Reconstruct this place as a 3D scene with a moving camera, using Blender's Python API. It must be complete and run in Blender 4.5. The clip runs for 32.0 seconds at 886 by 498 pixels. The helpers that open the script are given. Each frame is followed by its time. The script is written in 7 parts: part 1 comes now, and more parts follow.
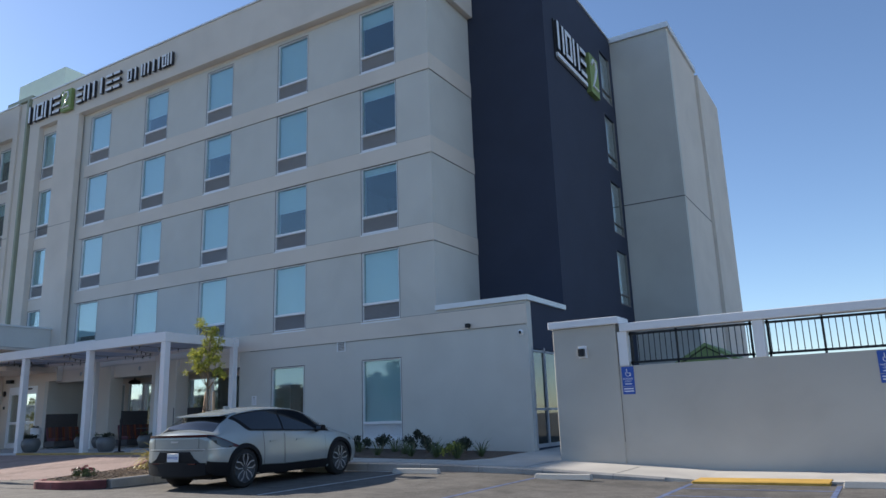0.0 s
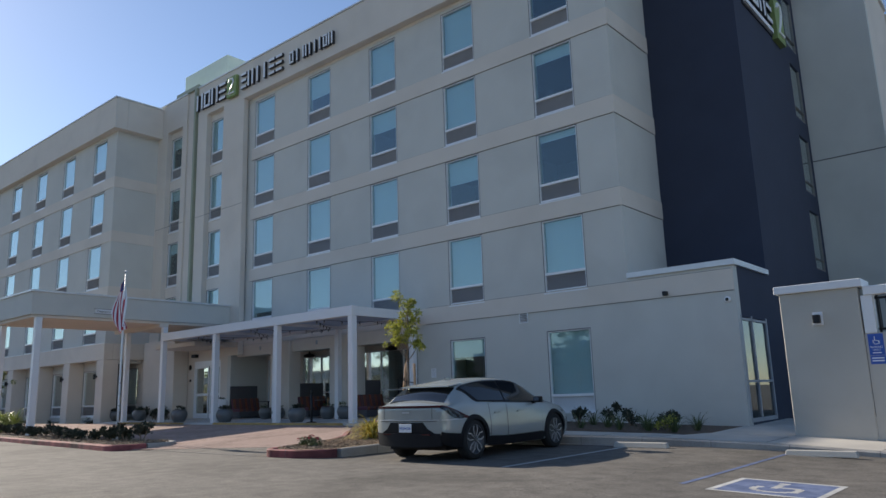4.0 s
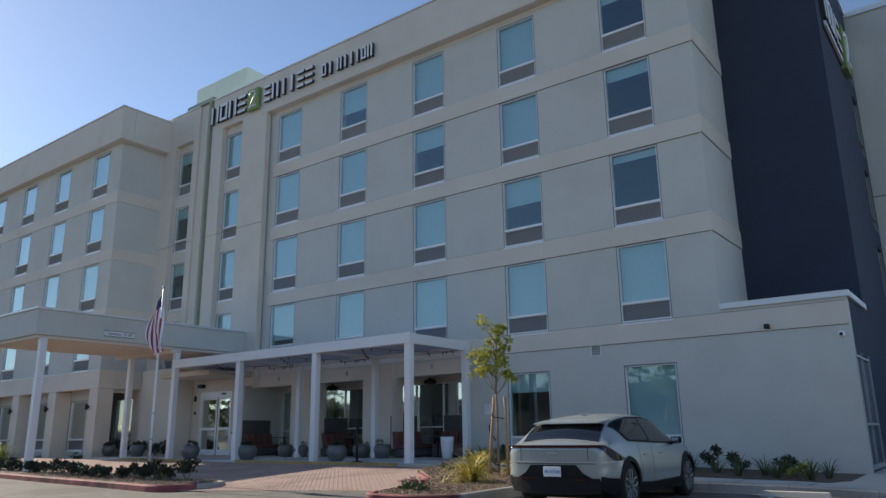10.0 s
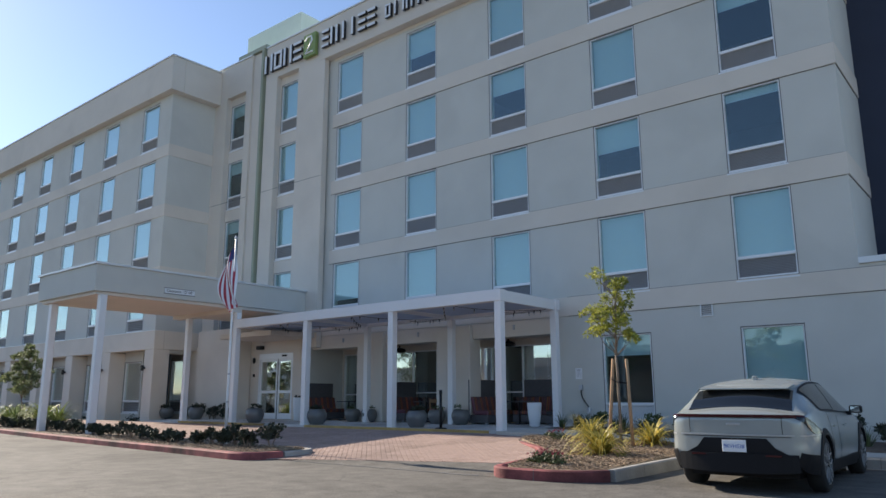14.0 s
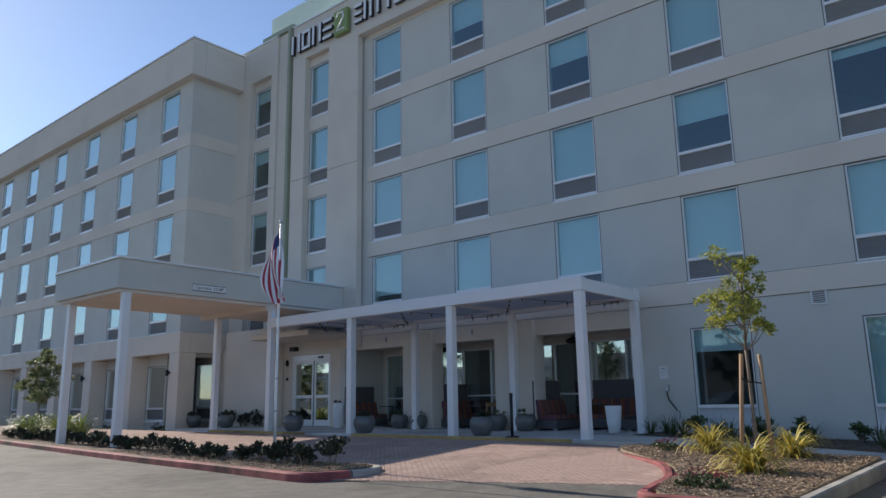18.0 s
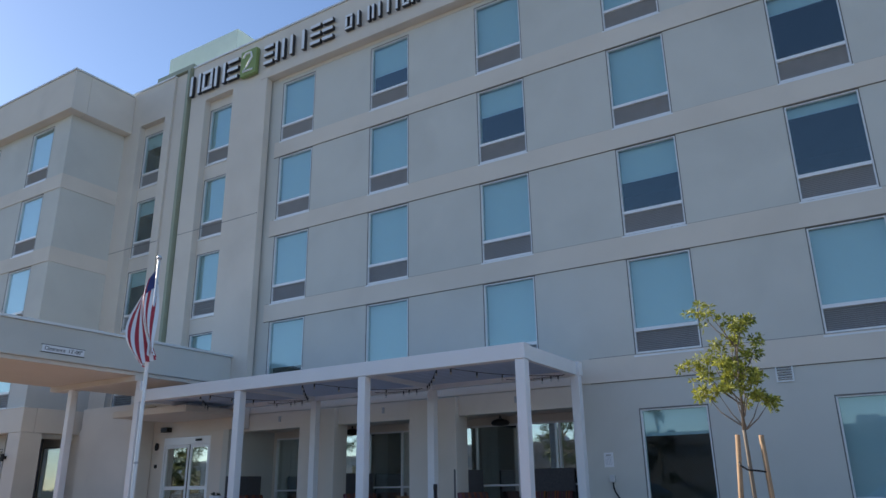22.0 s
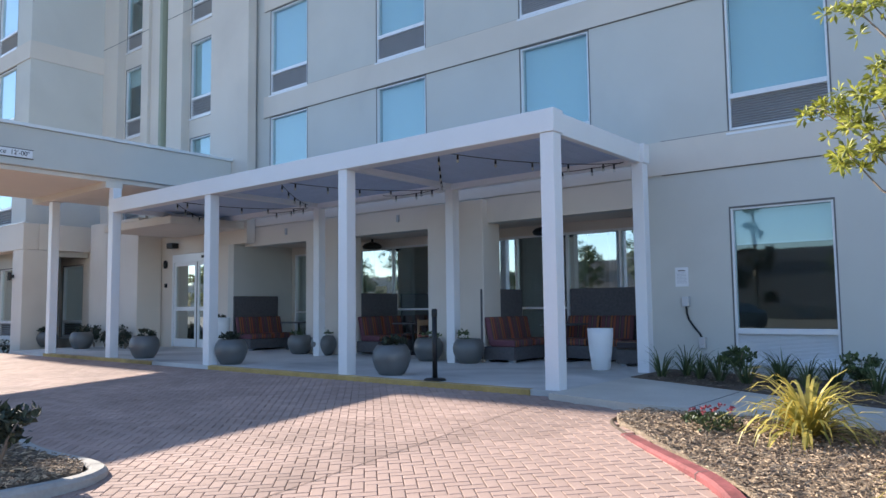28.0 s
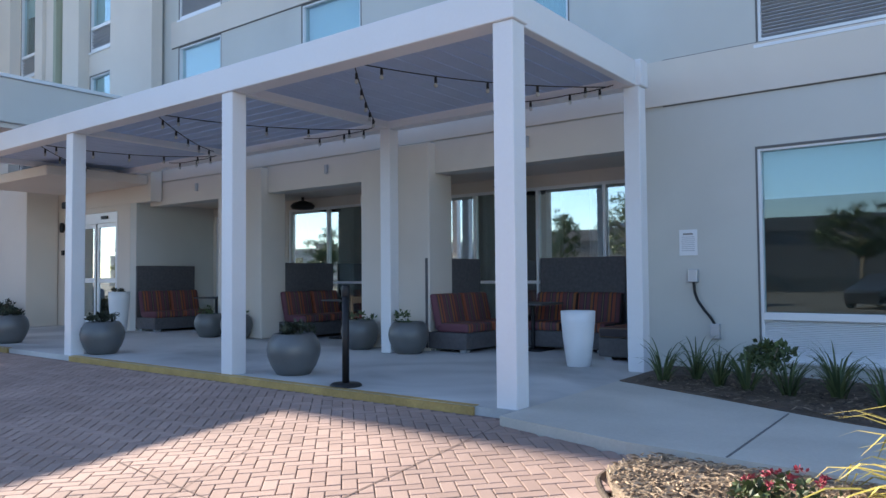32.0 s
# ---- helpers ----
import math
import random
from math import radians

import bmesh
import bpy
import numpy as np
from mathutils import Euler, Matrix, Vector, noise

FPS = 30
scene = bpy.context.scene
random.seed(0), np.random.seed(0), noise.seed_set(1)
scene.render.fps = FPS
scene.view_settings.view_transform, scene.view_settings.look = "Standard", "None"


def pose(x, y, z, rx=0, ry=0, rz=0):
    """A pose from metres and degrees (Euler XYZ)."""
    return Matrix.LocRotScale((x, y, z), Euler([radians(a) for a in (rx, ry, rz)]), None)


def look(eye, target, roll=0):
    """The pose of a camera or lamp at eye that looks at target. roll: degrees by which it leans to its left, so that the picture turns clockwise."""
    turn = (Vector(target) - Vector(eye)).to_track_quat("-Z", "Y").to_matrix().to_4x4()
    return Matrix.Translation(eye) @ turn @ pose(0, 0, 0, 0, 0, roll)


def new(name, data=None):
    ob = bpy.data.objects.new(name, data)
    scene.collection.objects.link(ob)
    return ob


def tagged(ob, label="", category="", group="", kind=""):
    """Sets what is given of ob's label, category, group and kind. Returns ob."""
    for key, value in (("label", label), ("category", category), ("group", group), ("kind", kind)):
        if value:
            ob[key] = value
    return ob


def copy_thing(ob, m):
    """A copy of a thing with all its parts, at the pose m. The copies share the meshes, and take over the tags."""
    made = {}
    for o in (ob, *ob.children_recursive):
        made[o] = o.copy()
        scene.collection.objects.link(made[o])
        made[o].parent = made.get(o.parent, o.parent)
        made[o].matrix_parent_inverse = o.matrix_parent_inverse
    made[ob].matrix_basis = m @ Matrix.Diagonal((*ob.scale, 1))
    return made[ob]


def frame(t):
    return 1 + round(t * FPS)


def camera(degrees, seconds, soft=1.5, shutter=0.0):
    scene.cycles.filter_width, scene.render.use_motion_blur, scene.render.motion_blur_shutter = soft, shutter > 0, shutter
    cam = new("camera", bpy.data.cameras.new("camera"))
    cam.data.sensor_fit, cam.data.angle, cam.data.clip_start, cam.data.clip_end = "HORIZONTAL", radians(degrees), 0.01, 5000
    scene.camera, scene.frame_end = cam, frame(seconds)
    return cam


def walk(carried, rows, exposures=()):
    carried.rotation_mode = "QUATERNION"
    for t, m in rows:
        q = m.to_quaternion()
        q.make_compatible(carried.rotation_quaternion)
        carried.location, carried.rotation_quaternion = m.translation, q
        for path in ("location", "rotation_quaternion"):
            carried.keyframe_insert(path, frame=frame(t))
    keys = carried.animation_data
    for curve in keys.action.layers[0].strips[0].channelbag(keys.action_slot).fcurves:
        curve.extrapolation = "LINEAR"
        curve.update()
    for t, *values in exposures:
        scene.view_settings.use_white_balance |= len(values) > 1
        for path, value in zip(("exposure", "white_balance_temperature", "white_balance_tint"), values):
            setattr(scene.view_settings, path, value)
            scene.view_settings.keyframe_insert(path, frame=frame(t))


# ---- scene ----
cam = camera(63.1, 32.0)
PATH = [
    (0, (-0.145, -0.095, 1.185), (-1.144, 1.579, 1.633), -2.0),
    (0.5, (-0.364, -0.282, 1.198), (-1.389, 1.382, 1.625), -2.0),
    (1, (-0.63, -0.317, 1.185), (-1.711, 1.313, 1.604), -2.0),
    (1.5, (-0.901, -0.33, 1.202), (-2.022, 1.273, 1.619), -2.3),
    (2, (-1.151, -0.423, 1.192), (-2.299, 1.161, 1.608), -2.5),
    (2.5, (-1.405, -0.58, 1.203), (-2.6, 0.97, 1.612), -2.5),
    (3, (-1.732, -0.611, 1.174), (-2.971, 0.905, 1.58), -2.2),
    (3.5, (-1.998, -0.667, 1.184), (-3.249, 0.843, 1.58), -2.1),
    (5.5, (-3.177, -1.047, 1.203), (-4.551, 0.358, 1.574), -0.2),
    (6, (-3.549, -1.057, 1.15), (-4.958, 0.318, 1.502), 0.3),
    (6.5, (-3.918, -1.035, 1.152), (-5.331, 0.341, 1.484), 0.6),
    (7, (-4.218, -1.151, 1.171), (-5.615, 0.239, 1.511), 0.4),
    (7.5, (-4.531, -1.174, 1.138), (-5.913, 0.218, 1.532), 0.2),
    (8, (-4.869, -1.144, 1.166), (-6.208, 0.279, 1.595), 0.0),
    (8.5, (-5.15, -1.247, 1.174), (-6.433, 0.226, 1.602), -0.2),
    (9, (-5.424, -1.314, 1.167), (-6.69, 0.17, 1.608), -0.5),
    (9.5, (-5.756, -1.264, 1.171), (-6.988, 0.236, 1.65), -0.5),
    (10, (-6.002, -1.288, 1.202), (-7.169, 0.26, 1.694), -0.8),
    (10.5, (-6.296, -1.3, 1.193), (-7.435, 0.269, 1.682), -0.8),
    (11, (-6.599, -1.159, 1.184), (-7.755, 0.401, 1.663), -0.6),
    (11.5, (-6.904, -1.062, 1.182), (-8.079, 0.492, 1.634), -0.4),
    (12, (-7.235, -1.067, 1.189), (-8.437, 0.475, 1.606), -0.3),
    (12.5, (-7.568, -0.967, 1.157), (-8.809, 0.547, 1.565), 0.0),
    (13, (-7.941, -0.848, 1.16), (-9.187, 0.661, 1.571), 0.1),
    (13.5, (-8.276, -0.829, 1.171), (-9.509, 0.691, 1.58), -0.1),
    (14, (-8.595, -0.771, 1.206), (-9.838, 0.743, 1.61), -0.2),
    (14.5, (-8.924, -0.683, 1.225), (-10.179, 0.824, 1.617), -0.2),
    (16.5, (-10.334, -0.191, 1.236), (-11.606, 1.301, 1.629), -0.5),
    (17, (-10.659, -0.027, 1.273), (-11.929, 1.463, 1.681), -0.8),
    (17.5, (-10.955, 0.114, 1.304), (-12.222, 1.605, 1.716), -1.0),
    (18, (-11.246, 0.209, 1.329), (-12.512, 1.704, 1.734), -1.0),
    (18.5, (-11.53, 0.418, 1.321), (-12.798, 1.916, 1.708), -0.6),
    (19, (-11.806, 0.668, 1.303), (-13.051, 2.19, 1.667), -0.2),
    (19.5, (-12.127, 0.849, 1.304), (-13.331, 2.41, 1.642), -0.1),
    (20, (-12.426, 1.071, 1.287), (-13.599, 2.66, 1.599), 0.1),
    (20.5, (-12.72, 1.347, 1.299), (-13.85, 2.967, 1.612), -0.0),
    (21, (-13.0, 1.567, 1.326), (-14.072, 3.21, 1.716), -0.4),
    (21.5, (-13.258, 1.814, 1.344), (-14.29, 3.444, 1.871), -0.8),
    (22, (-13.524, 2.124, 1.337), (-14.517, 3.742, 1.967), -0.9),
    (22.5, (-13.712, 2.515, 1.299), (-14.659, 4.181, 1.87), -1.0),
    (23, (-13.828, 2.947, 1.265), (-14.719, 4.67, 1.755), -1.0),
    (23.5, (-13.952, 3.399, 1.242), (-14.776, 5.169, 1.672), -0.9),
    (24, (-14.054, 3.774, 1.218), (-14.834, 5.579, 1.586), -0.8),
    (24.5, (-14.127, 4.154, 1.196), (-14.886, 5.978, 1.511), -0.7),
    (26.5, (-14.364, 5.763, 1.447), (-15.293, 7.517, 1.689), -0.5),
    (27, (-14.51, 6.149, 1.436), (-15.538, 7.852, 1.648), -0.7),
    (27.5, (-14.628, 6.537, 1.452), (-15.772, 8.168, 1.632), -0.7),
    (28, (-14.859, 6.841, 1.469), (-16.114, 8.391, 1.626), -0.7),
    (28.5, (-15.059, 7.162, 1.467), (-16.428, 8.613, 1.612), -0.9),
    (29, (-15.266, 7.504, 1.506), (-16.705, 8.887, 1.634), -1.2),
    (29.5, (-15.561, 7.781, 1.473), (-16.987, 9.179, 1.581), -1.1),
    (30, (-15.772, 8.148, 1.473), (-17.15, 9.594, 1.561), -1.2),
    (30.5, (-15.95, 8.521, 1.486), (-17.235, 10.052, 1.557), -1.3),
    (31, (-16.149, 8.917, 1.495), (-17.356, 10.51, 1.553), -1.1),
    (31.5, (-16.227, 9.33, 1.512), (-17.434, 10.923, 1.573), -0.7),
    (32, (-16.364, 9.746, 1.516), (-17.572, 11.338, 1.59), -0.5),
]
EXPOSURES = [(0.0, 1.27, 6500, 12), (1.0, 1.56, 6500, 12), (2.0, 0.91, 6500, 12), (3.0, 1.01, 6850, 12), (6.0, 1.08, 6850, 12), (7.0, 1.01, 6850, 12), (8.0, 1.11, 6850, 12), (9.0, 1.66, 7000, 12), (10.0, 1.13, 7000, 12), (11.0, 1.65, 7000, 12), (12.0, 1.05, 7000, 12), (13.0, 1.19, 7000, 12), (14.0, 1.41, 7000, 12), (17.0, 1.29, 6700, 12), (18.0, 1.07, 6700, 12), (19.0, 1.24, 6700, 12), (20.0, 1.77, 6700, 12), (21.0, 1.73, 6700, 12), (22.0, 1.38, 6700, 12), (23.0, 1.96, 6700, 12), (24.0, 1.89, 6700, 12), (27.0, 2.31, 6650, 12), (28.0, 2.06, 6650, 12), (29.0, 1.63, 6700, 12), (30.0, 1.75, 6700, 12), (31.0, 2.13, 6700, 12), (32.0, 2.2, 6700, 12)]
walk(cam, [(t, look(eye, target, lean)) for t, eye, target, lean in PATH], EXPOSURES)

# world, sun
SUN_DIR = Vector((-1.86, 0.083, 1.0)).normalized()
SUN_EL = math.asin(SUN_DIR.z)
world = bpy.data.worlds.new("sky")
scene.world = world
world.use_nodes = True
wn = world.node_tree.nodes
sky = wn.new("ShaderNodeTexSky")
sky.sky_type = "NISHITA"
sky.sun_disc = False
sky.sun_elevation = SUN_EL
sky.sun_rotation = math.atan2(SUN_DIR.x, SUN_DIR.y)
sky.altitude = 900
sky.air_density, sky.dust_density, sky.ozone_density = 1.0, 0.35, 3.6
wn["Background"].inputs["Strength"].default_value = 0.074
world.node_tree.links.new(sky.outputs["Color"], wn["Background"].inputs["Color"])
sun = new("sun", bpy.data.lights.new("sun", "SUN"))
sun.data.energy, sun.data.angle, sun.data.color = 2.75, radians(0.55), (1.0, 0.93, 0.82)
sun.matrix_world = look(SUN_DIR * 60, (0, 0, 0))

# ---- materials ----
def shader(name, color, rough=0.8, metal=0.0, var=0.12, scale=3.0, fine=60.0, bump=0.15, depth=0.004, rand=0.0, stain=0.0, spec=0.5, island=False, tint=None):
    m = bpy.data.materials.new(name)
    m.use_nodes = True
    n, l = m.node_tree.nodes, m.node_tree.links
    b = n["Principled BSDF"]
    b.inputs["Roughness"].default_value = rough
    b.inputs["Metallic"].default_value = metal
    b.inputs["Specular IOR Level"].default_value = spec
    pos = n.new("ShaderNodeTexCoord")
    big, small = n.new("ShaderNodeTexNoise"), n.new("ShaderNodeTexNoise")
    big.inputs["Scale"].default_value, small.inputs["Scale"].default_value = scale, fine
    big.inputs["Detail"].default_value = 5
    small.inputs["Detail"].default_value = 4
    for t in (big, small):
        l.new(pos.outputs["Object"], t.inputs["Vector"])
    add = n.new("ShaderNodeMath")
    add.operation = "MULTIPLY_ADD"
    add.inputs[1].default_value = 0.5
    l.new(small.outputs["Fac"], add.inputs[0])
    l.new(big.outputs["Fac"], add.inputs[2])
    ramp = n.new("ShaderNodeMapRange")
    ramp.inputs["From Min"].default_value, ramp.inputs["From Max"].default_value = 0.45, 1.05
    ramp.inputs["To Min"].default_value, ramp.inputs["To Max"].default_value = 1 - var, 1 + var
    l.new(add.outputs[0], ramp.inputs["Value"])
    last = ramp.outputs["Result"]
    if rand:
        src = n.new("ShaderNodeNewGeometry").outputs["Random Per Island"] if island else n.new("ShaderNodeObjectInfo").outputs["Random"]
        r = n.new("ShaderNodeMapRange")
        r.inputs["To Min"].default_value, r.inputs["To Max"].default_value = 1 - rand, 1 + rand
        l.new(src, r.inputs["Value"])
        mul = n.new("ShaderNodeMath")
        mul.operation = "MULTIPLY"
        l.new(last, mul.inputs[0])
        l.new(r.outputs["Result"], mul.inputs[1])
        last = mul.outputs[0]
    if stain:
        st = n.new("ShaderNodeTexNoise")
        st.inputs["Scale"].default_value, st.inputs["Detail"].default_value, st.inputs["Distortion"].default_value = 0.45, 8, 0.6
        l.new(pos.outputs["Object"], st.inputs["Vector"])
        r = n.new("ShaderNodeMapRange")
        r.inputs["From Min"].default_value, r.inputs["From Max"].default_value = 0.48, 0.66
        r.inputs["To Min"].default_value, r.inputs["To Max"].default_value = 1, 1 - stain
        l.new(st.outputs["Fac"], r.inputs["Value"])
        mul = n.new("ShaderNodeMath")
        mul.operation = "MULTIPLY"
        l.new(last, mul.inputs[0])
        l.new(r.outputs["Result"], mul.inputs[1])
        last = mul.outputs[0]
    col = n.new("ShaderNodeVectorMath")
    col.operation = "SCALE"
    l.new(last, col.inputs["Scale"])
    if tint:
        mix = n.new("ShaderNodeMix")
        mix.data_type = "RGBA"
        mix.inputs["A"].default_value, mix.inputs["B"].default_value = (*color, 1), (*tint, 1)
        src = n.new("ShaderNodeNewGeometry").outputs["Random Per Island"] if island else big.outputs["Fac"]
        l.new(src, mix.inputs["Factor"])
        l.new(mix.outputs["Result"], col.inputs[0])
    else:
        col.inputs[0].default_value = color
    l.new(col.outputs[0], b.inputs["Base Color"])
    if bump:
        bp = n.new("ShaderNodeBump")
        bp.inputs["Strength"].default_value, bp.inputs["Distance"].default_value = bump, depth
        l.new(small.outputs["Fac"], bp.inputs["Height"])
        l.new(bp.outputs["Normal"], b.inputs["Normal"])
    return m


def glass(name, tint, gloss, rough=0.02):
    """A thin tinted pane: mostly see-through, with a mirror share that grows at grazing angles."""
    m = bpy.data.materials.new(name)
    m.use_nodes = True
    n, l = m.node_tree.nodes, m.node_tree.links
    n.remove(n["Principled BSDF"])
    tr, gl, mix, lw = n.new("ShaderNodeBsdfTransparent"), n.new("ShaderNodeBsdfGlossy"), n.new("ShaderNodeMixShader"), n.new("ShaderNodeLayerWeight")
    pw, sc = n.new("ShaderNodeMath"), n.new("ShaderNodeMapRange")
    tr.inputs["Color"].default_value = (*tint, 1)
    gl.inputs["Color"].default_value = (0.87, 0.935, 0.935, 1)
    gl.inputs["Roughness"].default_value = rough
    lw.inputs["Blend"].default_value = 0.5
    pw.operation = "POWER"
    pw.inputs[1].default_value = 3.5
    l.new(lw.outputs["Facing"], pw.inputs[0])
    sc.inputs["To Min"].default_value, sc.inputs["To Max"].default_value = gloss, 0.95
    l.new(pw.outputs[0], sc.inputs["Value"])
    l.new(sc.outputs["Result"], mix.inputs["Fac"])
    l.new(tr.outputs[0], mix.inputs[1])
    l.new(gl.outputs[0], mix.inputs[2])
    l.new(mix.outputs[0], n["Material Output"].inputs["Surface"])
    return m


STUCCO = shader("stucco_light", (0.705, 0.64, 0.565), 0.92, var=0.05, scale=0.6, fine=140, bump=0.35, stain=0.06)
PANEL = shader("stucco_gray", (0.605, 0.598, 0.555), 0.92, var=0.05, scale=0.7, fine=140, bump=0.35, stain=0.06)
POOLWALL = shader("stucco_pool", (0.50, 0.475, 0.425), 0.92, var=0.07, scale=0.6, fine=140, bump=0.35, stain=0.1)
NAVY = shader("stucco_navy", (0.034, 0.043, 0.074), 0.85, var=0.10, scale=0.8, fine=120, bump=0.3)
JOINT = shader("joint_dark", (0.16, 0.155, 0.15), 0.9)
CAP = shader("coping_metal", (0.72, 0.74, 0.75), 0.45, 0.2, var=0.04)
WHITE = shader("white_paint", (0.78, 0.78, 0.79), 0.45, var=0.03, scale=1.2, fine=30, bump=0.05)
ALU = shader("frame_white_aluminium", (0.80, 0.81, 0.82), 0.4, 0.1, var=0.03)
GRILLE = shader("grille_dark", (0.22, 0.21, 0.20), 0.6, 0.2, var=0.1)
SLAT = shader("grille_slat", (0.40, 0.42, 0.45), 0.55, 0.1, var=0.08)
SHADE = shader("roller_shade", (0.72, 0.75, 0.73), 0.9, var=0.02)
# near-black: the shade of unlit interiors is put into the colour
ROOM_SHADE = shader("room_painted_shade", (0.05, 0.05, 0.055), 0.9)
CURTAIN = shader("curtain", (0.70, 0.73, 0.73), 0.9, var=0.15, scale=8)
PANE = glass("window_pane", (0.75, 0.868, 0.89), 0.10)
LOBBY = glass("lobby_pane", (0.84, 0.89, 0.90), 0.48)
SIDEGLASS = glass("side_pane", (0.30, 0.35, 0.40), 0.07)
# plaster darkened to mid-gray: the lobby's dimness is put into its colour
PLASTER = shader("lobby_plaster_dimmed", (0.30, 0.295, 0.285), 0.9, var=0.05)
FIN = shader("fin_pale_green", (0.33, 0.36, 0.27), 0.6, var=0.05)
GREEN = shader("green_panel", (0.24, 0.32, 0.11), 0.6, var=0.05)
SIGNWHITE = shader("sign_white", (0.80, 0.81, 0.83), 0.4, var=0.02)
SIGNDARK = shader("sign_dark", (0.03, 0.03, 0.035), 0.5)


def asphalt():
    """Weathered asphalt: broad tyre-worn patches, medium mottling, pale aggregate specks and hairline cracks."""
    m = shader("asphalt", (0.130, 0.120, 0.105), 0.88, var=0.16, scale=0.35, fine=60, bump=0.6, depth=0.008, stain=0.38)
    n, l = m.node_tree.nodes, m.node_tree.links
    b = n["Principled BSDF"]
    old = b.inputs["Base Color"].links[0].from_socket
    pos = n.new("ShaderNodeTexCoord")
    mid, speck, crack, warp = n.new("ShaderNodeTexNoise"), n.new("ShaderNodeTexNoise"), n.new("ShaderNodeTexVoronoi"), n.new("ShaderNodeTexNoise")
    mid.inputs["Scale"].default_value, mid.inputs["Detail"].default_value = 3.2, 7
    speck.inputs["Scale"].default_value, speck.inputs["Detail"].default_value = 34, 3
    warp.inputs["Scale"].default_value, warp.inputs["Detail"].default_value = 0.9, 5
    crack.feature = "DISTANCE_TO_EDGE"
    crack.inputs["Scale"].default_value = 0.22
    off = n.new("ShaderNodeVectorMath")
    off.operation = "MULTIPLY_ADD"
    off.inputs[1].default_value = (1.6, 1.6, 0)
    for t in (mid, speck, warp):
        l.new(pos.outputs["Object"], t.inputs["Vector"])
    l.new(warp.outputs["Color"], off.inputs[0])
    l.new(pos.outputs["Object"], off.inputs[2])
    l.new(off.outputs[0], crack.inputs["Vector"])
    last = None
    for src, a, z, lo, hi in ((mid.outputs["Fac"], 0.3, 0.7, 0.75, 1.24), (speck.outputs["Fac"], 0.35, 0.72, 0.80, 1.40), (crack.outputs["Distance"], 0.0, 0.0035, 0.55, 1.0)):
        r = n.new("ShaderNodeMapRange")
        for k, v in (("From Min", a), ("From Max", z), ("To Min", lo), ("To Max", hi)):
            r.inputs[k].default_value = v
        l.new(src, r.inputs["Value"])
        if last is None:
            last = r.outputs["Result"]
        else:
            mu = n.new("ShaderNodeMath")
            mu.operation = "MULTIPLY"
            l.new(last, mu.inputs[0])
            l.new(r.outputs["Result"], mu.inputs[1])
            last = mu.outputs[0]
    sc = n.new("ShaderNodeVectorMath")
    sc.operation = "SCALE"
    l.new(old, sc.inputs[0])
    l.new(last, sc.inputs["Scale"])
    l.new(sc.outputs[0], b.inputs["Base Color"])
    return m


ASPHALT = asphalt()
CONCRETE = shader("concrete", (0.54, 0.51, 0.455), 0.9, var=0.12, scale=1.1, fine=40, bump=0.3, stain=0.12)
SLAB = shader("porch_concrete", (0.56, 0.555, 0.54), 0.85, var=0.16, scale=0.8, fine=110, bump=0.25, stain=0.36)
KERBRED = shader("kerb_red", (0.15, 0.034, 0.038), 0.8, var=0.4, scale=2.6, fine=30, bump=0.7, depth=0.006, stain=0.7, tint=(0.40, 0.115, 0.11))
KERBGRAY = shader("kerb_gray", (0.40, 0.38, 0.35), 0.9, var=0.22, scale=2, fine=30, stain=0.25, bump=0.4)
YELLOW = shader("yellow_paint", (0.50, 0.33, 0.115), 0.85, var=0.3, stain=0.4, scale=3, fine=40, bump=0.3)
TACTILE = shader("tactile_yellow", (0.62, 0.37, 0.07), 0.85, var=0.2, stain=0.25)
BRICK = shader("paver", (0.365, 0.25, 0.207), 0.9, var=0.2, scale=0.9, fine=90, bump=0.6, rand=0.045, island=True, stain=0.2, tint=(0.412, 0.288, 0.241))
BRICK_ONE = shader("paver_single", (0.386, 0.268, 0.224), 0.9, var=0.20, scale=0.9, fine=90, bump=0.6, stain=0.2, rand=0.045)
GROUT = shader("paver_joint", (0.19, 0.133, 0.113), 0.95, var=0.15)
MULCH = shader("mulch", (0.26, 0.19, 0.13), 0.95, var=0.4, scale=9, fine=70, bump=1.0, depth=0.03, tint=(0.42, 0.33, 0.235))
MULCHDARK = shader("mulch_dark", (0.13, 0.095, 0.07), 0.95, var=0.4, scale=9, fine=70, bump=1.0, depth=0.03, tint=(0.23, 0.175, 0.13))
BARK = shader("mulch_chip", (0.17, 0.115, 0.075), 0.95, var=0.2, rand=0.45, island=True, tint=(0.43, 0.32, 0.215))
SOIL = shader("soil_dark", (0.12, 0.088, 0.065), 0.95, var=0.3, scale=6, bump=0.8, depth=0.02)
PAINTW = shader("line_white", (0.52, 0.52, 0.50), 0.85, var=0.3, scale=4, stain=0.35)
PAINTB = shader("line_blue", (0.085, 0.14, 0.32), 0.85, var=0.45, scale=5, fine=90, stain=0.35, tint=(0.15, 0.18, 0.25))
SIGNBLUE = shader("sign_blue", (0.03, 0.10, 0.42), 0.5, var=0.04)
WICKER = shader("dark_wicker", (0.105, 0.10, 0.105), 0.7, var=0.25, scale=20, fine=160, bump=0.6)
POT = shader("pot_gray", (0.15, 0.155, 0.155), 0.42, 0.25, var=0.08, scale=5)
POTWHITE = shader("pot_white", (0.78, 0.80, 0.82), 0.5, var=0.03)
BLACK = shader("black_metal", (0.018, 0.018, 0.02), 0.5, 0.3)
STEEL = shader("pole_metal", (0.55, 0.57, 0.60), 0.35, 0.7, var=0.04)
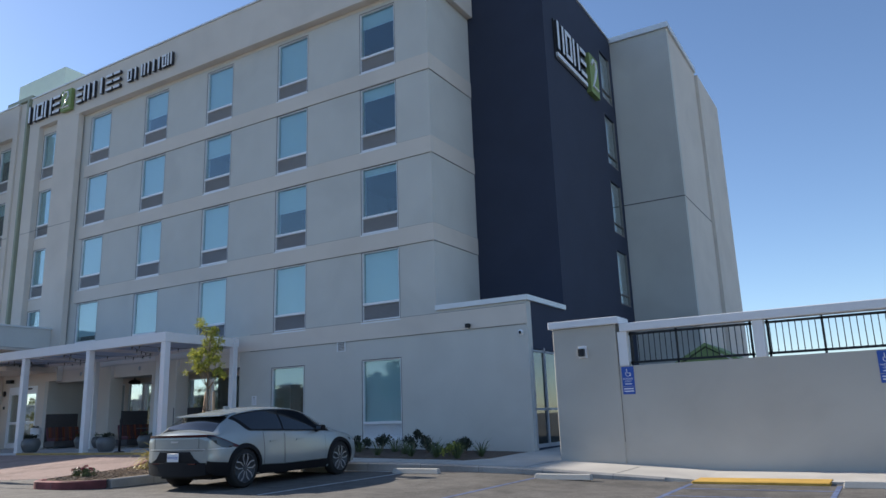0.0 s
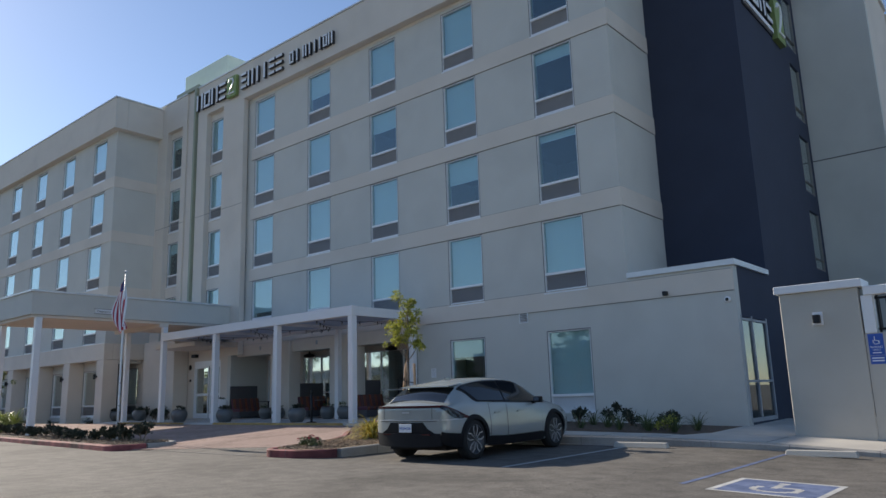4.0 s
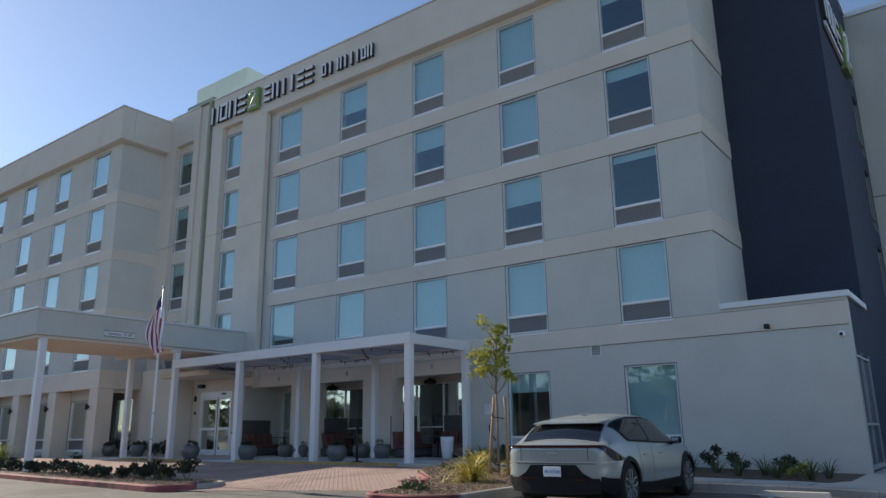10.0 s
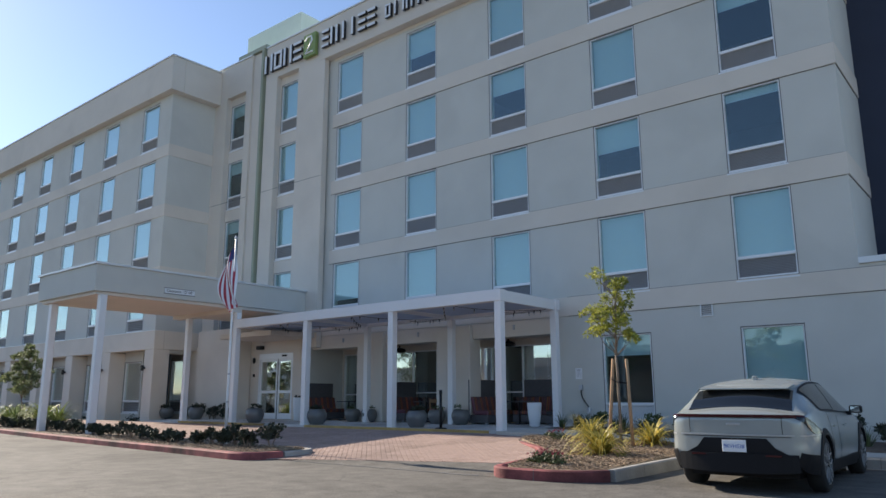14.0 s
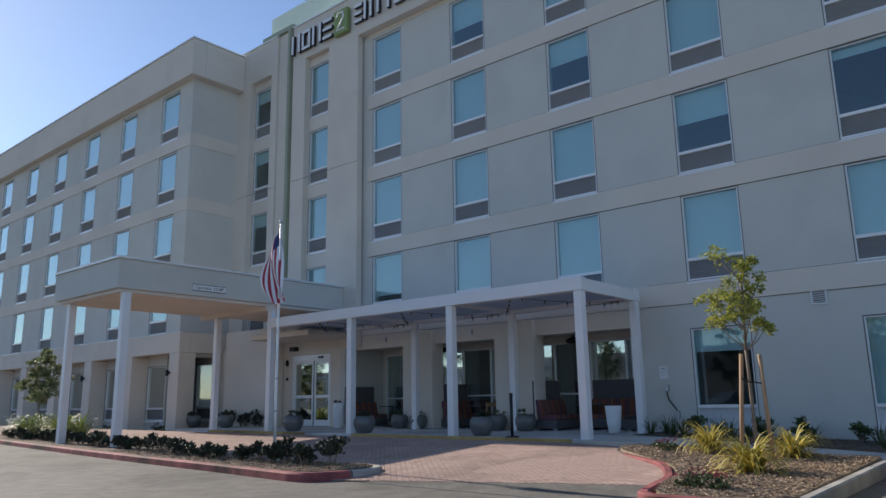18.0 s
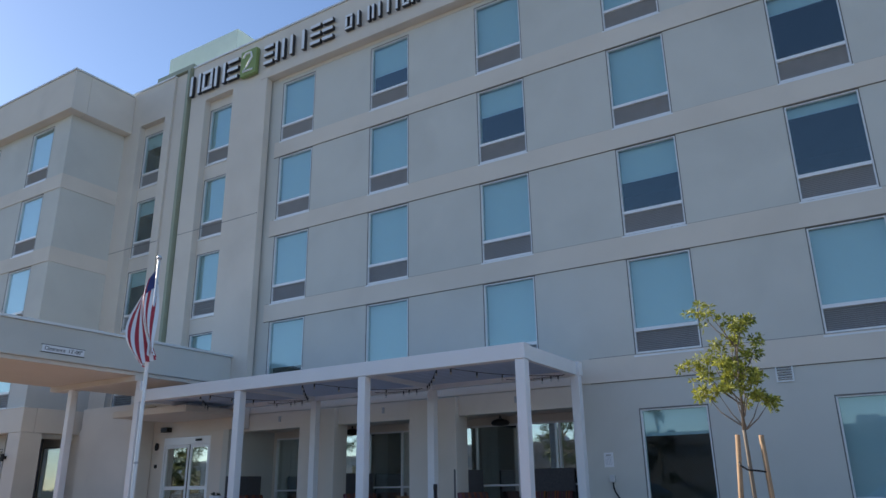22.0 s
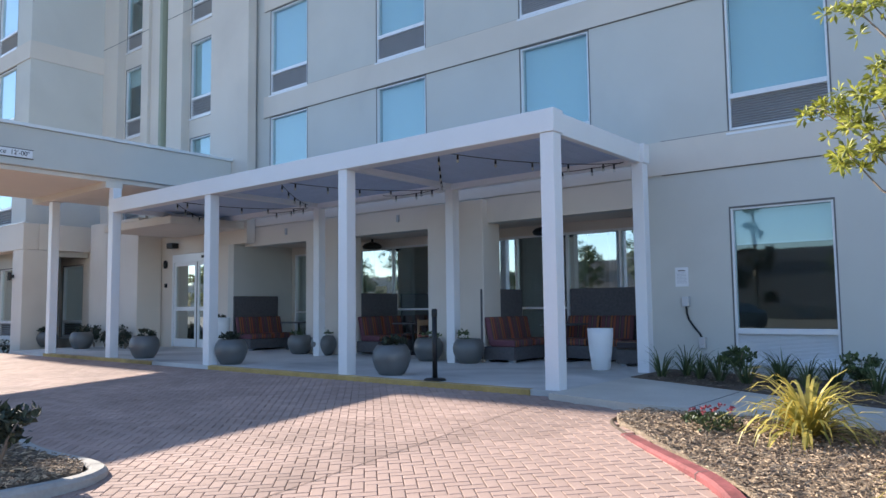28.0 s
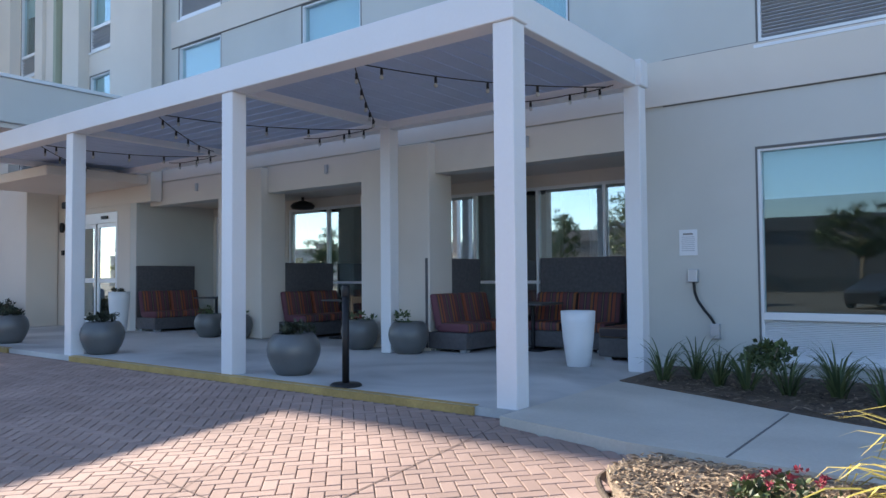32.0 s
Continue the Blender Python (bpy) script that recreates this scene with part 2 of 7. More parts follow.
LOUVER = shader("pergola_louver", (0.47, 0.56, 0.72), 0.55, 0.1, var=0.05)
WOODP = shader("stake_wood", (0.42, 0.27, 0.16), 0.85, var=0.2, scale=4, fine=40, bump=0.3)
TRUNK = shader("tree_bark", (0.24, 0.19, 0.145), 0.9, var=0.2, scale=10, fine=60, bump=0.6)
LEAF = shader("leaf_green", (0.235, 0.28, 0.055), 0.5, var=0.15, rand=0.4, island=True, bump=0, tint=(0.44, 0.43, 0.08))
LEAFDARK = shader("leaf_dark", (0.022, 0.032, 0.020), 0.65, var=0.15, rand=0.4, island=True, bump=0, tint=(0.045, 0.055, 0.03))
LEAFMID = shader("leaf_mid", (0.065, 0.095, 0.035), 0.5, var=0.15, rand=0.4, island=True, bump=0, tint=(0.09, 0.12, 0.04))
LEAFSOFT = shader("leaf_soft", (0.14, 0.175, 0.08), 0.5, var=0.15, rand=0.4, island=True, bump=0, tint=(0.25, 0.28, 0.14))
FLAXLIME = shader("flax_lime", (0.26, 0.33, 0.07), 0.5, var=0.15, rand=0.3, island=True, bump=0, tint=(0.48, 0.52, 0.16))
FLAX = shader("flax_blade", (0.29, 0.28, 0.055), 0.5, var=0.15, rand=0.35, island=True, bump=0, tint=(0.66, 0.52, 0.14))
GRASSY = shader("grass_blade", (0.08, 0.12, 0.05), 0.55, var=0.15, rand=0.3, island=True, bump=0, tint=(0.13, 0.16, 0.07))
FLOWER = shader("flower_red", (0.30, 0.04, 0.06), 0.6, rand=0.3, island=True, bump=0)
CARPAINT = shader("car_paint", (0.375, 0.405, 0.395), 0.22, 0.3, var=0.02, bump=0)
CARBLACK = shader("car_plastic", (0.012, 0.012, 0.014), 0.6, var=0.1, spec=0.2)
CARGLASS = shader("car_glass", (0.010, 0.012, 0.014), 0.06, var=0.0, bump=0, spec=0.8)
TYRE = shader("tyre_rubber", (0.018, 0.018, 0.018), 0.85, var=0.2)
RIM = shader("rim_metal", (0.13, 0.135, 0.14), 0.4, 0.6, var=0.03)
RIMBRIGHT = shader("rim_machined", (0.50, 0.51, 0.52), 0.3, 0.55, var=0.03, bump=0)
TAIL = shader("tail_red", (0.055, 0.006, 0.009), 0.2, var=0.05, bump=0)
SAND = shader("far_wall", (0.50, 0.48, 0.45), 0.9, var=0.06)
DARKWALL = shader("far_wall_dark", (0.30, 0.275, 0.27), 0.9, var=0.08)
FLAGRED = shader("flag_red", (0.42, 0.04, 0.06), 0.8, var=0.08)
FLAGBLUE = shader("flag_blue", (0.035, 0.05, 0.17), 0.8, var=0.08)


def translucent(m, share):
    """Lets part of the light through thin leaves."""
    n, l = m.node_tree.nodes, m.node_tree.links
    b, out = n["Principled BSDF"], n["Material Output"]
    tl, mix = n.new("ShaderNodeBsdfTranslucent"), n.new("ShaderNodeMixShader")
    l.new(b.inputs["Base Color"].links[0].from_socket, tl.inputs["Color"])
    mix.inputs["Fac"].default_value = share
    l.new(b.outputs[0], mix.inputs[1])
    l.new(tl.outputs[0], mix.inputs[2])
    l.new(mix.outputs[0], out.inputs["Surface"])


for leaf_mat in (LEAF, LEAFSOFT, FLAX, GRASSY):
    translucent(leaf_mat, 0.35)


# ---- builders ----
def bx(bm, x0, x1, y0, y1, z0, z1, m=None):
    vs = [bm.verts.new(Vector((x, y, z)) if m is None else m @ Vector((x, y, z))) for x in (x0, x1) for y in (y0, y1) for z in (z0, z1)]
    for f in ((0, 1, 3, 2), (4, 6, 7, 5), (0, 4, 5, 1), (2, 3, 7, 6), (0, 2, 6, 4), (1, 5, 7, 3)):
        bm.faces.new([vs[i] for i in f])
    return bm


def boxes(*rows):
    bm = bmesh.new()
    for r in rows:
        bx(bm, *r)
    return bm


def bevelled(bm, w=0.01, seg=2):
    bmesh.ops.bevel(bm, geom=bm.edges[:], offset=w, segments=seg, affect="EDGES", profile=0.5)
    return bm


def part(name, bm, material, parent=None, label="", smooth=False):
    me = bpy.data.meshes.new(name)
    bmesh.ops.recalc_face_normals(bm, faces=bm.faces[:])
    if smooth:
        for f in bm.faces:
            f.smooth = True
    bm.to_mesh(me)
    bm.free()
    me.materials.append(material)
    ob = new(name, me)
    if parent:
        ob.parent = parent
    if label:
        tagged(ob, label)
    return ob


def raw(name, verts, faces, material, parent=None, label="", smooth=False):
    me = bpy.data.meshes.new(name)
    me.from_pydata([tuple(v) for v in verts], [], faces)
    me.materials.append(material)
    if smooth:
        me.polygons.foreach_set("use_smooth", [True] * len(me.polygons))
    ob = new(name, me)
    if parent:
        ob.parent = parent
    if label:
        tagged(ob, label)
    return ob


def thing(name, label, category, x=0, y=0, z=0, rz=0, group="", kind=""):
    ob = new(name)
    ob.empty_display_size = 0.2
    ob.matrix_basis = pose(x, y, z, 0, 0, rz)
    return tagged(ob, label, category, group, kind)


def structure(name, bm, material, label="", category=""):
    return tagged(part(name, bm, material), label, category, kind="structure")


def lathe(profile, seg=28, closed_top=False):
    """A turned body from (radius, height) pairs."""
    bm = bmesh.new()
    rings = []
    for r, z in profile:
        rings.append([bm.verts.new((r * math.cos(a), r * math.sin(a), z)) for a in (2 * math.pi * i / seg for i in range(seg))])
    for a, b in zip(rings, rings[1:]):
        for i in range(seg):
            j = (i + 1) % seg
            bm.faces.new((a[i], a[j], b[j], b[i]))
    bm.faces.new(rings[0][::-1])
    bm.faces.new(rings[-1])
    return bm


def tube(bm, pts, radii, seg=8):
    """A tapered round limb through the points."""
    rings = []
    for i, p in enumerate(pts):
        p = Vector(p)
        d = (Vector(pts[min(i + 1, len(pts) - 1)]) - Vector(pts[max(i - 1, 0)])).normalized()
        a = d.orthogonal().normalized()
        b = d.cross(a)
        r = radii[i] if not isinstance(radii, (int, float)) else radii
        rings.append([bm.verts.new(p + r * (a * math.cos(t) + b * math.sin(t))) for t in (2 * math.pi * k / seg for k in range(seg))])
    for a, b in zip(rings, rings[1:]):
        off = min(range(seg), key=lambda s: sum((a[i].co - b[(i + s) % seg].co).length for i in range(0, seg, max(1, seg // 4))))
        for i in range(seg):
            j = (i + 1) % seg
            bm.faces.new((a[i], a[j], b[(j + off) % seg], b[(i + off) % seg]))
    bm.faces.new(rings[0][::-1])
    bm.faces.new(rings[-1])
    return bm


def wall_cells(axis, at, thick, u0, u1, z0, z1, holes):
    """A wall in the plane axis=at with openings (u0, u1, z0, z1), made of butted blocks. thick goes along +axis."""
    us = sorted({u0, u1, *[min(max(h[i], u0), u1) for h in holes for i in (0, 1)]})
    zs = sorted({z0, z1, *[min(max(h[i], z0), z1) for h in holes for i in (2, 3)]})
    bm = bmesh.new()
    grid = {}

    def vert(i, j, k):
        if (i, j, k) not in grid:
            d = at + (thick if k else 0)
            grid[i, j, k] = bm.verts.new((us[i], d, zs[j]) if axis == "y" else (d, us[i], zs[j]))
        return grid[i, j, k]

    def solid(i, j):
        if not (0 <= i < len(us) - 1 and 0 <= j < len(zs) - 1):
            return False
        u, z = (us[i] + us[i + 1]) / 2, (zs[j] + zs[j + 1]) / 2
        return not any(h[0] < u < h[1] and h[2] < z < h[3] for h in holes)

    for i in range(len(us) - 1):
        for j in range(len(zs) - 1):
            if not solid(i, j):
                continue
            for k in (0, 1):
                bm.faces.new([vert(i, j, k), vert(i + 1, j, k), vert(i + 1, j + 1, k), vert(i, j + 1, k)])
            for (di, dj), (a, b) in {(-1, 0): ((i, j), (i, j + 1)), (1, 0): ((i + 1, j), (i + 1, j + 1)), (0, -1): ((i, j), (i + 1, j)), (0, 1): ((i, j + 1), (i + 1, j + 1))}.items():
                if not solid(i + di, j + dj):
                    bm.faces.new([vert(*a, 0), vert(*b, 0), vert(*b, 1), vert(*a, 1)])
    return bm


def inside(px, py, poly):
    c = False
    for i in range(len(poly)):
        (x1, y1), (x2, y2) = poly[i], poly[i - 1]
        if (y1 > py) != (y2 > py) and px < (x2 - x1) * (py - y1) / (y2 - y1) + x1:
            c = not c
    return c


# ---- building shell ----
FY, STOREY, BAY = 18.70, 2.94, 3.956
WIN_W, WIN_H, WIN_Z = 1.53, 2.355, 4.20
ROOF = 17.48
FLOORS = [WIN_Z + STOREY * k for k in range(4)]
MAIN_X = [-13.01 - WIN_W / 2 - BAY * k for k in range(5)]
LEFT_Y, LEFT_X1, LEFT_X0 = 16.05, -39.1, -63.6
LEFT_X = [-40.98 - 3.97 * k for k in range(6)]
TOW_Y = 18.38
NARROW_W = 1.40


# main block, from the tower to the east corner
holes = [(x - WIN_W / 2, x + WIN_W / 2, z, z + WIN_H) for x in MAIN_X for z in FLOORS]
GROUND_W = [(-13.79, 1.55), (-17.77, 1.53)]
holes += [(x - w / 2, x + w / 2, 0.52, 3.0) for x, w in GROUND_W]
holes += [(-23.4, -20.1, 0.3, 3.13), (-27.4, -24.72, 0.3, 3.13), (-31.4, -28.65, 0.3, 3.13)]
structure("wall_south", wall_cells("y", FY, 0.3, -31.4, -11.68, 0.0, ROOF - 0.3, holes), PANEL, "gray stucco hotel facade with rows of square window openings", "wall")
structure("wall_south_low", wall_cells("y", FY, 0.3, -11.68, -8.66, -0.3, 4.32, []), PANEL, "gray stucco ground floor wall beside the corner", "wall")
for i, z in enumerate([3.645] + [6.56 + STOREY * k for k in range(3)]):
    h = 0.575
    x1 = -8.66 if i == 0 else -11.68
    x0 = -19.62 if i == 0 else -30.6
    structure("trim_band_%d" % (i + 1), boxes((x0, x1, FY - 0.035, FY - 0.002, z, z + h)), STUCCO, "cream stucco band across the gray facade", "trim")
    structure("joint_%d" % (i + 1), boxes((x0, x1 - 0.04, FY - 0.012, FY - 0.001, z - 0.015, z - 0.001), (x0, x1 - 0.04, FY - 0.012, FY - 0.001, z + h + 0.001, z + h + 0.015)), JOINT, "dark expansion joint along the stucco band", "trim")
structure("trim_porch_band", boxes((-31.4, -19.62, FY - 0.035, FY - 0.002, 3.645, 4.22)), STUCCO, "cream stucco band over the porch recess", "trim")
# porch recess piers and beam are cream
structure("trim_porch_beam", boxes((-31.4, -20.1, FY - 0.03, FY - 0.002, 3.13, 3.62)), STUCCO, "cream stucco beam over the porch recess", "trim")
for i, (a, b) in enumerate([(-24.72, -23.28), (-28.65, -27.32)]):
    structure("porch_pier_%d" % (i + 1), bevelled(boxes((a - 0.005, b + 0.005, FY - 0.2, FY + 0.4, 0.36, 3.60)), 0.015, 1), STUCCO, "cream stucco pier between the porch recesses", "pier")
structure("wall_recess_back", wall_cells("y", 20.4, 0.2, -31.5, -19.4, 0.3, 3.3, [(-31.4, -29.0, 0.42, 3.0), (-28.75, -25.0, 0.42, 3.0), (-24.95, -19.95, 0.42, 3.0)]), STUCCO, "cream stucco back wall of the porch recess with window openings", "wall")
structure("wall_recess_east", boxes((-19.85, -19.4, FY + 0.3, 20.4, 0.0, 3.3)), STUCCO, "cream end wall of the porch recess", "wall")
structure("wall_recess_west", boxes((-31.75, -31.5, FY - 0.3, 20.4, 0.0, 3.3)), PANEL, "gray side wall of the entrance vestibule", "wall")
structure("ceiling_recess", boxes((-31.5, -19.85, FY + 0.3, 20.4, 3.2, 3.3)), STUCCO, "cream soffit of the porch recess", "ceiling")
# cornice
structure("cornice_main", bevelled(boxes((-31.2, -11.45, FY - 0.34, FY + 0.3, 15.62, ROOF - 0.06)), 0.02, 1), STUCCO, "deep cream stucco parapet cornice", "cornice")
structure("cornice_cap_main", boxes((-31.2, -11.40, FY - 0.39, FY + 0.36, ROOF - 0.06, ROOF)), CAP, "thin metal coping on the parapet", "coping")
structure("joint_cornice", boxes((-30.6, -11.68, FY - 0.02, FY - 0.001, 15.50, 15.62)), STUCCO, "cream band under the cornice", "trim")
# east end wall and its bands
structure("wall_east_end", wall_cells("x", -11.98, 0.3, FY + 0.3, 21.6, 0.0, ROOF - 0.3, []), PANEL, "gray stucco end wall", "wall")
for i, z in enumerate([6.56 + STOREY * k for k in range(3)]):
    structure("trim_east_band_%d" % (i + 1), boxes((-11.678, -11.645, FY - 0.035, 21.58, z, z + 0.575)), STUCCO, "cream stucco band on the end wall", "trim")
    structure("joint_east_%d" % (i + 1), boxes((-11.679, -11.668, FY, 21.58, z - 0.015, z - 0.001), (-11.679, -11.668, FY, 21.58, z + 0.576, z + 0.591)), JOINT, "dark joint on the end wall", "trim")
structure("cornice_east", bevelled(boxes((-11.68, -11.45, FY + 0.3, 21.58, 15.62, ROOF - 0.06)), 0.02, 1), STUCCO, "cream stucco cornice on the end wall", "cornice")
structure("roof_main", boxes((-39.2, -11.7, FY + 0.3, 33.0, ROOF - 0.9, ROOF - 0.7)), CONCRETE, "flat roof of the hotel", "roof")
# dark stair block
structure("wall_navy_front", wall_cells("y", 21.6, 0.3, -11.98, -8.66, 0.0, 17.3, []), NAVY, "dark navy stucco stair tower, front", "wall")
NAVYWIN = [(27.75, 29.05, 5.2 + STOREY * k, 7.4 + STOREY * k) for k in range(4)]
structure("wall_navy_east", wall_cells("x", -8.96, 0.3, 21.9, 29.4, 0.0, 17.3, NAVYWIN), NAVY, "dark navy stucco stair tower, side with a window strip", "wall")
structure("cap_navy", boxes((-11.98, -8.6, 21.54, 21.96, 17.3, 17.38), (-9.0, -8.6, 21.96, 29.4, 17.3, 17.38)), CAP, "thin metal coping on the dark tower", "coping")
# far east wing
structure("wall_wing_front", wall_cells("y", 29.4, 0.3, -8.9, -6.13, 0.0, 17.2, []), PANEL, "gray stucco front of the rear wing", "wall")
structure("wall_wing_east", wall_cells("x", -6.43, 0.3, 29.7, 39.6, 0.0, 17.2, []), STUCCO, "cream stucco side of the rear wing", "wall")
structure("wall_wing_step", boxes((-6.128, -5.98, 34.7, 39.6, 0.0, 17.1)), STUCCO, "stepped cream pier on the rear wing", "wall")
structure("joint_wing", boxes((-8.66, -6.13, 29.388, 29.399, 9.6, 9.64), (-6.129, -6.12, 29.4, 34.7, 9.6, 9.64)), JOINT, "dark joint on the rear wing", "trim")
structure("cap_wing", boxes((-8.9, -6.03, 29.3, 29.75, 17.2, 17.44), (-6.48, -6.03, 29.75, 34.68, 17.2, 17.44)), CAP, "pale metal coping on the rear wing", "coping")
# single-storey corner
structure("wall_low_east", wall_cells("x", -8.96, 0.3, FY + 0.3, 21.6, -0.3, 4.32, [(FY + 0.18, 21.1, 0.2, 2.95)]), NAVY, "dark stucco side wall with a glazed door", "wall")
structure("cap_low", boxes((-11.68, -8.58, FY - 0.08, FY + 0.35, 4.32, 4.47), (-9.0, -8.58, FY + 0.35, 21.58, 4.32, 4.47)), CAP, "white metal coping on the low corner", "coping")
structure("roof_low", boxes((-11.67, -9.0, FY + 0.35, 21.58, 4.15, 4.25)), CONCRETE, "flat roof of the low corner", "roof")

# entrance tower bay
NICHES = [(-34.18, -32.66), (-38.12, -36.57)]
structure("wall_tower", wall_cells("y", TOW_Y, 0.26, -39.3, -30.9, 3.2, ROOF - 0.06, [(a, b, 4.3, 15.75) for a, b in NICHES] + [(-36.15, -35.02, 4.3, ROOF - 0.06)]), STUCCO, "cream stucco entrance bay with two tall recesses", "wall")
structure("cap_tower", boxes((-39.2, -36.15, TOW_Y - 0.06, TOW_Y + 0.4, ROOF - 0.06, ROOF), (-35.02, -31.2, TOW_Y - 0.06, TOW_Y + 0.4, ROOF - 0.06, ROOF)), CAP, "thin metal coping on the entrance bay", "coping")
structure("joint_tower", boxes((-39.2, -36.15, TOW_Y - 0.01, TOW_Y - 0.001, 10.36, 10.374), (-35.02, -30.92, TOW_Y - 0.01, TOW_Y - 0.001, 10.36, 10.374)), JOINT, "dark joint on the entrance bay", "trim")
for k, (a, b) in enumerate(NICHES):
    c = (a + b) / 2
    hs = [(c - NARROW_W / 2, c + NARROW_W / 2, z, z + WIN_H) for z in FLOORS]
    structure("wall_niche_%d" % (k + 1), wall_cells("y", TOW_Y + 0.26, 0.2, a, b, 4.0, 15.9, hs), STUCCO, "recessed cream stucco with narrow windows", "wall")
structure("wall_green_recess", boxes((-36.15, -35.02, TOW_Y + 0.10, TOW_Y + 0.3, 3.3, ROOF)), STUCCO, "gray back of the recess beside the green fin", "wall")
structure("green_fin", boxes((-35.30, -35.16, TOW_Y - 0.10, TOW_Y + 0.098, 4.6, ROOF + 0.02)), FIN, "lime green metal fin up the entrance bay", "fin")
structure("green_cap", boxes((-37.3, -35.1, TOW_Y - 0.02, TOW_Y + 0.5, ROOF + 0.025, ROOF + 0.22)), FIN, "lime green cap on the parapet", "fin")
structure("roof_screen", bevelled(boxes((-37.4, -33.3, 18.9, 21.2, ROOF + 0.0, 18.98)), 0.02, 1), shader("pale_green", (0.76, 0.86, 0.72), 0.7, var=0.03), "pale green rooftop screen box", "roof screen")

# left wing
lh = [(x - WIN_W / 2, x + WIN_W / 2, z, z + WIN_H) for x in LEFT_X for z in FLOORS]
structure("wall_west_wing", wall_cells("y", LEFT_Y, 0.3, LEFT_X0, LEFT_X1, 4.19, ROOF - 0.3, lh), PANEL, "gray stucco wing facade with rows of windows", "wall")
structure("wall_west_return", wall_cells("x", LEFT_X1 - 0.3, 0.3, LEFT_Y + 0.3, TOW_Y + 0.2, 3.2, ROOF - 0.3, []), PANEL, "gray stucco return of the wing", "wall")
structure("wall_west_end", wall_cells("x", LEFT_X0, 0.3, LEFT_Y + 0.3, 30.0, 0.0, ROOF - 0.3, []), PANEL, "gray stucco end of the wing", "wall")
for i, z in enumerate([6.56 + STOREY * k for k in range(3)]):
    structure("trim_west_band_%d" % (i + 1), boxes((LEFT_X0, LEFT_X1 + 0.035, LEFT_Y - 0.035, LEFT_Y - 0.002, z, z + 0.575)), STUCCO, "cream stucco band across the wing", "trim")
    structure("trim_return_band_%d" % (i + 1), boxes((LEFT_X1 + 0.002, LEFT_X1 + 0.035, LEFT_Y - 0.002, TOW_Y, z, z + 0.575)), STUCCO, "cream stucco band on the wing's return", "trim")
structure("cornice_west", bevelled(boxes((LEFT_X0 - 0.3, LEFT_X1 + 0.45, LEFT_Y - 0.36, LEFT_Y + 0.3, 15.55, ROOF - 0.24)), 0.02, 1), STUCCO, "deep cream cornice of the wing", "cornice")
structure("cornice_west_return", bevelled(boxes((LEFT_X1 - 0.3, LEFT_X1 + 0.45, LEFT_Y + 0.302, TOW_Y - 0.002, 15.55, ROOF - 0.24)), 0.02, 1), STUCCO, "deep cream cornice on the wing's return", "cornice")
structure("cornice_cap_west", boxes((LEFT_X0 - 0.35, LEFT_X1 + 0.5, LEFT_Y - 0.41, LEFT_Y + 0.36, ROOF - 0.24, ROOF - 0.18), (LEFT_X1 - 0.35, LEFT_X1 + 0.5, LEFT_Y + 0.36, TOW_Y - 0.07, ROOF - 0.24, ROOF - 0.18)), CAP, "thin metal coping on the wing", "coping")
structure("roof_west", boxes((LEFT_X0 + 0.3, LEFT_X1 - 0.3, LEFT_Y + 0.36, 33.0, ROOF - 0.9, ROOF - 0.7)), CONCRETE, "flat roof of the wing", "roof")
structure("cornice_knee", boxes((LEFT_X0 - 0.5, LEFT_X0 - 0.02, 17.0, 19.0, 13.6, 15.2)), STUCCO, "cream block on the wing's end", "wall")
# arcade under the wing
AY, AX1 = 15.88, -38.78
structure("arcade_beam", bevelled(boxes((LEFT_X0, AX1, AY, AY + 0.45, 3.36, 4.185), (AX1 - 0.45, AX1, AY + 0.45, TOW_Y - 0.01, 3.36, 4.185)), 0.015, 1), STUCCO, "cream stucco beam over the arcade", "beam")
structure("ceiling_arcade", boxes((LEFT_X0, AX1 - 0.45, AY + 0.45, TOW_Y - 0.01, 3.5, 3.6)), STUCCO, "soffit of the arcade", "ceiling")
structure("roof_arcade", boxes((LEFT_X0, AX1, AY - 0.02, LEFT_Y - 0.04, 4.186, 4.21)), CAP, "thin metal flashing on the arcade", "roof")
ah = [(AX1 - BAY * (k + 1) + 0.03, AX1 - BAY * (k + 1) + 1.6, 0.55, 2.92) for k in range(6)]
structure("wall_arcade_back", wall_cells("y", AY + 0.77, 0.2, LEFT_X0, -41.06, 0.0, 3.5, ah), PANEL, "shaded gray wall behind the arcade piers", "wall")
structure("wall_arcade_nook", boxes((-41.26, -41.06, AY + 0.98, 17.998, 0.0, 3.5)), PANEL, "gray side wall of the arcade nook", "wall")
structure("wall_arcade_east", wall_cells("y", 18.0, 0.2, -41.26, -38.1, 0.0, 3.5, [(-40.9, -39.38, 0.55, 3.0)]), STUCCO, "cream return wall with a narrow window", "wall")
for k in range(7):
    x = AX1 - 0.385 - BAY * k
    structure("arcade_pier_%d" % (k + 1), bevelled(boxes((x - 0.385, x + 0.385, AY + 0.01, AY + 0.765, 0.0, 3.355)), 0.012, 1), STUCCO, "square cream stucco arcade pier", "pier")
